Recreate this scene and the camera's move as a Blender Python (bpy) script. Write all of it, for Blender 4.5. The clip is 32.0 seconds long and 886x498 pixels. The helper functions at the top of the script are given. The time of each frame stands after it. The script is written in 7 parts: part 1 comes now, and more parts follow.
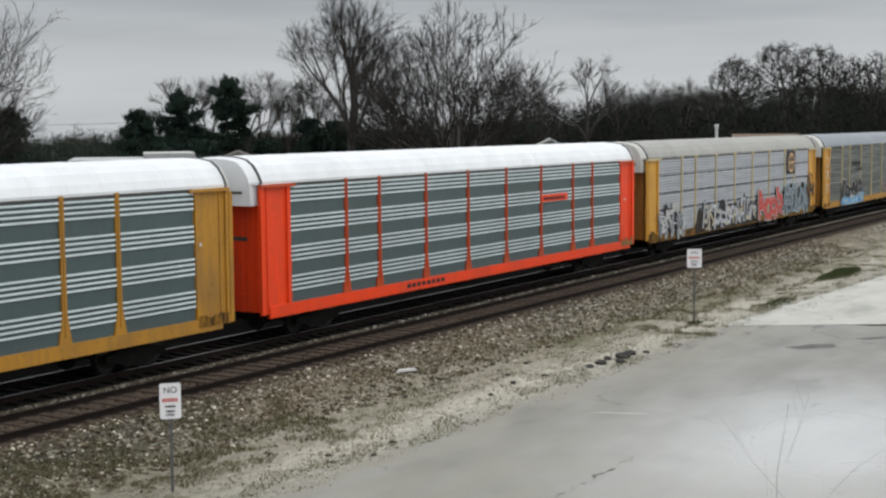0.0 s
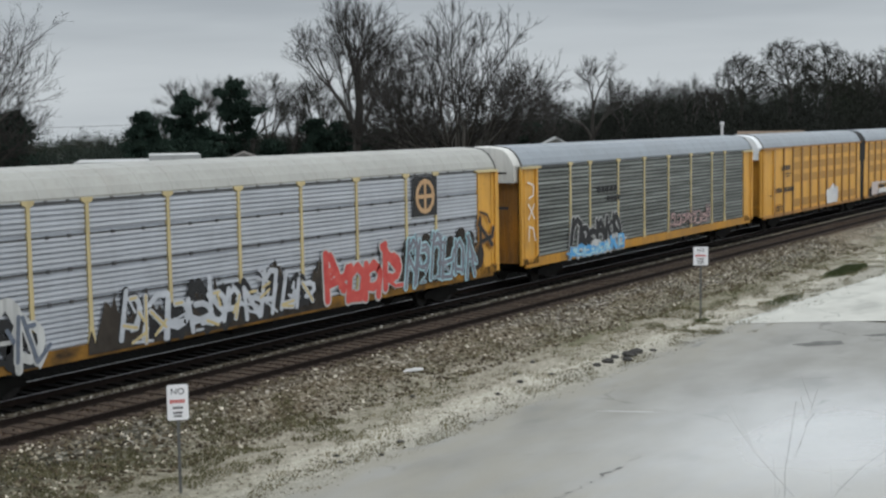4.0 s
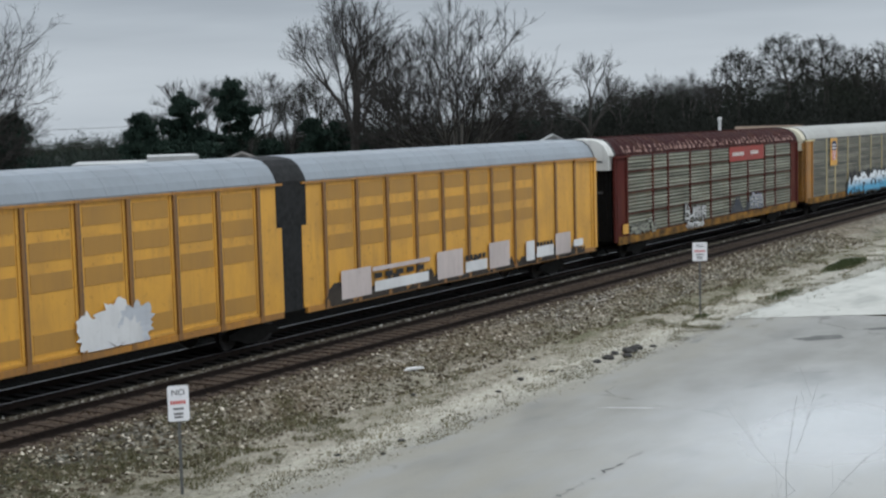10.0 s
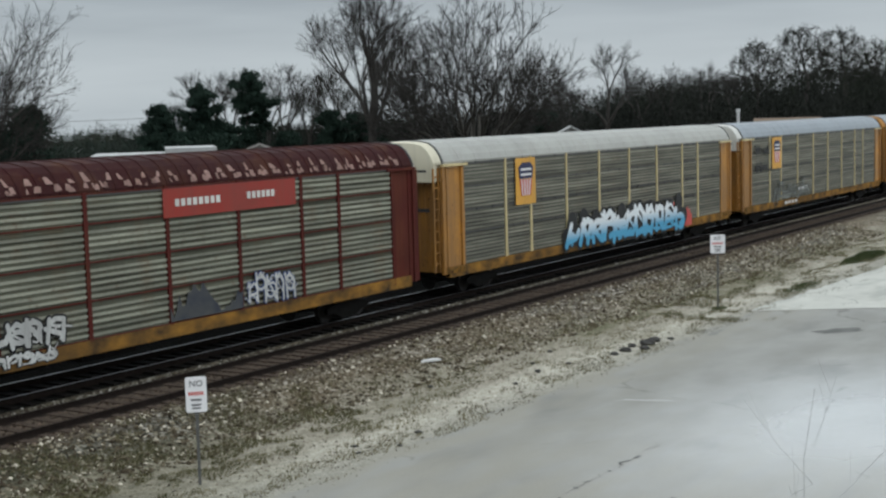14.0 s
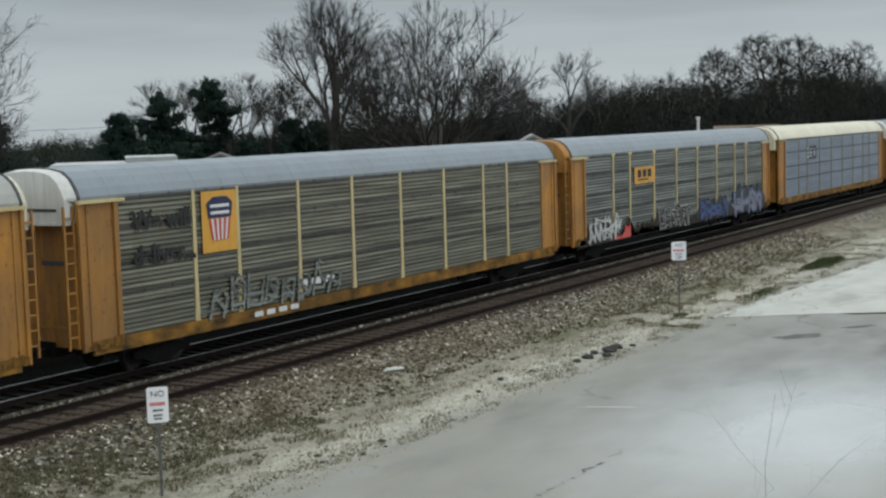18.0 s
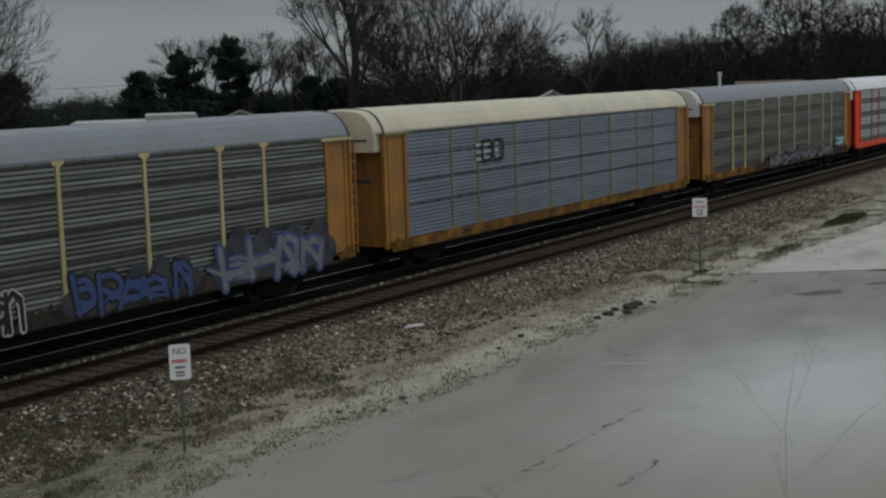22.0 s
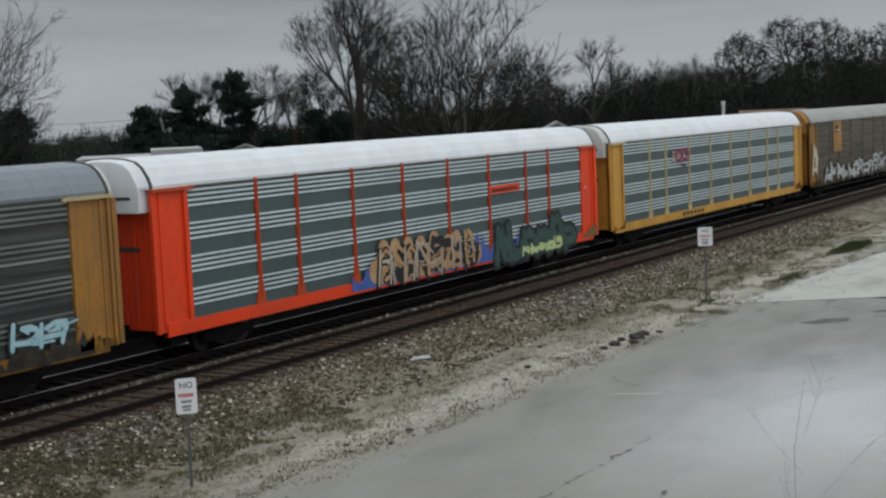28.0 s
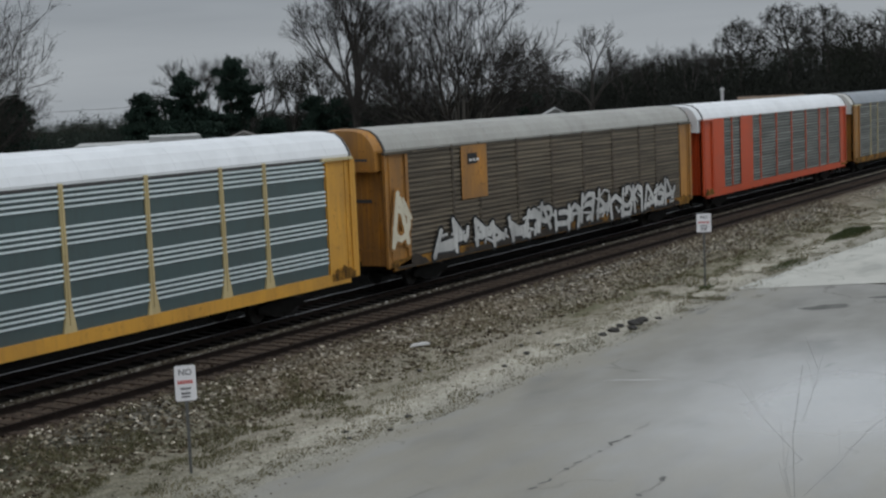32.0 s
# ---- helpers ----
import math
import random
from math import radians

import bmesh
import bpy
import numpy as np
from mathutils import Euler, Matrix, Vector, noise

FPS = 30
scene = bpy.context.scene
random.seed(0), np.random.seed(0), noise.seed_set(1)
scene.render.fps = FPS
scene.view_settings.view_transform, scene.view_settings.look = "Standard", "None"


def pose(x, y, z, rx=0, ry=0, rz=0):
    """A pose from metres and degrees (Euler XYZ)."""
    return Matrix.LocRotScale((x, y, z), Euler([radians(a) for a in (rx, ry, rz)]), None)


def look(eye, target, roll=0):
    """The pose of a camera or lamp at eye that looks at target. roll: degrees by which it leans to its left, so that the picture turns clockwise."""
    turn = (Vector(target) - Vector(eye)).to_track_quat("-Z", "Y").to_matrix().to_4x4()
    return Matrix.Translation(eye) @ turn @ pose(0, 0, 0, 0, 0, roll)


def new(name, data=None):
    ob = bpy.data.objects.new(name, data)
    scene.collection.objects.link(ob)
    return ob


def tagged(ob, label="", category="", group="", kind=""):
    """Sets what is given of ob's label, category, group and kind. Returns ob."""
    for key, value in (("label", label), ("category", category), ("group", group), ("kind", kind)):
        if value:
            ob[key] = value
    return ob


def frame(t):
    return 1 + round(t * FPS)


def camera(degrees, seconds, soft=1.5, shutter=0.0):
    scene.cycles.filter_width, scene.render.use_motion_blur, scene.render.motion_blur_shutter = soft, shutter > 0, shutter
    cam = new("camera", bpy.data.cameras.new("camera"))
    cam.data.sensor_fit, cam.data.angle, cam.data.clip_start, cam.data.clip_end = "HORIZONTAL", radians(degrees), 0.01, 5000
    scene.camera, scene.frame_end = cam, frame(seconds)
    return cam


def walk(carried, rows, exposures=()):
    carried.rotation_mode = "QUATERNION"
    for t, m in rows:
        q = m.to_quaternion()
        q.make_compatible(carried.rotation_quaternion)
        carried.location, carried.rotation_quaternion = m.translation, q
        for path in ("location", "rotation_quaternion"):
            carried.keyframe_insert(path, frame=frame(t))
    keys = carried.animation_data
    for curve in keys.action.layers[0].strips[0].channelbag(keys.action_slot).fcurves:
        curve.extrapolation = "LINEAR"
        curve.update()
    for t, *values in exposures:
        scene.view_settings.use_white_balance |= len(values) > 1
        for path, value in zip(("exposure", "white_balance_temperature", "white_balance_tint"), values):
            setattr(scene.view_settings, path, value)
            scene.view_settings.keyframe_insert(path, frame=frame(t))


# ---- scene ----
# ------------------------------------------------------------------ camera
cam = camera(35.94, 32.0, soft=2.4)
EYE = (-32.14, -27.92, 6.72)
# seconds, yaw, pitch, roll: the mast sways a little
SWAY = [
    (0, -58.32, -5.23, 0.49),
    (0.5, -58.29, -5.06, 0.54),
    (1, -58.27, -4.91, 0.73),
    (1.5, -58.31, -4.85, 1.06),
    (2, -58.36, -4.88, 1.08),
    (2.5, -58.36, -4.98, 0.95),
    (3, -58.25, -5.01, 0.90),
    (3.5, -58.15, -5.20, 0.87),
    (5.5, -58.09, -5.31, 1.01),
    (6, -58.11, -5.32, 1.08),
    (6.5, -58.27, -5.38, 1.25),
    (7, -58.21, -5.44, 1.47),
    (7.5, -58.11, -5.46, 1.43),
    (8, -58.31, -5.15, 1.50),
    (8.5, -58.31, -5.25, 1.32),
    (9, -57.83, -5.47, 1.31),
    (9.5, -58.08, -5.44, 1.36),
    (10, -58.20, -5.32, 1.52),
    (10.5, -58.24, -5.26, 1.53),
    (11, -58.18, -5.17, 1.56),
    (11.5, -57.98, -5.35, 1.39),
    (12, -57.83, -5.41, 0.94),
    (12.5, -57.76, -5.58, 0.78),
    (13, -57.73, -6.10, 0.30),
    (13.5, -57.50, -6.03, 0.87),
    (14, -57.47, -5.64, 1.50),
    (14.5, -58.12, -4.71, 1.53),
    (16.5, -58.48, -4.70, 1.05),
    (17, -57.98, -5.02, 0.97),
    (17.5, -58.57, -5.07, 1.30),
    (18, -59.07, -5.34, 1.63),
    (18.5, -58.94, -5.74, 1.73),
    (19, -58.80, -5.98, 1.68),
    (19.5, -58.53, -6.80, 1.58),
    (20, -58.63, -6.61, 1.55),
    (20.5, -58.17, -6.68, 1.82),
    (21, -58.32, -6.55, 2.06),
    (21.5, -58.53, -6.77, 2.11),
    (22, -58.24, -7.11, 1.86),
    (22.5, -58.35, -6.85, 1.69),
    (23, -58.36, -6.78, 1.85),
    (23.5, -58.28, -6.46, 2.37),
    (24, -58.34, -6.31, 2.14),
    (24.5, -58.28, -6.29, 1.92),
    (26.5, -58.10, -6.18, 2.29),
    (27, -58.09, -6.14, 2.38),
    (27.5, -58.01, -5.69, 2.46),
    (28, -58.07, -5.78, 2.42),
    (28.5, -57.94, -5.69, 2.57),
    (29, -57.67, -6.06, 2.36),
    (29.5, -57.86, -6.15, 2.18),
    (30, -57.92, -6.02, 2.25),
    (30.5, -58.19, -5.87, 2.41),
    (31, -58.31, -5.93, 2.58),
    (31.5, -58.23, -6.16, 2.68),
    (32, -58.13, -6.34, 2.50),
]
EXPOSURES = [(0, -0.17, 6350, 8), (1, -0.17, 6200, 5), (3, -0.17, 6150, 6), (9, -0.19, 5900, 6), (13, -0.13, 5950, 5), (14.5, -0.27, 6050, 3), (17, -0.19, 6250, 5), (18, -0.29, 6050, 2), (19, -0.35, 6150, 5), (20, -0.8, 6050, 4), (21, -0.9, 6150, 4), (22, -1.29, 6200, 6), (23, -1.37, 6250, 5), (24.5, -1.2, 6250, 8), (27, -0.75, 6250, 9), (28, -0.67, 6100, 6), (29, -0.67, 6050, 7), (31, -0.67, 6050, 7), (32, -0.8, 6050, 7)]
walk(cam, [(t, pose(*EYE, 90 + p, r, y)) for t, y, p, r in SWAY], exposures=EXPOSURES)

# ------------------------------------------------------------------ sky and light
world = bpy.data.worlds.new("overcast_sky")
scene.world = world
world.use_nodes = True
wn, wl = world.node_tree.nodes, world.node_tree.links
wn.clear()
w_out, w_bg = wn.new("ShaderNodeOutputWorld"), wn.new("ShaderNodeBackground")
w_sky = wn.new("ShaderNodeTexSky")
w_sky.sky_type, w_sky.sun_disc = "NISHITA", False
w_sky.sun_elevation, w_sky.sun_rotation = radians(58), radians(157)
w_tc, w_sep, w_ramp = wn.new("ShaderNodeTexCoord"), wn.new("ShaderNodeSeparateXYZ"), wn.new("ShaderNodeValToRGB")
w_map, w_noise, w_mixn, w_mix = wn.new("ShaderNodeMapping"), wn.new("ShaderNodeTexNoise"), wn.new("ShaderNodeMix"), wn.new("ShaderNodeMix")
w_scale = wn.new("ShaderNodeMix")
for mx in (w_mixn, w_mix, w_scale):
    mx.data_type = "RGBA"
wl.new(w_tc.outputs["Generated"], w_sep.inputs[0])
wl.new(w_sep.outputs["Z"], w_ramp.inputs[0])
cr = w_ramp.color_ramp
cr.elements[0].position, cr.elements[0].color = 0.0, (0.64, 0.65, 0.665, 1)
cr.elements[1].position, cr.elements[1].color = 1.0, (1.15, 1.17, 1.2, 1)
for pos, col in ((0.045, (0.635, 0.64, 0.655, 1)), (0.10, (0.435, 0.445, 0.465, 1)), (0.2, (1.15, 1.17, 1.2, 1)), (0.35, (1.6, 1.6, 1.62, 1)), (0.6, (1.25, 1.26, 1.28, 1))):
    el = cr.elements.new(pos)
    el.color = col
w_map.inputs["Scale"].default_value = (1.6, 1.6, 16)
w_noise.inputs["Scale"].default_value, w_noise.inputs["Detail"].default_value = 2.2, 4
wl.new(w_tc.outputs["Generated"], w_map.inputs[0])
wl.new(w_map.outputs[0], w_noise.inputs["Vector"])
w_mixn.blend_type = "OVERLAY"
w_mixn.inputs["Factor"].default_value = 0.35
wl.new(w_ramp.outputs["Color"], w_mixn.inputs["A"])
wl.new(w_noise.outputs["Fac"], w_mixn.inputs["B"])
w_scale.blend_type = "MULTIPLY"
w_scale.inputs["Factor"].default_value = 1.0
w_scale.inputs["B"].default_value = (0.1, 0.1, 0.1, 1)
wl.new(w_sky.outputs[0], w_scale.inputs["A"])
w_mix.inputs["Factor"].default_value = 0.92
wl.new(w_scale.outputs["Result"], w_mix.inputs["A"])
wl.new(w_mixn.outputs["Result"], w_mix.inputs["B"])
wl.new(w_mix.outputs["Result"], w_bg.inputs["Color"])
w_bg.inputs["Strength"].default_value = 1.0
wl.new(w_bg.outputs[0], w_out.inputs[0])
sun = new("sun", bpy.data.lights.new("sun", "SUN"))
sun.data.energy, sun.data.angle, sun.data.color = 1.0, radians(25), (1.0, 0.97, 0.92)
sun.matrix_world = look((12, -28, 50), (0, 0, 0))


# ------------------------------------------------------------------ materials
def nodes_of(name, rough=0.6, metal=0.0):
    m = bpy.data.materials.new(name)
    m.use_nodes = True
    n, l = m.node_tree.nodes, m.node_tree.links
    b = n["Principled BSDF"]
    b.inputs["Roughness"].default_value, b.inputs["Metallic"].default_value = rough, metal
    # dusty, broken surfaces hardly glint
    b.inputs["Specular IOR Level"].default_value = 0.08 if rough >= 0.7 else 0.4
    return m, n, l, b


def noise_fac(n, l, scale, detail=4, lo=0.35, hi=0.65, stretch=(1, 1, 1), seedv=0.0, space="Object", src=None):
    tc, mp, no, mr = n.new("ShaderNodeTexCoord"), n.new("ShaderNodeMapping"), n.new("ShaderNodeTexNoise"), n.new("ShaderNodeMapRange")
    mp.inputs["Scale"].default_value, mp.inputs["Location"].default_value = stretch, (seedv, seedv * 1.7, seedv * 0.3)
    no.inputs["Scale"].default_value, no.inputs["Detail"].default_value = scale, detail
    mr.inputs["From Min"].default_value, mr.inputs["From Max"].default_value = lo, hi
    l.new(src or tc.outputs[space], mp.inputs[0])
    l.new(mp.outputs[0], no.inputs["Vector"])
    l.new(no.outputs["Fac"], mr.inputs["Value"])
    return mr.outputs["Result"], no.outputs["Fac"]


def mix_col(n, l, fac, a, b, mode="MIX"):
    mx = n.new("ShaderNodeMix")
    mx.data_type, mx.blend_type = "RGBA", mode
    for key, v in (("Factor", fac), ("A", a), ("B", b)):
        if isinstance(v, (int, float)):
            mx.inputs[key].default_value = v
        elif isinstance(v, tuple):
            mx.inputs[key].default_value = (*v, 1) if len(v) == 3 else v
        else:
            l.new(v, mx.inputs[key])
    return mx.outputs["Result"]


def bump(n, l, b, height, strength, dist):
    bp = n.new("ShaderNodeBump")
    bp.inputs["Strength"].default_value, bp.inputs["Distance"].default_value = strength, dist
    l.new(height, bp.inputs["Height"])
    l.new(bp.outputs[0], b.inputs["Normal"])


def paint(name, rgb, grime=0.35, rust=0.12, rough=0.5, metal=0.0, grime_rgb=(0.07, 0.06, 0.05), seedv=0.0, level=0.0):
    """Weathered paint or sheet metal: broad fading, streaks that run down, rust freckles."""
    m, n, l, b = nodes_of(name, rough, metal)
    # every sheet and post weathers in its own way
    oi, tc, sc, ad = n.new("ShaderNodeObjectInfo"), n.new("ShaderNodeTexCoord"), n.new("ShaderNodeVectorMath"), n.new("ShaderNodeVectorMath")
    sc.operation, sc.inputs[1].default_value = "MULTIPLY", (37.0, 0.0, 53.0)
    l.new(oi.outputs["Random"], sc.inputs[0])
    l.new(tc.outputs["Object"], ad.inputs[0])
    l.new(sc.outputs[0], ad.inputs[1])
    v = ad.outputs[0]
    low = 0.48 - 0.3 * max(0.0, grime - 0.5)
    f1, _ = noise_fac(n, l, 0.9, 5, 0.35, 0.7, (1, 1, 0.5), seedv, src=v)
    f2, _ = noise_fac(n, l, 3.0, 5, low, low + 0.22, (2.4, 2.4, 0.22), seedv + 3, src=v)
    f3, raw = noise_fac(n, l, 9.0, 6, 0.60, 0.70, (1, 1, 0.7), seedv + 7, src=v)
    f4, _ = noise_fac(n, l, 0.55, 7, low, low + 0.2, (1, 1, 0.9), seedv + 11, src=v)
    f5, _ = noise_fac(n, l, 0.8, 6, 0.52, 0.72, (1.6, 1.6, 0.4), seedv + 17, src=v)

    def part_of(f, k):
        mm = n.new("ShaderNodeMath")
        mm.operation = "MULTIPLY"
        mm.inputs[1].default_value = min(0.92, k)
        l.new(f, mm.inputs[0])
        return mm.outputs[0]

    fade = tuple(min(1, c * 0.88 + 0.008) for c in rgb)
    c1 = mix_col(n, l, f1, rgb, fade)
    c1 = mix_col(n, l, part_of(f5, rust * 1.3), c1, tuple(0.45 * c + 0.55 * q for c, q in zip(rgb, (0.17, 0.085, 0.035))))
    c2 = mix_col(n, l, part_of(f4, grime * 0.75), c1, tuple(0.35 * c + 0.65 * q for c, q in zip(rgb, grime_rgb)))
    c2 = mix_col(n, l, part_of(f2, grime * 0.55), c2, tuple(0.3 * c + 0.7 * q for c, q in zip(rgb, grime_rgb)))
    if level:
        # dust that lies along single folds, darker and paler
        f6, _ = noise_fac(n, l, 1.0, 4, 0.40, 0.58, (0.22, 1, 5.5), seedv + 23, src=v)
        f7, _ = noise_fac(n, l, 1.0, 3, 0.50, 0.64, (0.16, 1, 7.5), seedv + 29, src=v)
        c2 = mix_col(n, l, part_of(f6, level), c2, tuple(0.42 * q for q in rgb))
        c2 = mix_col(n, l, part_of(f7, level * 0.7), c2, tuple(min(0.8, 1.5 * q + 0.01) for q in rgb))
    c3 = mix_col(n, l, part_of(f3, rust), c2, (0.10, 0.045, 0.02))
    l.new(c3, b.inputs["Base Color"])
    bump(n, l, b, raw, 0.12, 0.01)
    return m


def plain(name, a, c, scale=3.0, rough=0.85, bumps=0.3, dist=0.02, detail=6, stretch=(1, 1, 1), metal=0.0):
    """Two colours mixed by a fine and a broad noise."""
    m, n, l, b = nodes_of(name, rough, metal)
    f1, _ = noise_fac(n, l, scale * 0.12, 3, 0.35, 0.65, stretch)
    f2, raw = noise_fac(n, l, scale, detail, 0.3, 0.7, stretch, 5.0)
    mid = tuple((p + q) / 2 for p, q in zip(a, c))
    col = mix_col(n, l, f2, mix_col(n, l, f1, a, mid), c)
    l.new(col, b.inputs["Base Color"])
    bump(n, l, b, raw, bumps, dist)
    return m


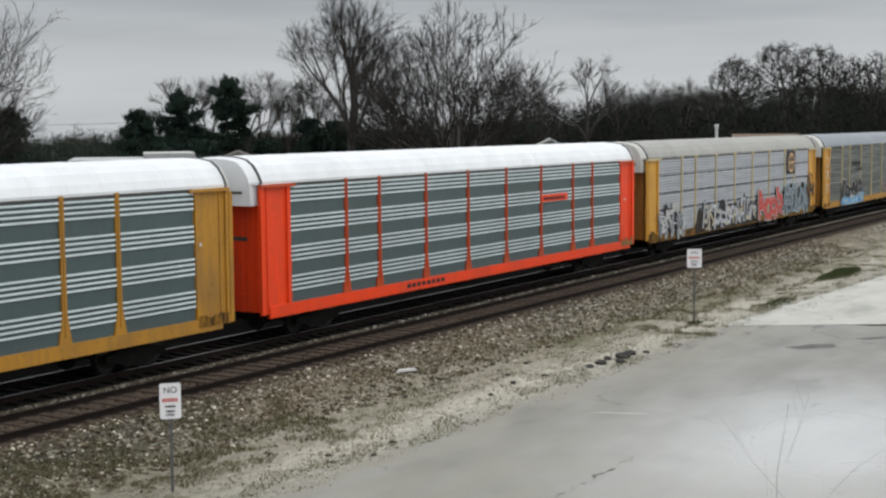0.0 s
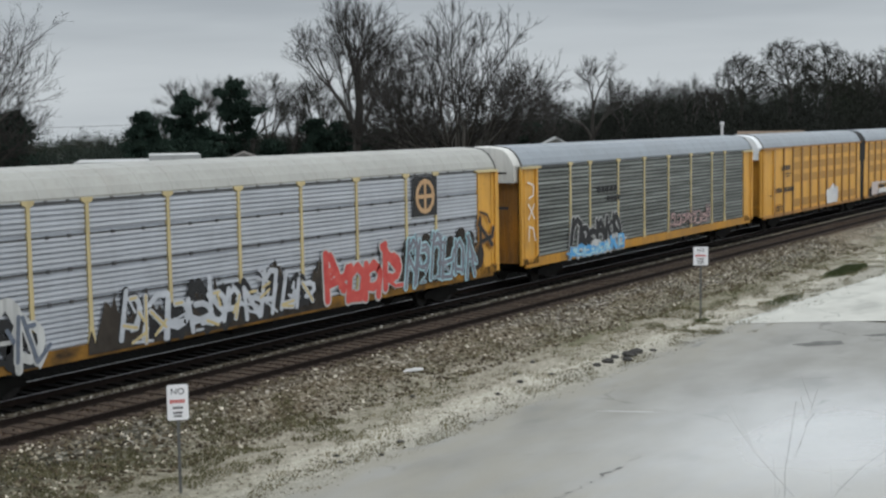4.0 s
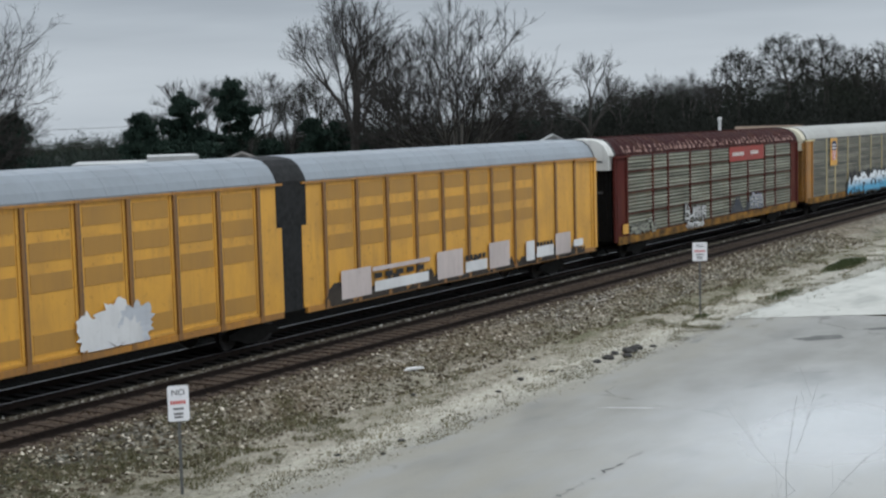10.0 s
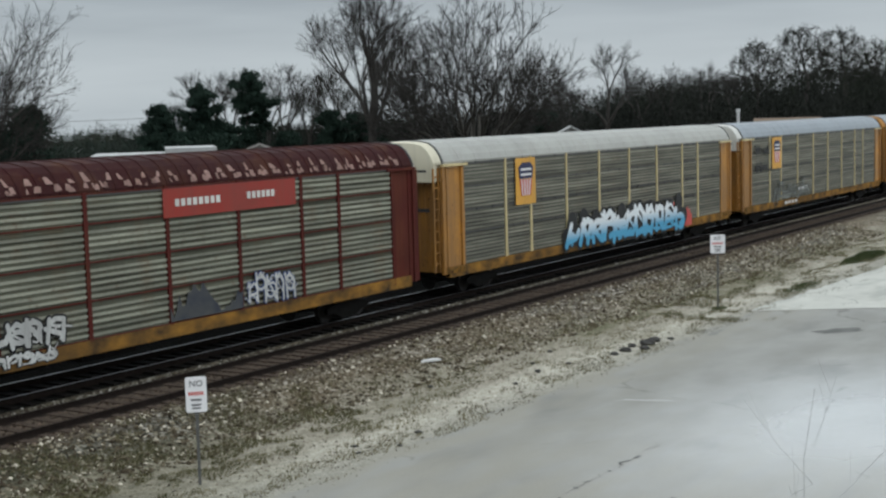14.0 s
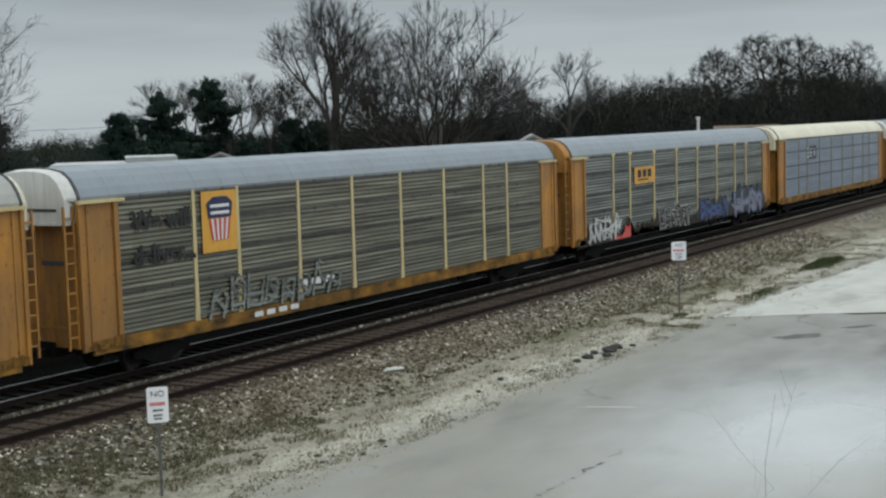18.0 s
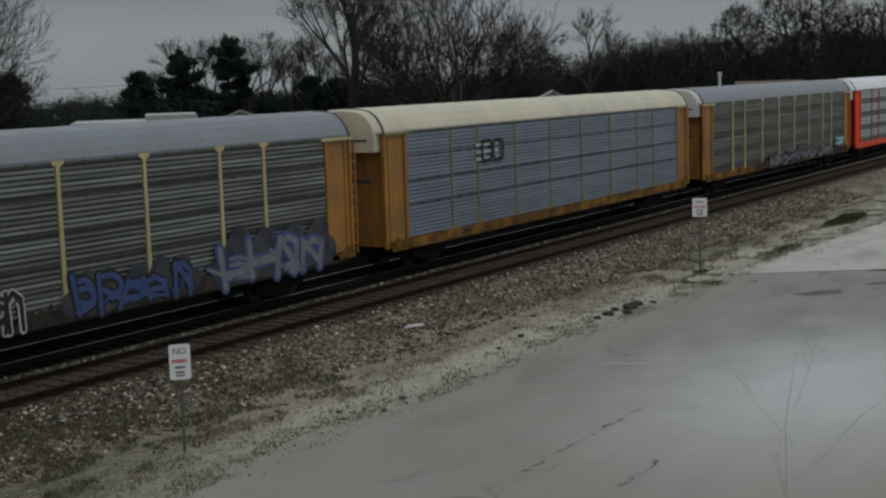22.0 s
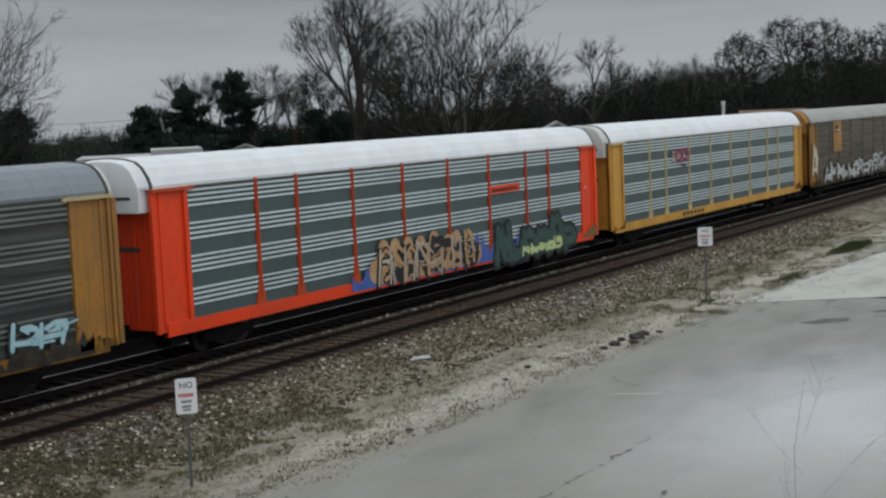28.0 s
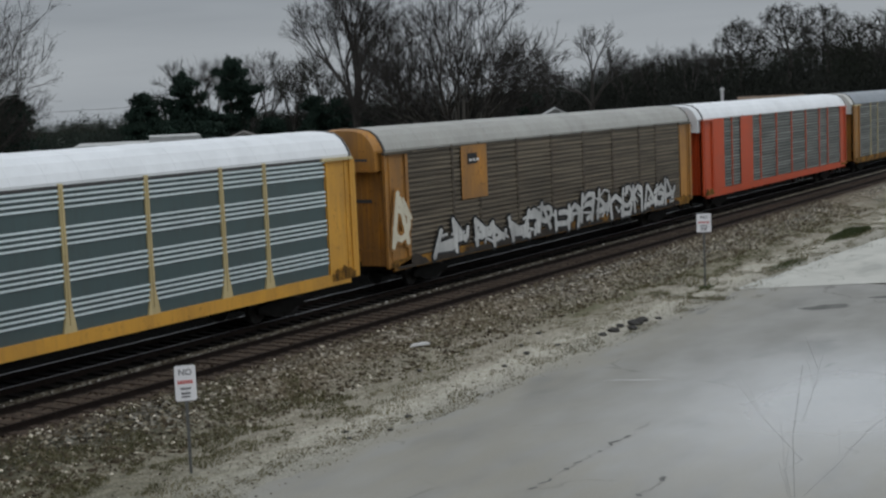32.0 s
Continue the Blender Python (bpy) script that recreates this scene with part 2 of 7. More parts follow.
M = {
    "yellow": paint("yellow_paint", (0.48, 0.23, 0.02), 0.6, 0.4),
    "gold": paint("gold_paint", (0.65, 0.335, 0.045), 0.42, 0.3, seedv=2),
    "amber": paint("faded_yellow_paint", (0.46, 0.205, 0.025), 0.8, 0.6, seedv=4),
    "orange": paint("orange_red_paint", (0.86, 0.054, 0.001), 0.32, 0.2, seedv=5),
    "orange_post": paint("rust_dulled_orange_paint", (0.50, 0.060, 0.008), 0.35, 0.3, seedv=15),
    "maroon": paint("maroon_paint", (0.085, 0.018, 0.014), 0.5, 0.35, 0.7, 0.0, (0.022, 0.014, 0.012), 6),
    "rail_red": paint("red_name_board", (0.27, 0.028, 0.018), 0.45, 0.2, 0.6, seedv=7),
    "sill_dirty": plain("rusted_dirty_yellow_sill", (0.40, 0.20, 0.035), (0.035, 0.027, 0.02), 1.3, 0.75, 0.2, 0.01, 7, (1, 1, 1.6)),
    "grimy_yellow": plain("grime_caked_yellow_paint", (0.36, 0.18, 0.03), (0.022, 0.017, 0.013), 5.0, 0.8, 0.2, 0.01, 8, (1.5, 1.5, 0.5)),
    "cream_post": paint("cream_yellow_paint", (0.58, 0.47, 0.24), 0.4, 0.25, seedv=8),
    "roof_white": paint("white_roof_sheet", (0.80, 0.815, 0.83), 0.08, 0.03, 0.45, 0.0, seedv=1),
    "roof_grey": paint("galvanised_roof_sheet", (0.235, 0.26, 0.285), 0.25, 0.05, 0.5, 0.1, seedv=2),
    "roof_dull": paint("dull_grey_roof_sheet", (0.36, 0.355, 0.325), 0.3, 0.1, 0.55, 0.1, seedv=3),
    "roof_cream": paint("cream_roof_sheet", (0.66, 0.61, 0.47), 0.2, 0.05, 0.5, seedv=4),
    "roof_maroon": paint("maroon_roof_sheet", (0.036, 0.009, 0.009), 0.4, 0.3, 0.75, 0.0, (0.018, 0.014, 0.013), 5),
    "flake": paint("flaked_primer", (0.30, 0.19, 0.165), 0.5, 0.3, 0.8, seedv=6),
    "cap_white": paint("white_end_cap", (0.66, 0.65, 0.61), 0.45, 0.12, 0.5, seedv=9),
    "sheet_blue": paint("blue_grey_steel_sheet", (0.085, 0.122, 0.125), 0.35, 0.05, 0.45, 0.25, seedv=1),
    "sheet_dark": paint("dark_grey_steel_sheet", (0.058, 0.065, 0.06), 0.4, 0.1, 0.5, 0.2, seedv=2, level=0.85),
    "sheet_brown": paint("sooty_brown_steel_sheet", (0.085, 0.068, 0.045), 0.5, 0.25, 0.6, 0.1, seedv=3, level=0.8),
    "sheet_silver": paint("silver_steel_sheet", (0.36, 0.38, 0.415), 0.3, 0.06, 0.45, 0.2, seedv=4, level=0.3),
    "sheet_cnblue": paint("pale_blue_grey_sheet", (0.16, 0.185, 0.235), 0.3, 0.05, 0.5, 0.2, seedv=5, level=0.3),
    "sheet_green": paint("grey_green_sheet", (0.125, 0.125, 0.092), 0.5, 0.5, 0.7, 0.1, seedv=6, level=0.8),
    "sheet_olive": paint("dusty_olive_grey_sheet", (0.095, 0.092, 0.068), 0.45, 0.3, 0.6, 0.1, seedv=9, level=0.85),
    "rib_olive": paint("dusty_olive_grey_rib", (0.22, 0.213, 0.165), 0.45, 0.3, 0.6, 0.1, seedv=9, level=0.8),
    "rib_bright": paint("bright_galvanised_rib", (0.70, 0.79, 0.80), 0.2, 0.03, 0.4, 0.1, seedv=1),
    "rib_dull": paint("dull_galvanised_rib", (0.24, 0.256, 0.236), 0.35, 0.08, 0.5, 0.2, seedv=2, level=0.8),
    "rib_brown": paint("grimy_rib", (0.165, 0.135, 0.095), 0.5, 0.2, 0.6, 0.1, seedv=3, level=0.65),
    "rib_silver": paint("silver_rib", (0.56, 0.58, 0.62), 0.25, 0.04, 0.45, 0.2, seedv=4, level=0.2),
    "rib_cn": paint("pale_blue_rib", (0.27, 0.31, 0.38), 0.25, 0.04, 0.45, 0.2, seedv=5, level=0.25),
    "rib_green": paint("pale_grey_green_rib", (0.30, 0.30, 0.235), 0.5, 0.45, 0.6, 0.1, seedv=6, level=0.65),
    "joint": paint("dark_joint_and_shadow", (0.06, 0.06, 0.06), 0.2, 0.1, 0.6),
    "olive_post": paint("dulled_olive_yellow_paint", (0.23, 0.19, 0.07), 0.5, 0.3),
    "rust_post": paint("rusty_brown_post_paint", (0.24, 0.115, 0.03), 0.5, 0.4),
    "patch": paint("perforated_ochre_screen", (0.40, 0.21, 0.04), 0.2, 0.1, 0.6),
    "black": plain("black_rubber_and_grease", (0.012, 0.012, 0.012), (0.03, 0.03, 0.03), 6, 0.7),
    # Sooty parts, coloured below soot to hold the shade beneath the cars.
    "under": plain("sooty_shaded_underframe", (0.005, 0.005, 0.0045), (0.014, 0.013, 0.012), 5, 0.8),
    "steel": plain("worn_wheel_steel", (0.014, 0.014, 0.014), (0.045, 0.042, 0.04), 8, 0.5, 0.1, 0.005, metal=0.7),
    "railhead": plain("polished_rail_steel", (0.42, 0.42, 0.43), (0.22, 0.22, 0.22), 8, 0.35, 0.05, 0.002, metal=0.9),
    "rust_rail": plain("rusty_rail_steel", (0.009, 0.007, 0.006), (0.02, 0.014, 0.011), 10, 0.75),
    "tie": plain("weathered_timber_sleeper", (0.034, 0.026, 0.020), (0.085, 0.064, 0.050), 5, 0.9, 0.6, 0.02, 6, (1, 6, 6)),
    # Oily timber, coloured near black for the shade under the train.
    "tie_dark": plain("oily_shaded_sleeper", (0.005, 0.005, 0.004), (0.013, 0.011, 0.010), 5, 0.85, 0.6, 0.02, 6, (1, 6, 6)),
    "white": paint("white_paint", (0.70, 0.69, 0.68), 0.25, 0.08, 0.6),
    "spray_white": paint("chalky_white_spray_paint", (0.60, 0.60, 0.58), 0.75, 0.15, 0.7, 0.0, (0.12, 0.115, 0.11), 19),
    "sign_white": paint("white_reflective_sheet", (0.86, 0.84, 0.85), 0.06, 0.02, 0.4),
    "pink_white": paint("pale_pink_panel", (0.55, 0.47, 0.44), 0.35, 0.1, 0.6),
    "ink": plain("black_marking_paint", (0.008, 0.008, 0.01), (0.02, 0.02, 0.02), 5, 0.6),
    "navy": plain("navy_spray_paint", (0.03, 0.05, 0.16), (0.06, 0.09, 0.22), 4, 0.6),
    "shield_blue": plain("dark_blue_shield_paint", (0.014, 0.016, 0.05), (0.028, 0.032, 0.085), 4, 0.6),
    "royal_blue": plain("royal_blue_spray_paint", (0.04, 0.08, 0.32), (0.08, 0.14, 0.42), 4, 0.6),
    "navy_soot": plain("faded_navy_spray_paint", (0.03, 0.036, 0.06), (0.09, 0.09, 0.085), 2.0, 0.7),
    "blue": plain("blue_spray_paint", (0.05, 0.22, 0.50), (0.12, 0.36, 0.62), 3, 0.6),
    "teal": plain("pale_teal_spray_paint", (0.25, 0.48, 0.55), (0.45, 0.62, 0.66), 3, 0.6),
    "red": plain("red_spray_paint", (0.42, 0.03, 0.03), (0.55, 0.10, 0.08), 3, 0.6),
    "tan": plain("tan_spray_paint", (0.40, 0.22, 0.10), (0.52, 0.34, 0.18), 3, 0.6),
    "green": plain("dark_green_spray_paint", (0.02, 0.05, 0.045), (0.05, 0.10, 0.08), 3, 0.6),
    "lime": plain("lime_spray_paint", (0.45, 0.55, 0.20), (0.55, 0.62, 0.3), 3, 0.6),
    "grey_spray": plain("smoky_grey_spray_paint", (0.10, 0.10, 0.12), (0.22, 0.22, 0.25), 3, 0.6),
    "purple": plain("dusty_pink_spray_paint", (0.38, 0.25, 0.24), (0.50, 0.36, 0.34), 3, 0.6),
    "crimson": plain("crimson_logo_paint", (0.20, 0.015, 0.075), (0.28, 0.035, 0.11), 3, 0.6),
    "soot": plain("soot_stain", (0.022, 0.019, 0.017), (0.065, 0.055, 0.045), 2.5, 0.8),
    "bark": plain("grey_brown_bark", (0.036, 0.032, 0.028), (0.08, 0.073, 0.065), 6, 0.95, 0.5, 0.03, 5, (1, 1, 0.3)),
    "bark_pale": plain("pale_bark", (0.045, 0.041, 0.035), (0.11, 0.10, 0.088), 5, 0.95, 0.5, 0.03, 5, (1, 1, 0.3)),
    "bark_ash": plain("pale_ash_grey_bark", (0.24, 0.235, 0.225), (0.36, 0.355, 0.34), 9, 0.9, 0.3, 0.01),
    "twig": plain("dark_winter_twigs", (0.028, 0.026, 0.024), (0.052, 0.048, 0.043), 6, 0.95, 0.2, 0.02),
    "needle": plain("dark_pine_needles", (0.012, 0.022, 0.017), (0.030, 0.048, 0.035), 1.5, 0.8),
    "bud": plain("budding_olive_leaves", (0.017, 0.021, 0.014), (0.038, 0.044, 0.029), 0.6, 0.8),
    "brush": plain("brown_winter_brush", (0.013, 0.015, 0.012), (0.030, 0.031, 0.026), 0.3, 0.95),
    "hedge": plain("dark_blue_green_scrub", (0.016, 0.023, 0.019), (0.042, 0.050, 0.040), 0.3, 0.95),
    "roof_brown": plain("brown_shingle_roof", (0.09, 0.06, 0.045), (0.16, 0.11, 0.085), 4, 0.9),
    "roof_grey_brown": plain("grey_brown_shingle_roof", (0.09, 0.082, 0.075), (0.15, 0.138, 0.125), 4, 0.9),
    "roof_tan": plain("tan_shingle_roof", (0.14, 0.10, 0.075), (0.22, 0.17, 0.13), 4, 0.9),
    "siding": paint("pale_siding", (0.46, 0.46, 0.445), 0.2, 0.03, 0.6),
    "pole": plain("grey_galvanised_post", (0.07, 0.07, 0.066), (0.15, 0.15, 0.145), 6, 0.6, 0.1, 0.005, metal=0.4),
    "clod": plain("dark_clod", (0.03, 0.03, 0.028), (0.08, 0.075, 0.07), 12, 0.95, 0.8, 0.03),
    "weed": plain("olive_weeds", (0.05, 0.05, 0.022), (0.13, 0.12, 0.062), 1.1, 0.9, 0.1, 0.01, 3),
    "weed_green": plain("dark_green_weeds", (0.03, 0.04, 0.016), (0.075, 0.09, 0.04), 1.1, 0.9, 0.1, 0.01, 3),
    "tar": plain("dark_tar", (0.085, 0.085, 0.08), (0.17, 0.166, 0.155), 3.0, 0.8, 0.2, 0.005),
    "tar_faint": plain("faint_tar", (0.18, 0.175, 0.16), (0.26, 0.252, 0.232), 3.0, 0.8, 0.2, 0.005),
    "faded_line": plain("faded_road_paint", (0.33, 0.32, 0.30), (0.52, 0.51, 0.49), 5.0, 0.8, 0.1, 0.003),
    "straw": plain("straw_and_olive_grass", (0.06, 0.058, 0.025), (0.22, 0.19, 0.11), 1.3, 0.9, 0.1, 0.01, 3),
    "glass": plain("dark_window_glass", (0.02, 0.025, 0.03), (0.03, 0.035, 0.04), 2, 0.08, 0.0),
}


def ground_material():
    """Ballast beside the tracks, a weedy gravel bank, a dry grass verge and meadow beyond."""
    m, n, l, b = nodes_of("gravel_and_dry_grass", 0.95)
    geo, sep = n.new("ShaderNodeNewGeometry"), n.new("ShaderNodeSeparateXYZ")
    l.new(geo.outputs["Position"], sep.inputs[0])
    tc = n.new("ShaderNodeTexCoord")
    vor = n.new("ShaderNodeTexVoronoi")
    vor.inputs["Scale"].default_value = 11
    l.new(tc.outputs["Object"], vor.inputs["Vector"])
    rmp = n.new("ShaderNodeValToRGB")
    e = rmp.color_ramp.elements
    e[0].position, e[0].color, e[1].position, e[1].color = 0.0, (0.026, 0.022, 0.017, 1), 1.0, (0.52, 0.48, 0.42, 1)
    for p, c in ((0.55, (0.135, 0.12, 0.096, 1)), (0.86, (0.27, 0.247, 0.205, 1))):
        e.new(p).color = c
    sepc = n.new("ShaderNodeSeparateColor")
    l.new(vor.outputs["Color"], sepc.inputs[0])
    l.new(sepc.outputs[0], rmp.inputs[0])
    f_fine, raw_fine = noise_fac(n, l, 14, 6, 0.3, 0.7)
    f_mid, raw_mid = noise_fac(n, l, 1.1, 5, 0.38, 0.62, (0.5, 1.2, 1), 3)
    f_broad, _ = noise_fac(n, l, 0.3, 5, 0.38, 0.58, (0.45, 2.2, 1), 9)
    grass = mix_col(n, l, f_fine, (0.16, 0.143, 0.10), (0.36, 0.33, 0.255))
    f_mot, _ = noise_fac(n, l, 4.5, 6, 0.42, 0.6, (0.7, 1.3, 1), 13)
    grass = mix_col(n, l, f_mid, grass, (0.125, 0.12, 0.068))
    grass = mix_col(n, l, f_broad, grass, mix_col(n, l, f_fine, (0.25, 0.225, 0.175), (0.38, 0.345, 0.28)))
    grass = mix_col(n, l, f_mot, mix_col(n, l, 0.3, grass, (0.075, 0.07, 0.040)), grass)
    # a strip of bare sand along the verge, with weeds on both sides of it
    wy, band, ramp = n.new("ShaderNodeMath"), n.new("ShaderNodeMapRange"), n.new("ShaderNodeValToRGB")
    wy.operation = "MULTIPLY_ADD"
    wy.inputs[1].default_value = 2.2
    l.new(raw_mid, wy.inputs[0])
    l.new(sep.outputs["Y"], wy.inputs[2])
    band.inputs["From Min"].default_value, band.inputs["From Max"].default_value = -11.1, -4.1
    l.new(wy.outputs[0], band.inputs["Value"])
    l.new(band.outputs[0], ramp.inputs[0])
    re_ = ramp.color_ramp.elements
    re_[0].position, re_[0].color, re_[1].position, re_[1].color = 0.0, (0.35, 0.35, 0.35, 1), 0.56, (0, 0, 0, 1)
    for p, v in ((0.10, 0.1), (0.19, 0.9), (0.33, 0.95), (0.46, 0.25)):
        re_.new(p).color = (v, v, v, 1)
    sand = mix_col(n, l, f_fine, (0.40, 0.37, 0.30), (0.58, 0.545, 0.465))
    sand = mix_col(n, l, f_mot, mix_col(n, l, 0.25, sand, (0.15, 0.14, 0.10)), sand)
    grass = mix_col(n, l, ramp.outputs[0], grass, sand)
    # olive weeds here too, with the same painted fall-off in brightness
    wd = n.new("ShaderNodeMapRange")
    wd.inputs["From Min"].default_value, wd.inputs["From Max"].default_value, wd.inputs["To Max"].default_value = -8.0, -15.0, 0.6
    l.new(sep.outputs["X"], wd.inputs["Value"])
    grass = mix_col(n, l, wd.outputs[0], grass, mix_col(n, l, f_mot, (0.045, 0.045, 0.022), (0.11, 0.105, 0.06)))
    # grey road dust over the edge next to the paving
    edge = n.new("ShaderNodeMapRange")
    edge.inputs["From Min"].default_value, edge.inputs["From Max"].default_value, edge.inputs["To Max"].default_value = -9.9, -11.0, 0.8
    l.new(sep.outputs["Y"], edge.inputs["Value"])
    grass = mix_col(n, l, edge.outputs[0], grass, mix_col(n, l, f_fine, (0.24, 0.228, 0.19), (0.36, 0.343, 0.295)))
    # wavering border between ballast and verge
    wob = n.new("ShaderNodeMath")
    wob.operation = "MULTIPLY_ADD"
    wob.inputs[1].default_value = 3.4
    l.new(raw_mid, wob.inputs[0])
    l.new(sep.outputs["Y"], wob.inputs[2])
    mr = n.new("ShaderNodeMapRange")
    mr.inputs["From Min"].default_value, mr.inputs["From Max"].default_value = -5.9, -4.6
    l.new(wob.outputs[0], mr.inputs["Value"])
    far = n.new("ShaderNodeMapRange")
    far.inputs["From Min"].default_value, far.inputs["From Max"].default_value = 4.5, 3.2
    l.new(sep.outputs["Y"], far.inputs["Value"])
    both = n.new("ShaderNodeMath")
    both.operation = "MULTIPLY"
    l.new(mr.outputs[0], both.inputs[0])
    l.new(far.outputs[0], both.inputs[1])
    stones = mix_col(n, l, f_broad, rmp.outputs[0], mix_col(n, l, 0.45, rmp.outputs[0], (0.16, 0.12, 0.07)))
    # weedy ballast, its colour darkened towards the near end for a fall-off of light
    near_dark = n.new("ShaderNodeMapRange")
    near_dark.inputs["From Min"].default_value, near_dark.inputs["From Max"].default_value = -5.0, -14.0
    near_dark.inputs["To Max"].default_value = 0.72
    l.new(sep.outputs["X"], near_dark.inputs["Value"])
    stones = mix_col(n, l, near_dark.outputs[0], stones, mix_col(n, l, f_mid, (0.016, 0.015, 0.010), (0.045, 0.048, 0.022)))
    # oily ballast under the running track, blackened further by the train's painted shade
    oil_shade = n.new("ShaderNodeMapRange")
    oil_shade.inputs["From Min"].default_value, oil_shade.inputs["From Max"].default_value = -1.55, -1.25
    l.new(sep.outputs["Y"], oil_shade.inputs["Value"])
    stones = mix_col(n, l, oil_shade.outputs[0], stones, (0.006, 0.006, 0.005))
    # rusty brown bed of the empty track
    b1, b2, bb = n.new("ShaderNodeMapRange"), n.new("ShaderNodeMapRange"), n.new("ShaderNodeMath")
    b1.inputs["From Min"].default_value, b1.inputs["From Max"].default_value = -5.6, -5.0
    b2.inputs["From Min"].default_value, b2.inputs["From Max"].default_value = -2.75, -3.0
    bb.operation = "MULTIPLY"
    l.new(sep.outputs["Y"], b1.inputs["Value"])
    l.new(sep.outputs["Y"], b2.inputs["Value"])
    l.new(b1.outputs[0], bb.inputs[0])
    l.new(b2.outputs[0], bb.inputs[1])
    stones = mix_col(n, l, bb.outputs[0], stones, mix_col(n, l, f_fine, (0.036, 0.028, 0.021), (0.13, 0.10, 0.076)))
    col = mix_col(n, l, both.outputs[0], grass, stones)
    # far-side leaf litter, darkened in colour for the shade behind the train
    litter_shade = n.new("ShaderNodeMapRange")
    litter_shade.inputs["From Min"].default_value, litter_shade.inputs["From Max"].default_value = 2.0, 3.0
    l.new(sep.outputs["Y"], litter_shade.inputs["Value"])
    col = mix_col(n, l, litter_shade.outputs[0], col, mix_col(n, l, f_mid, (0.010, 0.009, 0.007), (0.030, 0.026, 0.018)))
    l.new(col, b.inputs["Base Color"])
    add = n.new("ShaderNodeMath")
    add.operation = "ADD"
    l.new(vor.outputs["Distance"], add.inputs[0])
    l.new(raw_fine, add.inputs[1])
    bump(n, l, b, add.outputs[0], 0.7, 0.05)
    return m


def road_material(name, a, c, sheen):
    """Worn paving with cracks, stains and, for a patch of glare, a low roughness."""
    m, n, l, b = nodes_of(name, 0.85)
    f_fine, raw = noise_fac(n, l, 30, 5, 0.3, 0.7)
    f_mid, _ = noise_fac(n, l, 0.8, 5, 0.35, 0.7, (0.5, 1, 1), 2)
    f_st, _ = noise_fac(n, l, 0.35, 6, 0.56, 0.70, (0.6, 1.4, 1), 11)
    col = mix_col(n, l, f_mid, a, c)
    col = mix_col(n, l, f_fine, col, mix_col(n, l, 0.75, tuple(v * 0.85 for v in c), col))
    st = n.new("ShaderNodeMath")
    st.operation = "MULTIPLY"
    st.inputs[1].default_value = 0.35
    l.new(f_st, st.inputs[0])
    col = mix_col(n, l, st.outputs[0], col, (0.10, 0.10, 0.095))
    tc, no, vec = n.new("ShaderNodeTexCoord"), n.new("ShaderNodeTexNoise"), n.new("ShaderNodeVectorMath")
    no.inputs["Scale"].default_value, no.inputs["Detail"].default_value = 0.9, 6
    l.new(tc.outputs["Object"], no.inputs["Vector"])
    vec.operation = "MULTIPLY_ADD"
    vec.inputs[1].default_value = (1.6, 1.6, 0)
    l.new(no.outputs["Color"], vec.inputs[0])
    l.new(tc.outputs["Object"], vec.inputs[2])
    vor = n.new("ShaderNodeTexVoronoi")
    vor.feature = "DISTANCE_TO_EDGE"
    vor.inputs["Scale"].default_value = 0.16
    l.new(vec.outputs[0], vor.inputs["Vector"])
    mr = n.new("ShaderNodeMapRange")
    mr.inputs["From Min"].default_value, mr.inputs["From Max"].default_value = 0.009, 0.003
    l.new(vor.outputs["Distance"], mr.inputs["Value"])
    brk, _ = noise_fac(n, l, 0.5, 3, 0.52, 0.60, (1, 1, 1), 21)
    ck = n.new("ShaderNodeMath")
    ck.operation = "MULTIPLY"
    l.new(mr.outputs[0], ck.inputs[0])
    l.new(brk, ck.inputs[1])
    ck2 = n.new("ShaderNodeMath")
    ck2.operation = "MULTIPLY"
    ck2.inputs[1].default_value = 0.4
    l.new(ck.outputs[0], ck2.inputs[0])
    col = mix_col(n, l, ck2.outputs[0], col, (0.06, 0.055, 0.05))
    if sheen:
        # sandy dust near the verge and over the western part of the lot
        geo, sep = n.new("ShaderNodeNewGeometry"), n.new("ShaderNodeSeparateXYZ")
        d1, d2, mxx, dm2 = n.new("ShaderNodeMapRange"), n.new("ShaderNodeMapRange"), n.new("ShaderNodeMath"), n.new("ShaderNodeMath")
        l.new(geo.outputs["Position"], sep.inputs[0])
        d1.inputs["From Min"].default_value, d1.inputs["From Max"].default_value = -13.8, -11.2
        d2.inputs["From Min"].default_value, d2.inputs["From Max"].default_value, d2.inputs["To Max"].default_value = 2.0, -9.0, 0.75
        l.new(sep.outputs["Y"], d1.inputs["Value"])
        l.new(sep.outputs["X"], d2.inputs["Value"])
        mxx.operation, dm2.operation = "MAXIMUM", "MULTIPLY"
        l.new(d1.outputs[0], mxx.inputs[0])
        l.new(d2.outputs[0], mxx.inputs[1])
        f_d, _ = noise_fac(n, l, 0.9, 6, 0.25, 0.6, (0.5, 1.5, 1), 31)
        l.new(mxx.outputs[0], dm2.inputs[0])
        l.new(f_d, dm2.inputs[1])
        col = mix_col(n, l, dm2.outputs[0], col, mix_col(n, l, f_fine, (0.25, 0.235, 0.197), (0.325, 0.305, 0.26)))
    l.new(col, b.inputs["Base Color"])
    if sheen:
        # a glossy film added to stand in for glare on the paving
        sub, ln, dm = n.new("ShaderNodeVectorMath"), n.new("ShaderNodeVectorMath"), n.new("ShaderNodeMapRange")
        sub.operation, ln.operation = "MULTIPLY_ADD", "LENGTH"
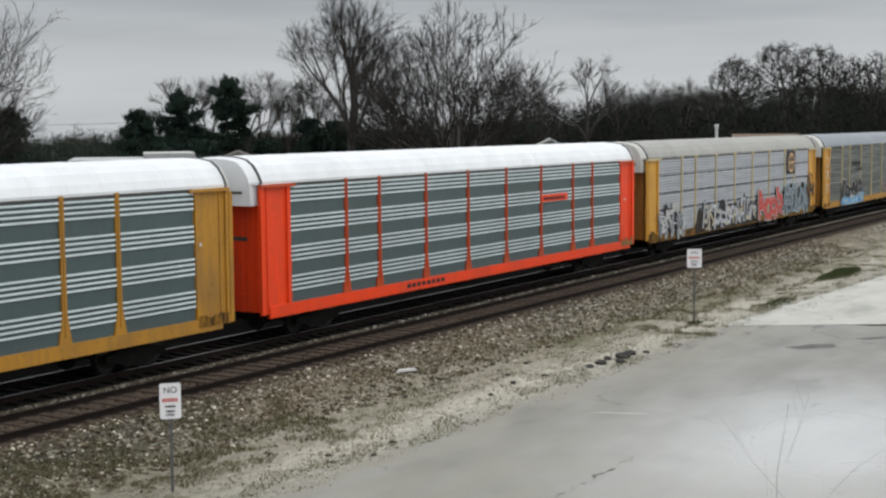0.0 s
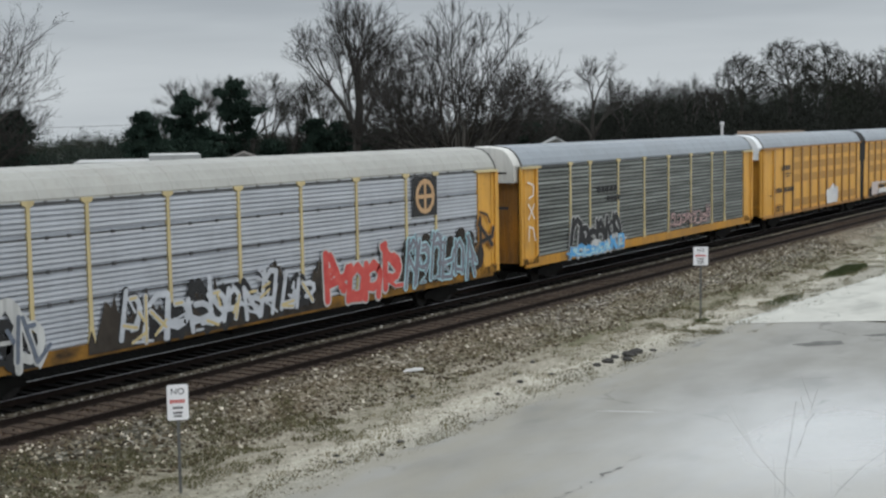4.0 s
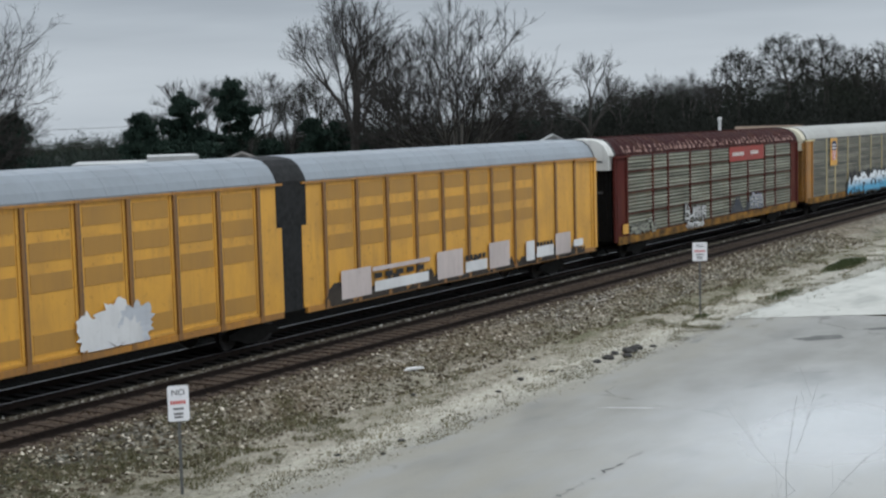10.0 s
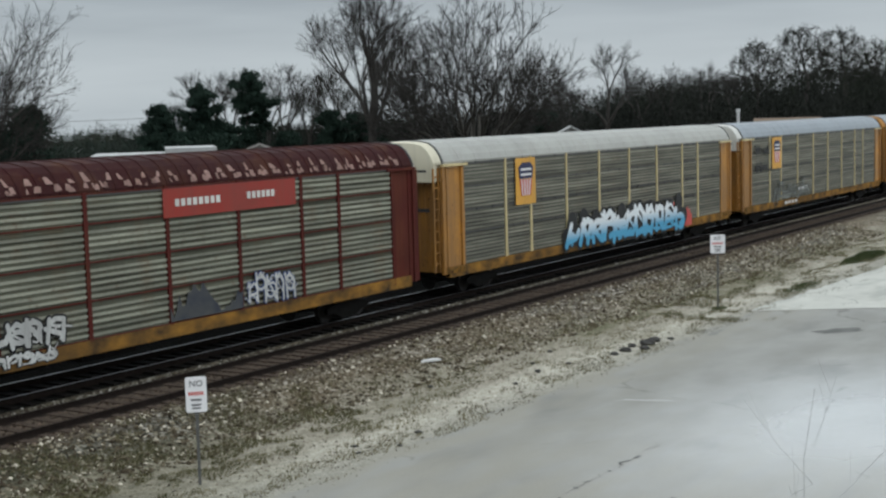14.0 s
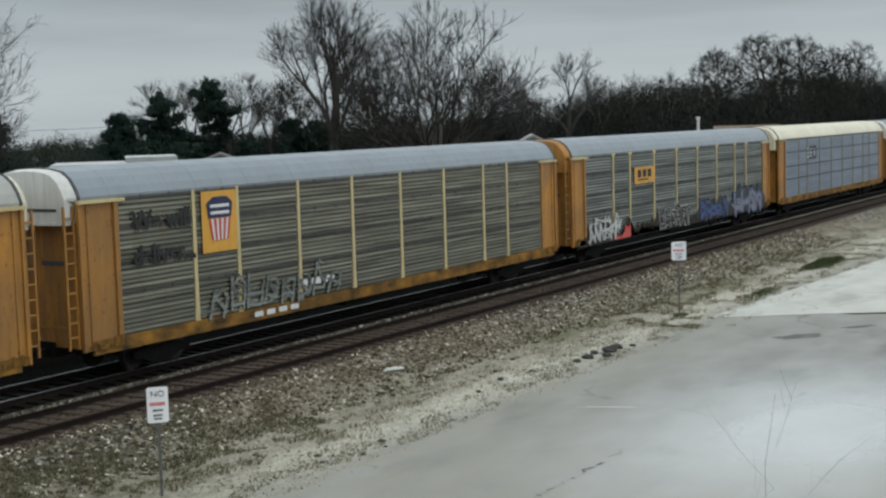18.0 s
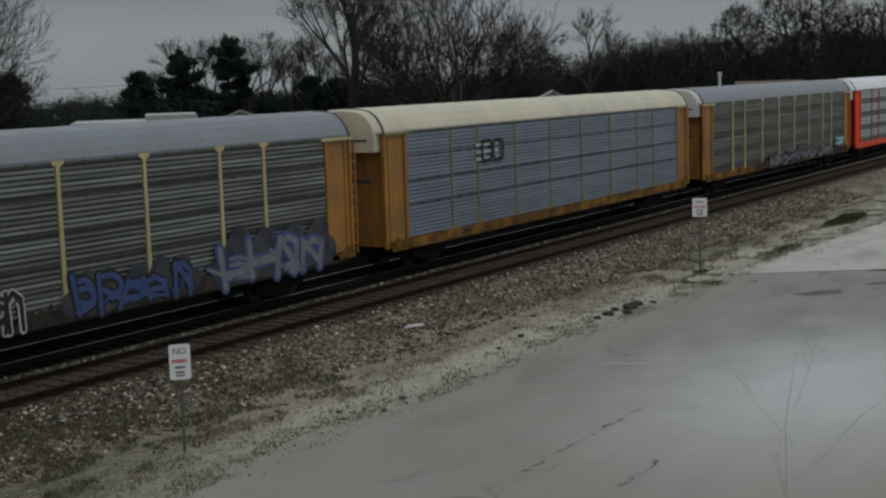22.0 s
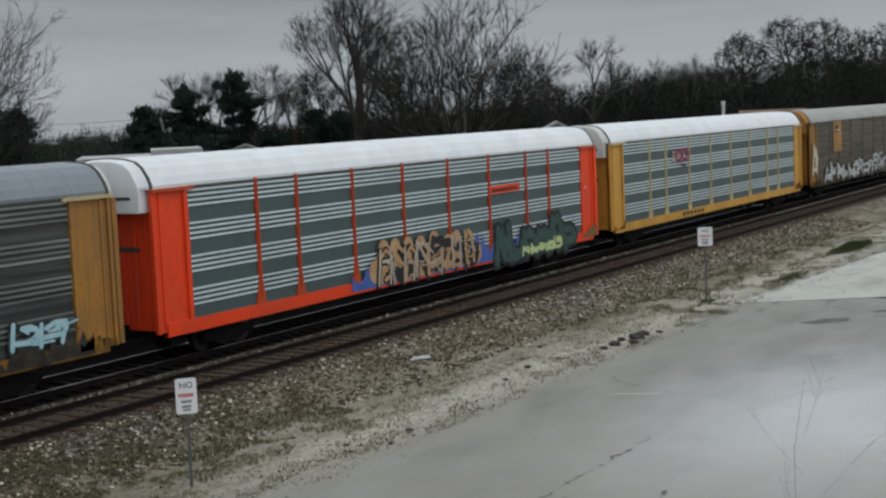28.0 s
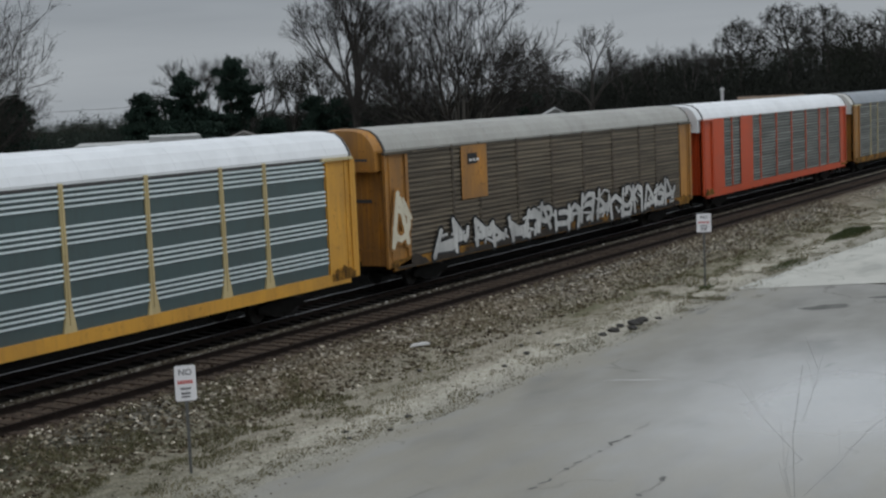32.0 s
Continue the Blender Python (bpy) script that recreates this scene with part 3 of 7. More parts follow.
        sub.inputs[1].default_value, sub.inputs[2].default_value = (1 / sheen[2], 1 / sheen[3], 0), (-sheen[0] / sheen[2], -sheen[1] / sheen[3], 0)
        l.new(vec.outputs[0], sub.inputs[0])
        l.new(sub.outputs[0], ln.inputs[0])
        dm.inputs["From Min"].default_value, dm.inputs["From Max"].default_value = 0.2, 1.2
        dm.inputs["To Min"].default_value, dm.inputs["To Max"].default_value = sheen[4], 0.85
        l.new(ln.outputs["Value"], dm.inputs["Value"])
        l.new(dm.outputs[0], b.inputs["Roughness"])
        film = n.new("ShaderNodeMapRange")
        film.inputs["From Min"].default_value, film.inputs["From Max"].default_value = 1.25, 0.25
        l.new(ln.outputs["Value"], film.inputs["Value"])
        l.new(film.outputs[0], b.inputs["Coat Weight"])
        b.inputs["Coat Roughness"].default_value, b.inputs["Coat IOR"].default_value = 0.12, 1.75
    bump(n, l, b, raw, 0.25, 0.01)
    return m


def stone_material(name, k, tint):
    """Crushed stone: every stone has its own grey or brown."""
    m, n, l, b = nodes_of(name, 0.9)
    geo, rmp = n.new("ShaderNodeNewGeometry"), n.new("ShaderNodeValToRGB")
    e = rmp.color_ramp.elements
    e[0].position, e[0].color, e[1].position, e[1].color = 0.0, (0.025, 0.02, 0.016, 1), 1.0, (0.42, 0.40, 0.37, 1)
    for p, c in ((0.5, (0.055, 0.046, 0.034, 1)), (0.78, (0.105, 0.095, 0.075, 1)), (0.93, (0.20, 0.19, 0.165, 1))):
        e.new(p).color = c
    for q in e:
        q.color = (q.color[0] * k * tint[0], q.color[1] * k * tint[1], q.color[2] * k * tint[2], 1)
    l.new(geo.outputs["Random Per Island"], rmp.inputs[0])
    _, raw = noise_fac(n, l, 30, 4)
    l.new(rmp.outputs[0], b.inputs["Base Color"])
    bump(n, l, b, raw, 0.3, 0.01)
    return m


M["stone"] = stone_material("crushed_stone", 1.7, (1.0, 0.95, 0.84))
M["stone_pale"] = stone_material("dusty_pale_stone", 1.9, (1.0, 0.97, 0.90))
M["stone_grey"] = stone_material("grey_track_stone", 1.25, (0.98, 0.98, 0.97))
M["stone_brown"] = stone_material("rust_stained_stone", 0.42, (1.25, 0.95, 0.8))
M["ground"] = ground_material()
def fade_material(name, low, high, z0, z1):
    """Spray paint that changes from one colour to another up the letters."""
    m, n, l, b = nodes_of(name, 0.6)
    tc, sep, mr = n.new("ShaderNodeTexCoord"), n.new("ShaderNodeSeparateXYZ"), n.new("ShaderNodeMapRange")
    l.new(tc.outputs["Object"], sep.inputs[0])
    l.new(sep.outputs["Z"], mr.inputs["Value"])
    mr.inputs["From Min"].default_value, mr.inputs["From Max"].default_value = z0, z1
    l.new(mix_col(n, l, mr.outputs[0], low, high), b.inputs["Base Color"])
    return m


M["blue_fade"] = fade_material("blue_to_white_spray_paint", (0.09, 0.33, 0.52), (0.70, 0.73, 0.75), 1.3, 1.9)
M["asphalt"] = road_material("worn_grey_asphalt", (0.25, 0.243, 0.224), (0.32, 0.312, 0.29), (-0.5, -18.3, 8.5, 4.6, 0.12))
M["concrete"] = road_material("pale_concrete", (0.45, 0.44, 0.40), (0.55, 0.54, 0.49), None)


# ------------------------------------------------------------------ mesh tools
class Shape:
    """Collects vertices and faces, with a material slot for each face."""

    def __init__(self):
        self.v, self.f, self.m = [], [], []

    def face_set(self, verts, faces, slot=0):
        o = len(self.v)
        self.v.extend(verts)
        self.f.extend(tuple(i + o for i in fc) for fc in faces)
        self.m.extend([slot] * len(faces))
        return self

    def box(self, x0, x1, y0, y1, z0, z1, slot=0):
        return self.face_set([(x0, y0, z0), (x1, y0, z0), (x1, y1, z0), (x0, y1, z0), (x0, y0, z1), (x1, y0, z1), (x1, y1, z1), (x0, y1, z1)],
                             [(0, 3, 2, 1), (4, 5, 6, 7), (0, 1, 5, 4), (1, 2, 6, 5), (2, 3, 7, 6), (3, 0, 4, 7)], slot)

    def prism(self, outline, x0, x1, slot=0, caps=True):
        """Extrudes a closed (y, z) outline along x."""
        k = len(outline)
        vs = [(x0, y, z) for y, z in outline] + [(x1, y, z) for y, z in outline]
        fs = [(i, (i + 1) % k, k + (i + 1) % k, k + i) for i in range(k)]
        if caps:
            fs += [tuple(range(k - 1, -1, -1)), tuple(range(k, 2 * k))]
        return self.face_set(vs, fs, slot)

    def slab(self, outline, y0, y1, slot=0):
        """Extrudes a closed (x, z) outline along y."""
        k = len(outline)
        vs = [(x, y0, z) for x, z in outline] + [(x, y1, z) for x, z in outline]
        fs = [(i, (i + 1) % k, k + (i + 1) % k, k + i) for i in range(k)]
        fs += [tuple(range(k - 1, -1, -1)), tuple(range(k, 2 * k))]
        return self.face_set(vs, fs, slot)

    def tube(self, p, q, r0, r1, k=8, slot=0, caps=True):
        p, q = Vector(p), Vector(q)
        d = (q - p).normalized()
        a = d.orthogonal().normalized()
        b = d.cross(a)
        ring = [a * math.cos(2 * math.pi * i / k) + b * math.sin(2 * math.pi * i / k) for i in range(k)]
        vs = [tuple(p + r * r0) for r in ring] + [tuple(q + r * r1) for r in ring]
        fs = [(i, (i + 1) % k, k + (i + 1) % k, k + i) for i in range(k)]
        if caps:
            fs += [tuple(range(k - 1, -1, -1)), tuple(range(k, 2 * k))]
        return self.face_set(vs, fs, slot)

    def mesh(self, name, mats, smooth=False):
        me = bpy.data.meshes.new(name)
        me.from_pydata(self.v, [], self.f)
        for mt in mats:
            me.materials.append(M[mt])
        me.polygons.foreach_set("material_index", self.m)
        if smooth:
            me.polygons.foreach_set("use_smooth", [True] * len(me.polygons))
        me.update()
        return me


def part(name, shape, mats, parent, label="", at=None, smooth=False):
    me = shape if isinstance(shape, bpy.types.Mesh) else shape.mesh(name, [mats] if isinstance(mats, str) else mats, smooth)
    ob = new(name, me)
    ob.parent = parent
    if at is not None:
        ob.matrix_basis = at
    if label:
        tagged(ob, label)
    return ob


def thing(name, label, category, m=None, group="", kind=""):
    ob = new(name)
    ob.empty_display_size = 0.3
    if m is not None:
        ob.matrix_basis = m
    return tagged(ob, label, category, group, kind)


def numpy_mesh(name, verts, faces, mat, smooth=False):
    me = bpy.data.meshes.new(name)
    me.from_pydata(verts.tolist() if isinstance(verts, np.ndarray) else verts, [], faces.tolist() if isinstance(faces, np.ndarray) else faces)
    me.materials.append(M[mat])
    if smooth:
        me.polygons.foreach_set("use_smooth", [True] * len(me.polygons))
    me.update()
    return me


# ------------------------------------------------------------------ ground and paving
def lerp_profile(table, v):
    return float(np.interp(v, [p[0] for p in table], [p[1] for p in table]))


# Unseen rise beyond y=1.8 is added to block light from under the cars.
BANK = ((-60, -0.64), (-11.6, -0.64), (-10.8, -0.60), (-8.5, -0.57), (-7.3, -0.50), (-6.3, -0.25), (-5.35, -0.03), (-5.1, -0.03), (-2.6, -0.03), (-2.35, -0.03), (-1.9, -0.2),
        (1.8, -0.2), (3.0, 0.9), (5.0, 1.3), (12, 0.6), (60, -0.6), (400, 0.0))


def ground_height(x, y):
    z = lerp_profile(BANK, y)
    r = math.hypot(x - EYE[0], y - EYE[1])
    if y > 18:
        hill = max(0.0, min(1.0, (r - 150) / 130))
        rise = max(0.0, min(1.0, (math.degrees(math.atan2(x - EYE[0], y - EYE[1])) - 58.0) / 10.0))
        z += 4.6 * hill * hill * (3 - 2 * hill) * rise - 0.011 * max(0.0, r - 150) * (1 - rise)
    if -11 < y < -5.6:
        z += min(1.0, max(0.0, (y + 10.6) / 1.2)) * (0.10 * noise.noise(Vector((x * 0.7, y * 1.1, 0))) + 0.05 * noise.noise(Vector((x * 2.6, y * 3.1, 4))))
    return z


def spaced(lo, hi, step, far_lo, far_hi, grow=1.25):
    mid = list(np.arange(lo, hi + 1e-6, step))
    out, s, v = [], step, hi
    while v < far_hi:
        s *= grow
        v += s
        out.append(v)
    inn, s, v = [], step, lo
    while v > far_lo:
        s *= grow
        v -= s
        inn.append(v)
    return inn[::-1] + mid + out


gx, gy = spaced(-20, 50, 0.35, -1500, 2500), spaced(-12.5, 5, 0.22, -1500, 2500)
gv = [(x, y, ground_height(x, y)) for y in gy for x in gx]
nx = len(gx)
gf = [(j * nx + i, j * nx + i + 1, (j + 1) * nx + i + 1, (j + 1) * nx + i) for j in range(len(gy) - 1) for i in range(nx - 1)]
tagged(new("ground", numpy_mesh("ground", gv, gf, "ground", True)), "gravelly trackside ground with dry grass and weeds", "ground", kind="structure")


def paving(name, outline_top, outline_low, z, mat, label):
    """A sheet between two borders given as functions of x."""
    xs = sorted(outline_top)
    vs, fs = [], []
    for x in xs:
        for k in range(9):
            t = k / 8
            vs.append((x, outline_top[x] * (1 - t) + outline_low[x] * t, z))
        vs.append((x, outline_top[x] + 0.02, z - 0.05))
    for i in range(len(xs) - 1):
        for k in range(8):
            fs.append((i * 10 + k, i * 10 + k + 1, (i + 1) * 10 + k + 1, (i + 1) * 10 + k))
        fs.append((i * 10 + 9, i * 10, (i + 1) * 10, (i + 1) * 10 + 9))
    return tagged(new(name, numpy_mesh(name, vs, fs, mat)), label, "paving", kind="structure")


def verge(x):
    return -11.15 + 0.34 * noise.noise(Vector((x * 0.45, 3, 0))) + 0.22 * noise.noise(Vector((x * 1.7, 8, 0))) 


rx = list(np.arange(-90, -16, 2.0)) + list(np.arange(-16, 17.01, 0.2))
paving("road", {x: verge(x) for x in rx}, {x: -60.0 for x in rx}, -0.598, "asphalt", "worn grey asphalt lot with cracks and a glossy glare patch")
cx = list(np.arange(14.4, 60, 0.3)) + list(np.arange(60, 160, 4.0))
pad = paving("concrete_pad", {x: -10.9 - 0.055 * (min(x, 45) - 14.8) + 0.12 * noise.noise(Vector((x, 1, 2))) for x in cx}, {x: -60.0 for x in cx}, -0.585, "concrete", "pale concrete lane beside the grass verge")
# the pad's near end runs square to the track
for v in pad.data.vertices:
    if v.co.x < 30:
        v.co.x += max(0.0, (-10.7 - v.co.y)) * 0.62 * (1 - (v.co.x - 14.4) / 15.6)


# ------------------------------------------------------------------ tracks
def rail_section():
    return [(-0.075, -0.17), (0.075, -0.17), (0.02, -0.14), (0.012, -0.045), (0.037, -0.035), (0.037, -0.004), (-0.037, -0.004), (-0.037, -0.035), (-0.012, -0.045), (-0.02, -0.14)]


def track(y, z, label, head, wood):
    root = thing("railway_track", label, "railway track", pose(0, y, z), kind="structure")
    for s in (-0.755, 0.755):
        r = part("rail", Shape().prism([(a + s, b) for a, b in rail_section()], -130, 260), "rust_rail", root, "brown rusty steel rail")
        part("rail_head", Shape().prism([(s - 0.034, -0.006), (s + 0.034, -0.006), (s + 0.03, 0.0), (s - 0.03, 0.0)], -130, 260), head, r)
    sh = Shape().prism([(-1.3, -0.33), (1.3, -0.33), (1.3, -0.16), (1.27, -0.145), (-1.27, -0.145), (-1.3, -0.16)], -0.115, 0.115)
    tie = sh.mesh("sleeper", [wood])
    plate = Shape()
    for s in (-0.755, 0.755):
        plate.box(-0.1, 0.1, s - 0.17, s + 0.17, -0.145, -0.128)
    rng = random.Random(5)
    for i in range(190):
        ob = new("sleeper", tie)
        ob.parent = root
        ob.matrix_basis = pose(-22 + i * 0.54 + rng.uniform(-0.03, 0.03), rng.uniform(-0.06, 0.06), rng.uniform(-0.015, 0.01), 0, 0, rng.uniform(-1, 1))
    rest = Shape()
    for i in range(260):
        x = -22 + (190 + i) * 0.54
        rest.box(x - 0.115, x + 0.115, -1.3, 1.3, -0.33, -0.145)
    tagged(part("distant_sleepers", rest, wood, root), kind="stuff")
    return root


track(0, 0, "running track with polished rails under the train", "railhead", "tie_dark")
track(-3.85, 0.15, "empty track with dark rusty rails on brown sleepers", "rust_rail", "tie")


def scatter_stones(name, count, xr, yr, size, mat, label, seedv, lift=0.0):
    rng = np.random.default_rng(seedv)
    base = np.array([(1, 0, 0), (-1, 0, 0), (0, 1, 0), (0, -1, 0), (0, 0, 0.7), (0, 0, -0.5)], float)
    tri = np.array([(0, 2, 4), (2, 1, 4), (1, 3, 4), (3, 0, 4), (2, 0, 5), (1, 2, 5), (3, 1, 5), (0, 3, 5)])
    u = rng.random(count)
    xs = xr[0] + (xr[1] - xr[0]) * u ** 1.5
    ys = yr[0] + (yr[1] - yr[0]) * rng.random(count)
    zs = np.array([ground_height(a, b) for a, b in zip(xs, ys)]) + lift
    sc = size * (0.5 + rng.random((count, 1, 1)) ** 2) * (0.7 + 0.6 * rng.random((count, 1, 3)))
    an = rng.random(count) * 6.283
    vv = (base[None] + rng.normal(0, 0.18, (count, 6, 3))) * sc
    c, s = np.cos(an)[:, None], np.sin(an)[:, None]
    vx, vy = vv[..., 0] * c - vv[..., 1] * s, vv[..., 0] * s + vv[..., 1] * c
    out = np.stack([vx + xs[:, None], vy + ys[:, None], vv[..., 2] + zs[:, None] + size * 0.25], -1).reshape(-1, 3)
    fs = (tri[None] + (np.arange(count) * 6)[:, None, None]).reshape(-1, 3)
    return tagged(new(name, numpy_mesh(name, out, fs, mat)), label, "gravel", kind="stuff")


scatter_stones("ballast_stones", 15000, (-19, 45), (-7.9, -4.9), 0.05, "stone", "loose grey ballast stones on the bank", 1)
scatter_stones("track_stones", 9000, (-19, 45), (-2.6, -1.5), 0.05, "stone_grey", "grey ballast strip between the tracks", 2)
scatter_stones("crib_stones", 6000, (-19, 40), (-5.2, -2.5), 0.035, "stone_brown", "gravel between the sleepers", 3)


def scatter_grass(name, count, xr, yr, height, mat, label, seedv):
    rng = np.random.default_rng(seedv)
    u = rng.random(count)
    xs = xr[0] + (xr[1] - xr[0]) * u ** 1.4
    ys = yr[0] + (yr[1] - yr[0]) * rng.random(count)
    keep = np.array([noise.noise(Vector((a * 0.55, b * 1.3, 7))) + 0.35 * noise.noise(Vector((a * 2.1, b * 3, 1))) > 0.02 for a, b in zip(xs, ys)])
    xs, ys = xs[keep], ys[keep]
    k = len(xs)
    zs = np.array([ground_height(a, b) for a, b in zip(xs, ys)])
    h = height * (0.4 + rng.random(k))
    an = rng.random(k) * 6.283
    w = 0.006 + 0.008 * rng.random(k)
    lx, ly = rng.normal(0, 0.5, k) * h, rng.normal(0, 0.5, k) * h
    p0 = np.stack([xs - np.cos(an) * w, ys - np.sin(an) * w, zs - 0.01], -1)
    p1 = np.stack([xs + np.cos(an) * w, ys + np.sin(an) * w, zs - 0.01], -1)
    p2 = np.stack([xs + lx, ys + ly, zs + h], -1)
    out = np.stack([p0, p1, p2], 1).reshape(-1, 3)
    return tagged(new(name, numpy_mesh(name, out, np.arange(3 * k).reshape(-1, 3), mat)), label, "grass", kind="stuff")


scatter_grass("dry_grass", 60000, (-19, 45), (-11.4, -6.0), 0.075, "straw", "short dry straw-coloured grass and weeds", 4)


scatter_grass("weeds", 13000, (-19, 40), (-8.4, -6.3), 0.085, "weed", "low olive-green weeds on the gravel bank", 14)
scatter_grass("cinder_weeds", 22000, (-19, -5), (-9.4, -5.4), 0.10, "weed", "dark green weeds on the darkened near ballast", 15)
scatter_grass("edge_weeds", 5000, (-19, 18), (-11.4, -10.3), 0.06, "weed", "thin weeds along the edge of the asphalt", 16)


scatter_grass("verge_weeds", 22000, (12, 48), (-12.4, -7.6), 0.09, "weed", "green-grey weeds along the concrete lane", 18)


def weed_clump(x, y, rx_, ry_, count, height, seedv, label):
    """A low dense patch of green weeds."""
    rng = np.random.default_rng(seedv)
    a, r = rng.random(count) * 6.283, np.sqrt(rng.random(count))
    xs, ys = x + rx_ * r * np.cos(a), y + ry_ * r * np.sin(a)
    zs = np.array([max(ground_height(p, q), -0.6) for p, q in zip(xs, ys)])
    h = height * (0.35 + rng.random(count)) * (1.15 - r)
    t, w = rng.random(count) * 6.283, 0.012 + 0.014 * rng.random(count)
    lx, ly = rng.normal(0, 0.4, count) * h, rng.normal(0, 0.4, count) * h
    out = np.stack([np.stack([xs - np.cos(t) * w, ys - np.sin(t) * w, zs], -1), np.stack([xs + np.cos(t) * w, ys + np.sin(t) * w, zs], -1), np.stack([xs + lx, ys + ly, zs + h], -1)], 1).reshape(-1, 3)
    return tagged(new("weed_clump", numpy_mesh("weed_clump", out, np.arange(3 * count).reshape(-1, 3), "weed_green")), label, "weeds", kind="stuff")


weed_clump(33.0, -9.9, 3.4, 0.6, 2200, 0.3, 41, "dark green clump of weeds beside the concrete lane")
weed_clump(21.5, -10.6, 2.2, 0.45, 600, 0.16, 42, "low green weeds at the concrete's edge")
weed_clump(14.7, -9.75, 0.6, 0.25, 260, 0.12, 43, "tuft of weeds at the foot of the sign")
scatter_stones("sand_grit", 6000, (-19, 40), (-10.9, -8.0), 0.022, "stone_pale", "fine gravel strewn over the sandy strip", 17)
scatter_stones("edge_grit", 450, (-19, 18), (-11.6, -10.4), 0.022, "stone", "loose grit along the road's edge", 6, 0.035)


# ------------------------------------------------------------------ the train
def travelled(t):
    u = t / 32
    return 10.6923 * t + (-0.1013 * u ** 2 + 3.2099 * u ** 3 - 3.9721 * u ** 4 + 1.5736 * u ** 5) * 32


HALF = 1.54      # half width over the side sheets
EAVE = 4.98
FLOOR = 1.18
MESHES = {}


def cached(key, build):
    if key not in MESHES:
        MESHES[key] = build()
    return MESHES[key]


ROOF = [(-1.56, 4.93), (-1.57, 5.02), (-1.47, 5.24), (-1.28, 5.50), (-1.02, 5.68), (-0.6, 5.76), (0, 5.79),
        (0.6, 5.76), (1.02, 5.68), (1.28, 5.50), (1.47, 5.24), (1.57, 5.02), (1.56, 4.93)]


def loft_roof(length, ribs, lead=0.06, tail=0.06):
    """Arched roof sheet with raised seams, one skin from end to end."""
    sh = Shape()
    proud = 1.0 if ribs < 1 else 0.3
    up = [(y * (1 + 0.013 * proud), 4.93 + (z - 4.93) * (1 + 0.02 * proud) + 0.008 * proud) for y, z in ROOF]
    k = max(2, int((length - lead - tail) / ribs))
    rings = [(lead, ROOF)]
    for i in range(1, k):
        x = lead + i * (length - lead - tail) / k
        rings += [(x - 0.045, ROOF), (x - 0.03, up), (x + 0.03, up), (x + 0.045, ROOF)]
    rings.append((length - tail, ROOF))
    c = len(ROOF)
    vs = [(x, y, z) for x, ring in rings for y, z in ring]
    fs = [(i * c + j, i * c + j + 1, (i + 1) * c + j + 1, (i + 1) * c + j) for i in range(len(rings) - 1) for j in range(c - 1)]
    return sh.face_set(vs, fs)


def cap_shape(inset=0.06):
    """White hood, narrower than the roof, that closes the arch at the end and drops over the head of the end doors."""
    low = [(y * 0.9, 4.93 + (z - 4.93) * 0.96) for y, z in ROOF]
    k = len(ROOF)
    sh = Shape()
    vs = [(inset, y, z) for y, z in ROOF] + [(-0.2, y, z) for y, z in low] + [(-0.28, y * 0.985, z - 0.03) for y, z in low] + [(-0.28, y, 4.34) for y, z in low]
    fs = [(r * k + i, r * k + i + 1, (r + 1) * k + i + 1, (r + 1) * k + i) for r in range(3) for i in range(k - 1)]
    sh.face_set(vs, fs)
    sh.prism([(y * 1.015, 4.93 + (z - 4.93) * 1.02 + 0.008) for y, z in ROOF], inset - 0.04, inset + 0.04, 1)
    sh.box(-0.31, 0.3, -1.38, 1.38, 4.3, 4.38)
    for y in (-1.4, 1.36):
        sh.box(-0.279, 0.14, y, y + 0.04, 4.34, 5.0)
    sh.box(-0.295, -0.275, -1.1, 0.2, 4.66, 4.74, 1)
    return sh


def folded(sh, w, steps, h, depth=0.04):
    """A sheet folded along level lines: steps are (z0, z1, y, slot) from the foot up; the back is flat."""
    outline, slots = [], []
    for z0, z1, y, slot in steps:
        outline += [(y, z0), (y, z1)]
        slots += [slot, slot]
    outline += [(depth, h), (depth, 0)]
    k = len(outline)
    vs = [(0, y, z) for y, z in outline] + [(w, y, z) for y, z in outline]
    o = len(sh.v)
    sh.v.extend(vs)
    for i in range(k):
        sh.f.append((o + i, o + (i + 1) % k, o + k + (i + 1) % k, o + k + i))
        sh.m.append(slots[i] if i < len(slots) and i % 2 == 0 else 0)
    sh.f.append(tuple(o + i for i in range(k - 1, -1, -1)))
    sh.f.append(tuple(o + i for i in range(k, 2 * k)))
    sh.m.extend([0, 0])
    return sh


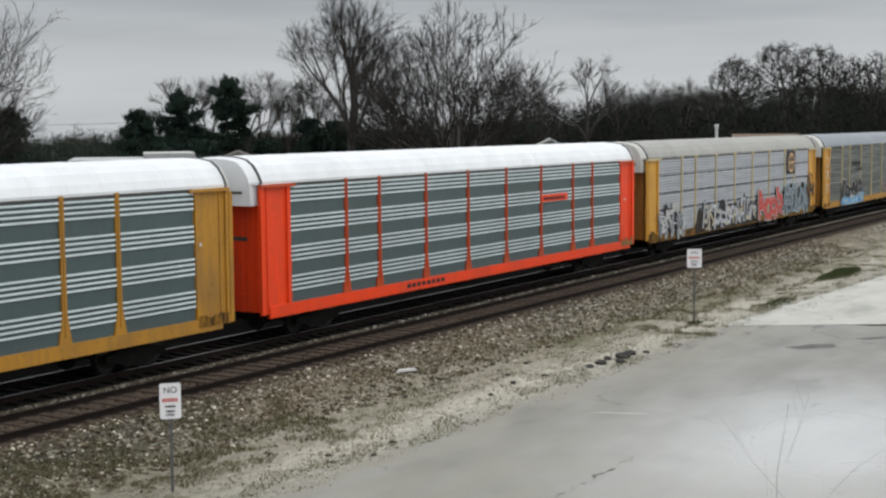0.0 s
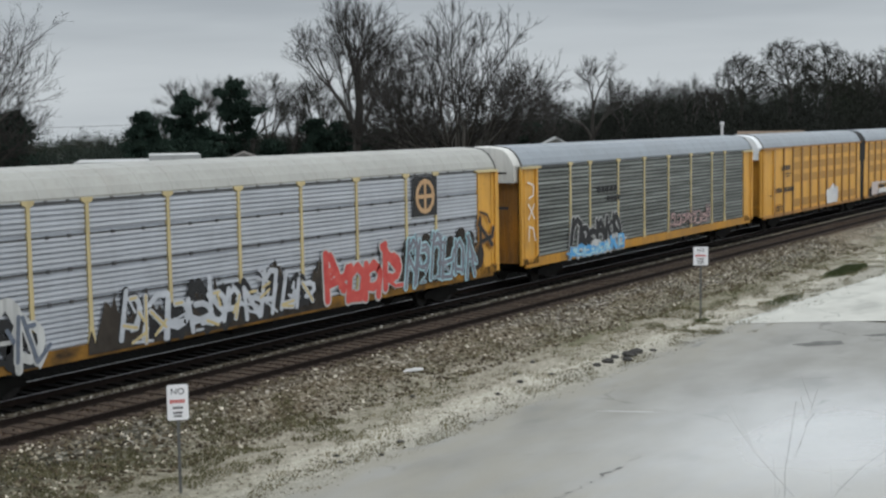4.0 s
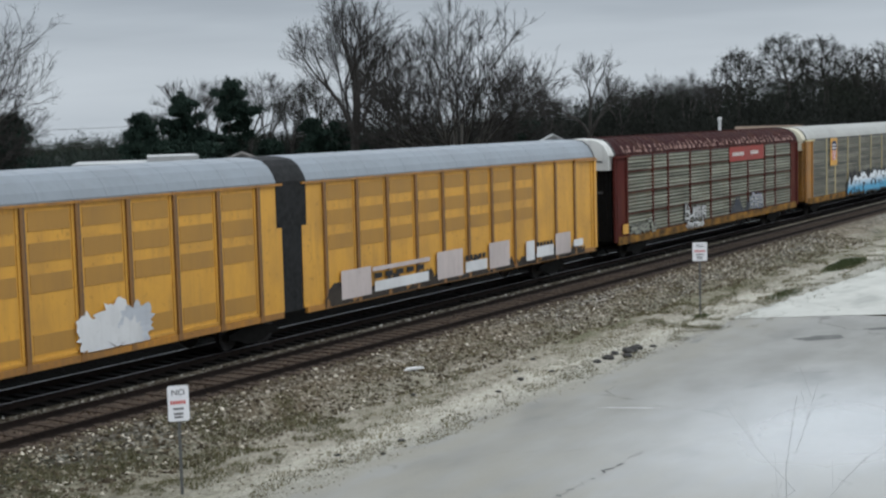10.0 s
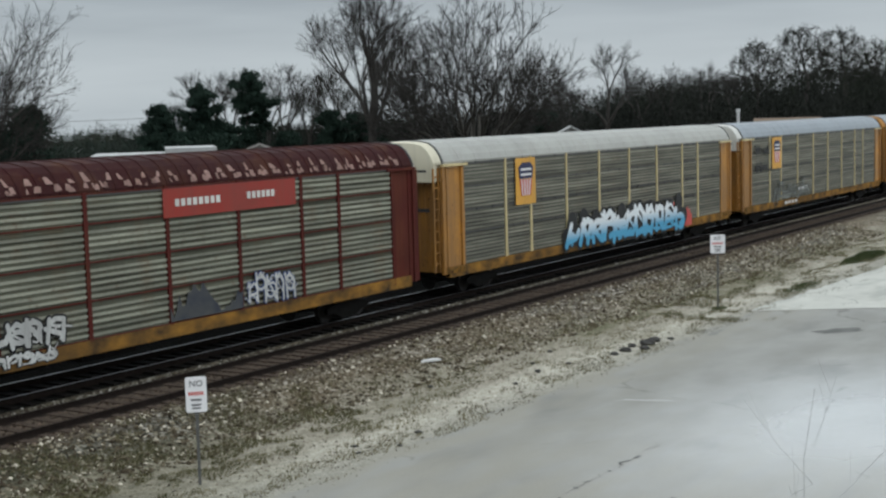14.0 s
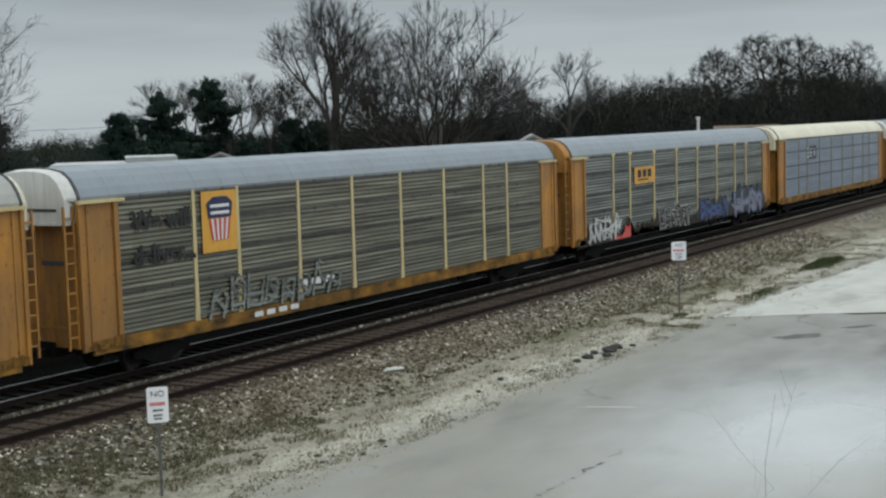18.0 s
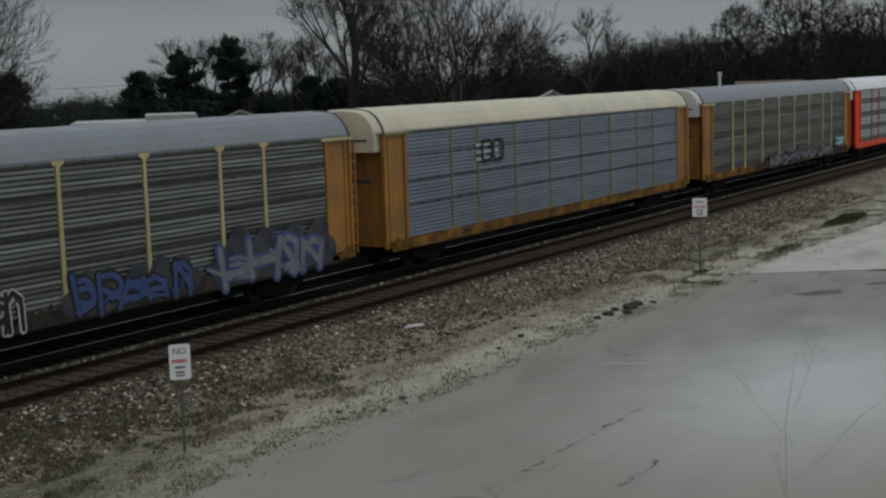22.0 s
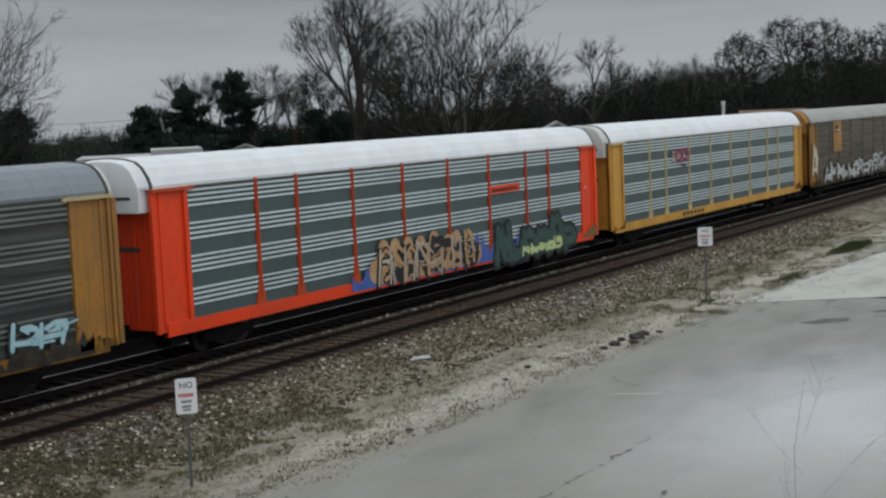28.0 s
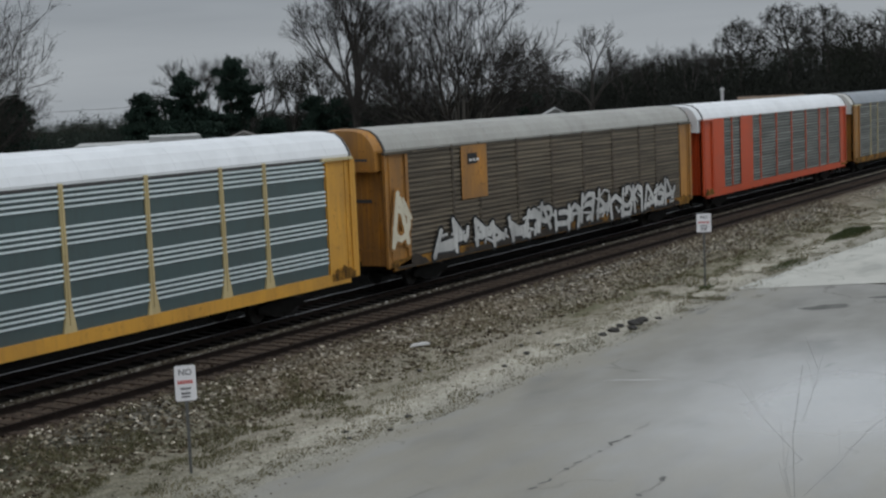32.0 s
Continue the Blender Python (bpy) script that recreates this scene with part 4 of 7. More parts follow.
def panel_shape(w, style):
    """One bay of side sheet, outer face towards -y, folded into ribs."""
    h = EAVE - FLOOR
    # Ribs pale, valleys dark: light and shade of the folds set by colour.
    ribs = []
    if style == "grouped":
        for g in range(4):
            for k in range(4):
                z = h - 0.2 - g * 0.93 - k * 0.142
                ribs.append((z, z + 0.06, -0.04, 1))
    elif style == "fine":
        ribs = [(z, z + 0.085, -0.045, 1) for z in np.arange(0.06, h - 0.1, 0.172)]
    elif style == "jointed":
        joints = (0.31 * h, 0.53 * h, 0.755 * h)
        ribs = [(z, z + 0.072, -0.032, 1) for z in np.arange(0.06, h - 0.08, 0.135) if all(abs(z + 0.036 - q) > 0.065 for q in joints)]
        ribs += [(q - 0.022, q + 0.022, -0.036, 2) for q in joints]
    elif style == "coarse":
        rails = (0.0, 0.26 * h, 0.52 * h, 0.78 * h, h - 0.07)
        ribs = [(z, z + 0.075, -0.04, 1) for z in np.arange(0.1, h - 0.1, 0.165) if all(not (q - 0.09 < z < q + 0.09) for q in rails)]
        ribs += [(q, q + 0.045, -0.05, 2) for q in rails]
    ribs.sort()
    steps, z = [], 0.0
    for z0, z1, y, slot in ribs:
        if z0 > z + 0.002:
            steps.append((z, z0, 0.0, 0))
        steps.append((float(z0), float(z1), y, slot))
        z = float(z1)
    if z < h - 0.002:
        steps.append((z, h, 0.0, 0))
    sh = folded(Shape(), w, steps, h)
    if style == "jointed":
        # clips that lock the sheets along each joint
        for q in joints + (h - 0.05,):
            for f in (0.3, 0.68):
                sh.box(w * f - 0.05, w * f + 0.05, -0.055, -0.03, q - 0.05, q + 0.04, 2)
    return sh


def post_shape(style):
    h = EAVE - FLOOR
    sh = Shape()
    if style == "flared":
        sh.slab([(-0.24, -0.05), (0.24, -0.05), (0.16, 0.35), (0.085, 0.75), (0.075, h), (-0.075, h), (-0.085, 0.75), (-0.16, 0.35)], -0.06, 0.0)
        sh.box(-0.02, 0.02, -0.085, -0.06, 0.2, h - 0.1)
    elif style == "tee":
        sh.slab([(-0.13, -0.05), (0.13, -0.05), (0.065, 0.5), (0.055, h - 0.25), (0.055, h), (-0.055, h), (-0.055, h - 0.25), (-0.065, 0.5)], -0.07, 0.0)
        sh.slab([(-0.055, h - 0.16), (0.055, h - 0.16), (0.2, h - 0.07), (0.2, h + 0.01), (-0.2, h + 0.01), (-0.2, h - 0.07)], -0.075, -0.01)
    elif style == "gusset":
        sh.box(-0.045, 0.045, -0.05, 0.0, 0.4, h)
        sh.slab([(-0.26, -0.05), (0.26, -0.05), (0.1, 0.2), (0.025, 0.42), (-0.025, 0.42), (-0.1, 0.2)], -0.06, 0.0)
    elif style == "short":
        sh.slab([(-0.1, -0.02), (0.1, -0.02), (0.07, 0.6), (0.06, h), (-0.06, h), (-0.07, 0.6)], -0.055, 0.0)
    else:
        sh.box(-0.065, 0.065, -0.07, 0.0, -0.03, h)
    return sh


def sill_shape(length):
    sh = Shape()
    sh.prism([(-0.10, 0.82), (0.02, 0.82), (0.02, 0.86), (-0.06, 0.88), (-0.06, 1.12), (0.04, 1.14), (0.04, 1.19), (-0.10, 1.19)], 0.35, length - 0.35)
    for i in range(int(length / 1.6)):
        x = 0.9 + i * 1.6
        sh.box(x - 0.03, x + 0.03, -0.10, -0.05, 0.84, 1.17)
    return sh


def underframe_shape(length):
    sh = Shape()
    sh.box(0.1, length - 0.1, -0.3, 0.3, 0.72, 1.14)
    sh.box(0.25, length - 0.25, -1.44, 1.44, 1.1, 1.16)
    for i in range(11):
        x = 1.2 + i * (length - 2.4) / 10
        sh.box(x - 0.07, x + 0.07, -1.44, 1.44, 0.9, 1.1)
    sh.box(length * 0.45, length * 0.52, -1.1, -0.5, 0.55, 0.95)
    sh.tube((length * 0.36, -0.85, 0.78), (length * 0.41, -0.85, 0.78), 0.2, 0.2, 10)
    return sh


def wheelset_shape():
    sh = Shape()
    sh.tube((0, -0.85, 0), (0, 0.85, 0), 0.08, 0.08, 8)
    for s in (-1, 1):
        sh.tube((0, s * 0.69, 0), (0, s * 0.72, 0), 0.45, 0.45, 20)
        sh.tube((0, s * 0.72, 0), (0, s * 0.82, 0), 0.425, 0.42, 20)
        sh.tube((0, s * 0.82, 0), (0, s * 0.84, 0), 0.3, 0.14, 12)
    return sh


def side_frame_shape():
    sh = Shape()
    for s in (-1, 1):
        y0, y1 = (s * 1.0, s * 1.12) if s > 0 else (s * 1.12, s * 1.0)
        sh.slab([(-1.15, 0.36), (-0.75, 0.34), (-0.35, 0.16), (0.35, 0.16), (0.75, 0.34), (1.15, 0.36), (1.15, 0.55), (0.5, 0.68), (-0.5, 0.68), (-1.15, 0.55)], y0, y1)
        for x in (-0.16, 0.0, 0.16):
            sh.tube((x, s * 1.06, 0.2), (x, s * 1.06, 0.42), 0.06, 0.06, 8)
    sh.box(-0.2, 0.2, -1.05, 1.05, 0.4, 0.66)
    return sh


def ladder_shape(n_rungs=9):
    """Corner ladder on the side: two flat stiles and round rungs."""
    sh = Shape()
    for x in (0.0, 0.32):
        sh.box(x, x + 0.055, -0.03, 0.03, 1.05, 4.8)
    for i in range(n_rungs):
        z = 1.35 + i * 0.39
        sh.box(0.05, 0.33, -0.025, 0.01, z, z + 0.045)
    sh.box(0.36, 0.45, 0.0, 0.02, 1.5, 1.56)
    sh.box(0.36, 0.45, 0.0, 0.02, 4.3, 4.36)
    return sh


def door_leaf_shape():
    """One folding leaf, pressed with an upright rib."""
    sh = Shape()
    k = [(0.06, 0.0), (0.0, 0.0), (0.0, 0.15), (-0.035, 0.17), (-0.035, 0.25), (0.0, 0.27), (0.0, 0.425), (0.06, 0.425)]
    vs = [(x, y, 1.0) for x, y in k] + [(x, y, 4.6) for x, y in k]
    n_k = len(k)
    fs = [(i, (i + 1) % n_k, n_k + (i + 1) % n_k, n_k + i) for i in range(n_k)] + [tuple(range(n_k - 1, -1, -1)), tuple(range(n_k, 2 * n_k))]
    return sh.face_set(vs, fs)


def end_doors(root, mt, mat):
    d = part("end_door", cached(("doorbar", mat), lambda: Shape().box(-0.05, -0.036, -1.3, 1.3, 1.5, 1.58).mesh("end_door", [mat])), None, root, "", mt @ pose(0.2, 0, 0))
    for i in range(6):
        part("door_leaf", cached(("leaf", mat), lambda: door_leaf_shape().mesh("door_leaf", [mat])), None, d, "", pose(0, -1.32 + i * 0.44, 0))
    part("lock_slot", cached("slot", lambda: Shape().box(-0.045, -0.03, -0.9, 0.0, 3.2, 3.32).mesh("lock_slot", ["joint"])), None, d)


def end_side_shape(w):
    """Side sheet at the car's end, folded into a corner post, a shallow rib and an inner post."""
    h = EAVE - 0.12 - 0.95
    k = [(0, 0.05), (0, -0.06), (0.12, -0.06), (0.12, 0.0), (0.3, 0.0), (0.3, -0.03), (0.37, -0.03), (0.37, 0.0), (w - 0.18, 0.0), (w - 0.18, -0.07), (w - 0.02, -0.07), (w - 0.02, 0.0), (w, 0.0), (w, 0.05)]
    n_k = len(k)
    vs = [(x, y, 0) for x, y in k] + [(x, y, h) for x, y in k]
    fs = [(i, (i + 1) % n_k, n_k + (i + 1) % n_k, n_k + i) for i in range(n_k)] + [tuple(range(n_k - 1, -1, -1)), tuple(range(n_k, 2 * n_k))]
    return Shape().face_set(vs, fs)


def coupler_shape():
    sh = Shape()
    sh.box(-0.55, 0.3, -0.09, 0.09, 0.78, 0.96)
    sh.slab([(-0.85, 0.72), (-0.5, 0.72), (-0.5, 1.0), (-0.85, 1.0)], -0.16, 0.16)
    sh.tube((-0.7, 0.2, 0.85), (-0.6, 0.5, 0.5), 0.03, 0.03, 6)
    return sh


def rack_car(u0, u1, label, panel, sheets, post, post_paint, end_paint, sill_paint, roof, cap="cap_white", door=None, ribs=1.15, ladders=False):
    """A covered car carrier; its origin is on the rails at the end that leads."""
    length = u1 - u0
    root = thing("autorack_car", label, "freight car", pose(u0, 0, 0), "cars of the train")
    part("roof", cached(("roof", round(length, 1), ribs, roof), lambda: loft_roof(length, ribs).mesh("roof", [roof])), None, root)
    turn = pose(length, 0, 0, 0, 0, 180)
    for mt in (None, turn):
        part("end_cap", cached(("cap", cap), lambda: cap_shape().mesh("end_cap", [cap, "joint"])), None, root, "pale hood over the end doors", mt)
        end_doors(root, mt or pose(0, 0, 0), door or end_paint)
        part("coupler", cached("coupler", lambda: coupler_shape().mesh("coupler", ["under"])), None, root, "", mt)
        part("underside_sill", cached(("sill", round(length, 1), sill_paint), lambda: sill_shape(length).mesh("side_sill", [sill_paint])), None, root, "", (mt or pose(0, 0, 0)) @ pose(0, -HALF + 0.03, 0))
    if ladders:
        for x in (-0.4, length + 0.02):
            part("ladder", cached(("ladder", end_paint), lambda: ladder_shape().mesh("ladder", [end_paint])), None, root, "", pose(x, -HALF + 0.1, 0))
    else:
        part("corner_post", cached(("corner", end_paint), lambda: Shape().box(0.1, 0.26, -0.06, 0.04, 0.95, 4.82).box(0.0, 0.1, 0.0, 0.03, 1.5, 1.6).box(0.0, 0.1, 0.0, 0.03, 4.2, 4.3).mesh("corner_post", [end_paint])), None, root, "", pose(length, -HALF + 0.06, 0))
    # Dark strip stands in for the shadow line under the roof's overhang.
    for s in (1, -1):
        part("eave_strip", cached(("eave", round(length, 1)), lambda: Shape().box(1.5, length - 1.5, -0.045, 0.0, EAVE - 0.11, EAVE - 0.04).mesh("eave_strip", ["joint"])), None, root, "", pose(0, -HALF, 0) if s > 0 else turn @ pose(0, -HALF, 0))
    end_w = 1.45
    wide = (length - 2 * end_w) / 8.3
    widths = [wide, wide * 0.65, wide, wide, wide, wide, wide, wide * 0.65, wide]
    for mt in (pose(0, 0, 0), turn):
        x = end_w
        for i, w in enumerate(widths):
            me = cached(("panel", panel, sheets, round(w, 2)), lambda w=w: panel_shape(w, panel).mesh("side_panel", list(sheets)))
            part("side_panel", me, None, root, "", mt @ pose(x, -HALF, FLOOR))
            if i:
                part("post", cached(("post", post, post_paint), lambda: post_shape(post).mesh("post", [post_paint])), None, root, "", mt @ pose(x, -HALF, FLOOR))
            x += w
        es = cached(("endside", end_paint), lambda: end_side_shape(end_w).mesh("end_panel", [end_paint]))
        part("end_panel", es, None, root, "", mt @ pose(0, -HALF, 0.95))
        for x in (-0.02, length - end_w - 0.2):
            part("head_rail", cached(("head", post_paint), lambda: Shape().box(0, end_w + 0.22, -0.12, 0.02, EAVE - 0.14, EAVE - 0.05).mesh("head_rail", [post_paint if post != "plain" else end_paint])), None, root, "", mt @ pose(x, -HALF, 0))
        part("end_panel", cached(("endside2", end_paint), lambda: mirrored(es, end_w)), None, root, "", mt @ pose(length - end_w, -HALF, 0.95))
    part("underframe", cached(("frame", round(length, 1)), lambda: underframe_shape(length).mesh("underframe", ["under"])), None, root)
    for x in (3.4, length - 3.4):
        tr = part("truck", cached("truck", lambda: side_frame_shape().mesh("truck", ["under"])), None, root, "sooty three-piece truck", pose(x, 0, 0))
        for dx in (-0.86, 0.86):
            part("wheelset", cached("wheels", lambda: wheelset_shape().mesh("wheelset", ["steel"])), None, tr, "", pose(dx, 0, 0.46))
    if end_paint == "orange":
        stain(root, length - 1.4, length - 0.05, 0.96, 1.5, int(u0) + 5, "rust_post")
    elif end_paint != "maroon":
        stain(root, 0.1, 1.38, 0.96, 1.4, int(u0) + 3, "grimy_yellow")
        stain(root, length - 1.38, length - 0.1, 0.96, 1.45, int(u0) + 4, "grimy_yellow")
    return root


def mirrored(me, w):
    out = me.copy()
    for v in out.vertices:
        v.co.x = w - v.co.x
    out.flip_normals()
    return out


# flat paint on the side of a car: x along the car, z up, facing the road
def board(root, name, x0, x1, z0, z1, mat, label="", proud=0.09, thick=0.012):
    return part(name, Shape().box(x0, x1, -HALF - proud, -HALF - proud + thick, z0, z1), mat, root, label)


def ribbon(sh, pts, w, y, slot=0):
    """A flat brush stroke with round joins; each dab lies a hair in front of the last."""
    k = 0
    for (ax, az), (bx, bz) in zip(pts, pts[1:]):
        dx, dz = bx - ax, bz - az
        d = math.hypot(dx, dz) or 1
        px, pz = -dz / d * w / 2, dx / d * w / 2
        sh.face_set([(ax + px, y - k, az + pz), (ax - px, y - k, az - pz), (bx - px, y - k, bz - pz), (bx + px, y - k, bz + pz)], [(0, 1, 2, 3)], slot)
        k += 0.00001
    for ax, az in pts:
        sh.face_set([(ax + w / 2 * math.cos(j * 0.5236), y - k, az + w / 2 * math.sin(j * 0.5236)) for j in range(12)], [tuple(range(12))], slot)
        k += 0.00001


def letter_strokes(rng):
    """A few crossing spray strokes inside the unit square: stems, slants and bows; they spell nothing."""
    out = [[(0.1, 0.0), (rng.uniform(0.0, 0.2), 1.0)]]
    for k in range(rng.randrange(2, 4)):
        kind = rng.randrange(4)
        lo, hi = rng.uniform(0, 0.4), rng.uniform(0.6, 1.0)
        if kind == 0:
            out.append([(rng.uniform(0.0, 0.3), hi), (rng.uniform(0.7, 1.0), lo)])
        elif kind == 1:
            out.append([(0.12, lo), (0.85, lo + rng.uniform(-0.1, 0.15)), (0.95, lo + 0.3)])
        elif kind == 2:
            out.append([(0.85, 0.0), (0.9, hi), (0.5, 1.0), (0.2, 0.8)])
        else:
            r = rng.uniform(0.22, 0.36)
            cz = rng.uniform(0.3, 0.7)
            out.append([(0.5 + 0.42 * math.sin(0.7 * j - 0.4), cz + r * math.cos(0.7 * j - 0.4)) for j in range(rng.randrange(5, 9))])
    return out


def graffiti(root, x0, x1, z0, z1, letters, fill, line, seedv, cloud="", top="", label="spray-painted lettering", thick=0.2, lift=0.0, rim=1.9):
    """Spray-painted letters: a cloud behind, thick outlines, fills and highlights, each a thin coat over the last."""
    rng = random.Random(seedv)
    mats = [fill, line] + ([cloud] if cloud else []) + ([top] if top else [])
    slot_c, slot_t = 2, 3 if cloud else 2
    sh = Shape()
    y = -HALF - 0.094 - lift
    w = (x1 - x0) / letters
    h = z1 - z0
    if cloud:
        ribbon(sh, [(x0 + (x1 - x0) * i / 14, z0 + h * (0.36 + rng.uniform(-0.05, 0.05))) for i in range(15)], h * 0.62, y, slot_c)
        for i in range(letters):
            cx = x0 + (i + 0.5) * w
            ribbon(sh, [(cx - 0.2 * w, z0 + h * 0.45), (cx + rng.uniform(-0.2, 0.2) * w, z0 + h * rng.uniform(0.75, 0.95))], w * 0.75, y - 0.006 - 0.0007 * i, slot_c)
    y -= 0.016 if cloud else 0.0
    sw = min(w, h) * thick * 0.85
    k = 0
    for layer in range(2):
        rng2 = random.Random(seedv + 1)
        for i in range(letters):
            dz, tall, lean = rng2.uniform(-0.05, 0.12) * h, rng2.uniform(0.55, 1.0), rng2.uniform(-0.2, 0.35)
            wide, off = rng2.uniform(0.8, 1.25), rng2.uniform(-0.15, 0.1)
            strokes = letter_strokes(rng2)
            for q in range(rng2.randrange(1, 4)):
                a0, c0 = rng2.uniform(-0.1, 0.9), rng2.uniform(0.0, 0.9)
                strokes.append([(a0, c0), (a0 + rng2.uniform(-0.5, 0.5), c0 + rng2.uniform(-0.3, 0.3)), (a0 + rng2.uniform(-0.6, 0.6), c0 + rng2.uniform(-0.3, 0.3))])
            for n_s, st in enumerate(strokes):
                pts = [(x0 + (i + off + wide * a + lean * (c - 0.5)) * w, z0 + dz + max(0.0, c) * h * tall) for a, c in st]
                fat = 1.0 if n_s < 3 else 0.45
                ribbon(sh, pts, sw * fat * (rim, 1.0)[layer], y - 0.012 * layer - 0.00008 * k, (1, 0)[layer])
                k += 1
                if top and layer and rng2.random() < 0.5:
                    ribbon(sh, pts[:2], sw * 0.5, y - 0.026 - 0.00004 * k, slot_t)
    return part("graffiti", sh, mats, root, label)


def splash(root, x, z, r, seedv, mat, lift):
    """A ragged patch of sprayed-over paint."""
    pts = []
    for k in range(40):
        a = k * math.pi / 20
        q = r * (1 + 0.5 * noise.noise(Vector((math.cos(a) * 2.5, math.sin(a) * 2.5, seedv))) + 0.35 * noise.noise(Vector((math.cos(a) * 9, math.sin(a) * 9, seedv))))
        pts.append((x + q * math.cos(a), -HALF - 0.086 - lift, max(1.03, z + q * math.sin(a))))
    return part("paint_patch", Shape().face_set([(x, -HALF - 0.086 - lift, z)] + pts, [(0, k + 1, (k + 1) % 40 + 1) for k in range(40)]), mat, root, "smeared white spray paint")


def stain(root, x0, x1, z0, z1, seedv, mat="soot", proud=0.093):
    """A ragged band of road soot along the bottom of the side."""
    rng = random.Random(seedv)
    n_pts = max(8, int((x1 - x0) / 0.12))
    top = []
    for i in range(n_pts + 1):
        x = x0 + (x1 - x0) * i / n_pts
        v = 0.5 + 0.9 * noise.noise(Vector((x * 0.9, seedv, 0))) + 0.5 * noise.noise(Vector((x * 4.0, seedv, 5))) + rng.uniform(-0.12, 0.12)
        top.append((x, z0 + (z1 - z0) * max(0.06, min(1.0, v))))
    sh = Shape()
    y = -HALF - proud
    for (ax, az), (bx, bz) in zip(top, top[1:]):
        sh.face_set([(ax, y, z0), (bx, y, z0), (bx, y, bz), (ax, y, az)], [(0, 1, 2, 3)])
    return part("soot_stain", sh, mat, root, "dark soot stain")


def words(root, text, x, z, size, mat, proud=0.1):
    cu = bpy.data.curves.new("words", "FONT")
    cu.body, cu.size, cu.extrude, cu.offset = text, size, 0.004, 0.024
    tmp = bpy.data.objects.new("words", cu)
    me = bpy.data.meshes.new_from_object(tmp)
    me.materials.clear()
    me.materials.append(M[mat])
    bpy.data.objects.remove(tmp)
    return part("lettering", me, None, root, "painted lettering", pose(x, -HALF - proud, z, 90, 0, 0))


def bars(root, x, z, w, h, n_bars, mat, label="painted marking", proud=0.095, name="marking"):
    sh = Shape()
    step = w / n_bars
    for i in range(n_bars):
        sh.box(x + i * step, x + (i + 0.68) * step, -HALF - proud, -HALF - proud + 0.008, z, z + h)
    return part(name, sh, mat, root, label)


OLIVE = ("sheet_olive", "rib_olive", "joint")
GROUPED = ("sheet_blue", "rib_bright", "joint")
GROUPED_DULL = ("sheet_dark", "rib_dull", "joint")
FINE_DARK = ("sheet_dark", "rib_dull", "joint")
FINE_BROWN = ("sheet_brown", "rib_brown", "joint")
SILVER = ("sheet_silver", "rib_silver", "joint")
BLUISH = ("sheet_cnblue", "rib_cn", "joint")
GREENISH = ("sheet_green", "rib_green", "maroon")

TRAIN = []


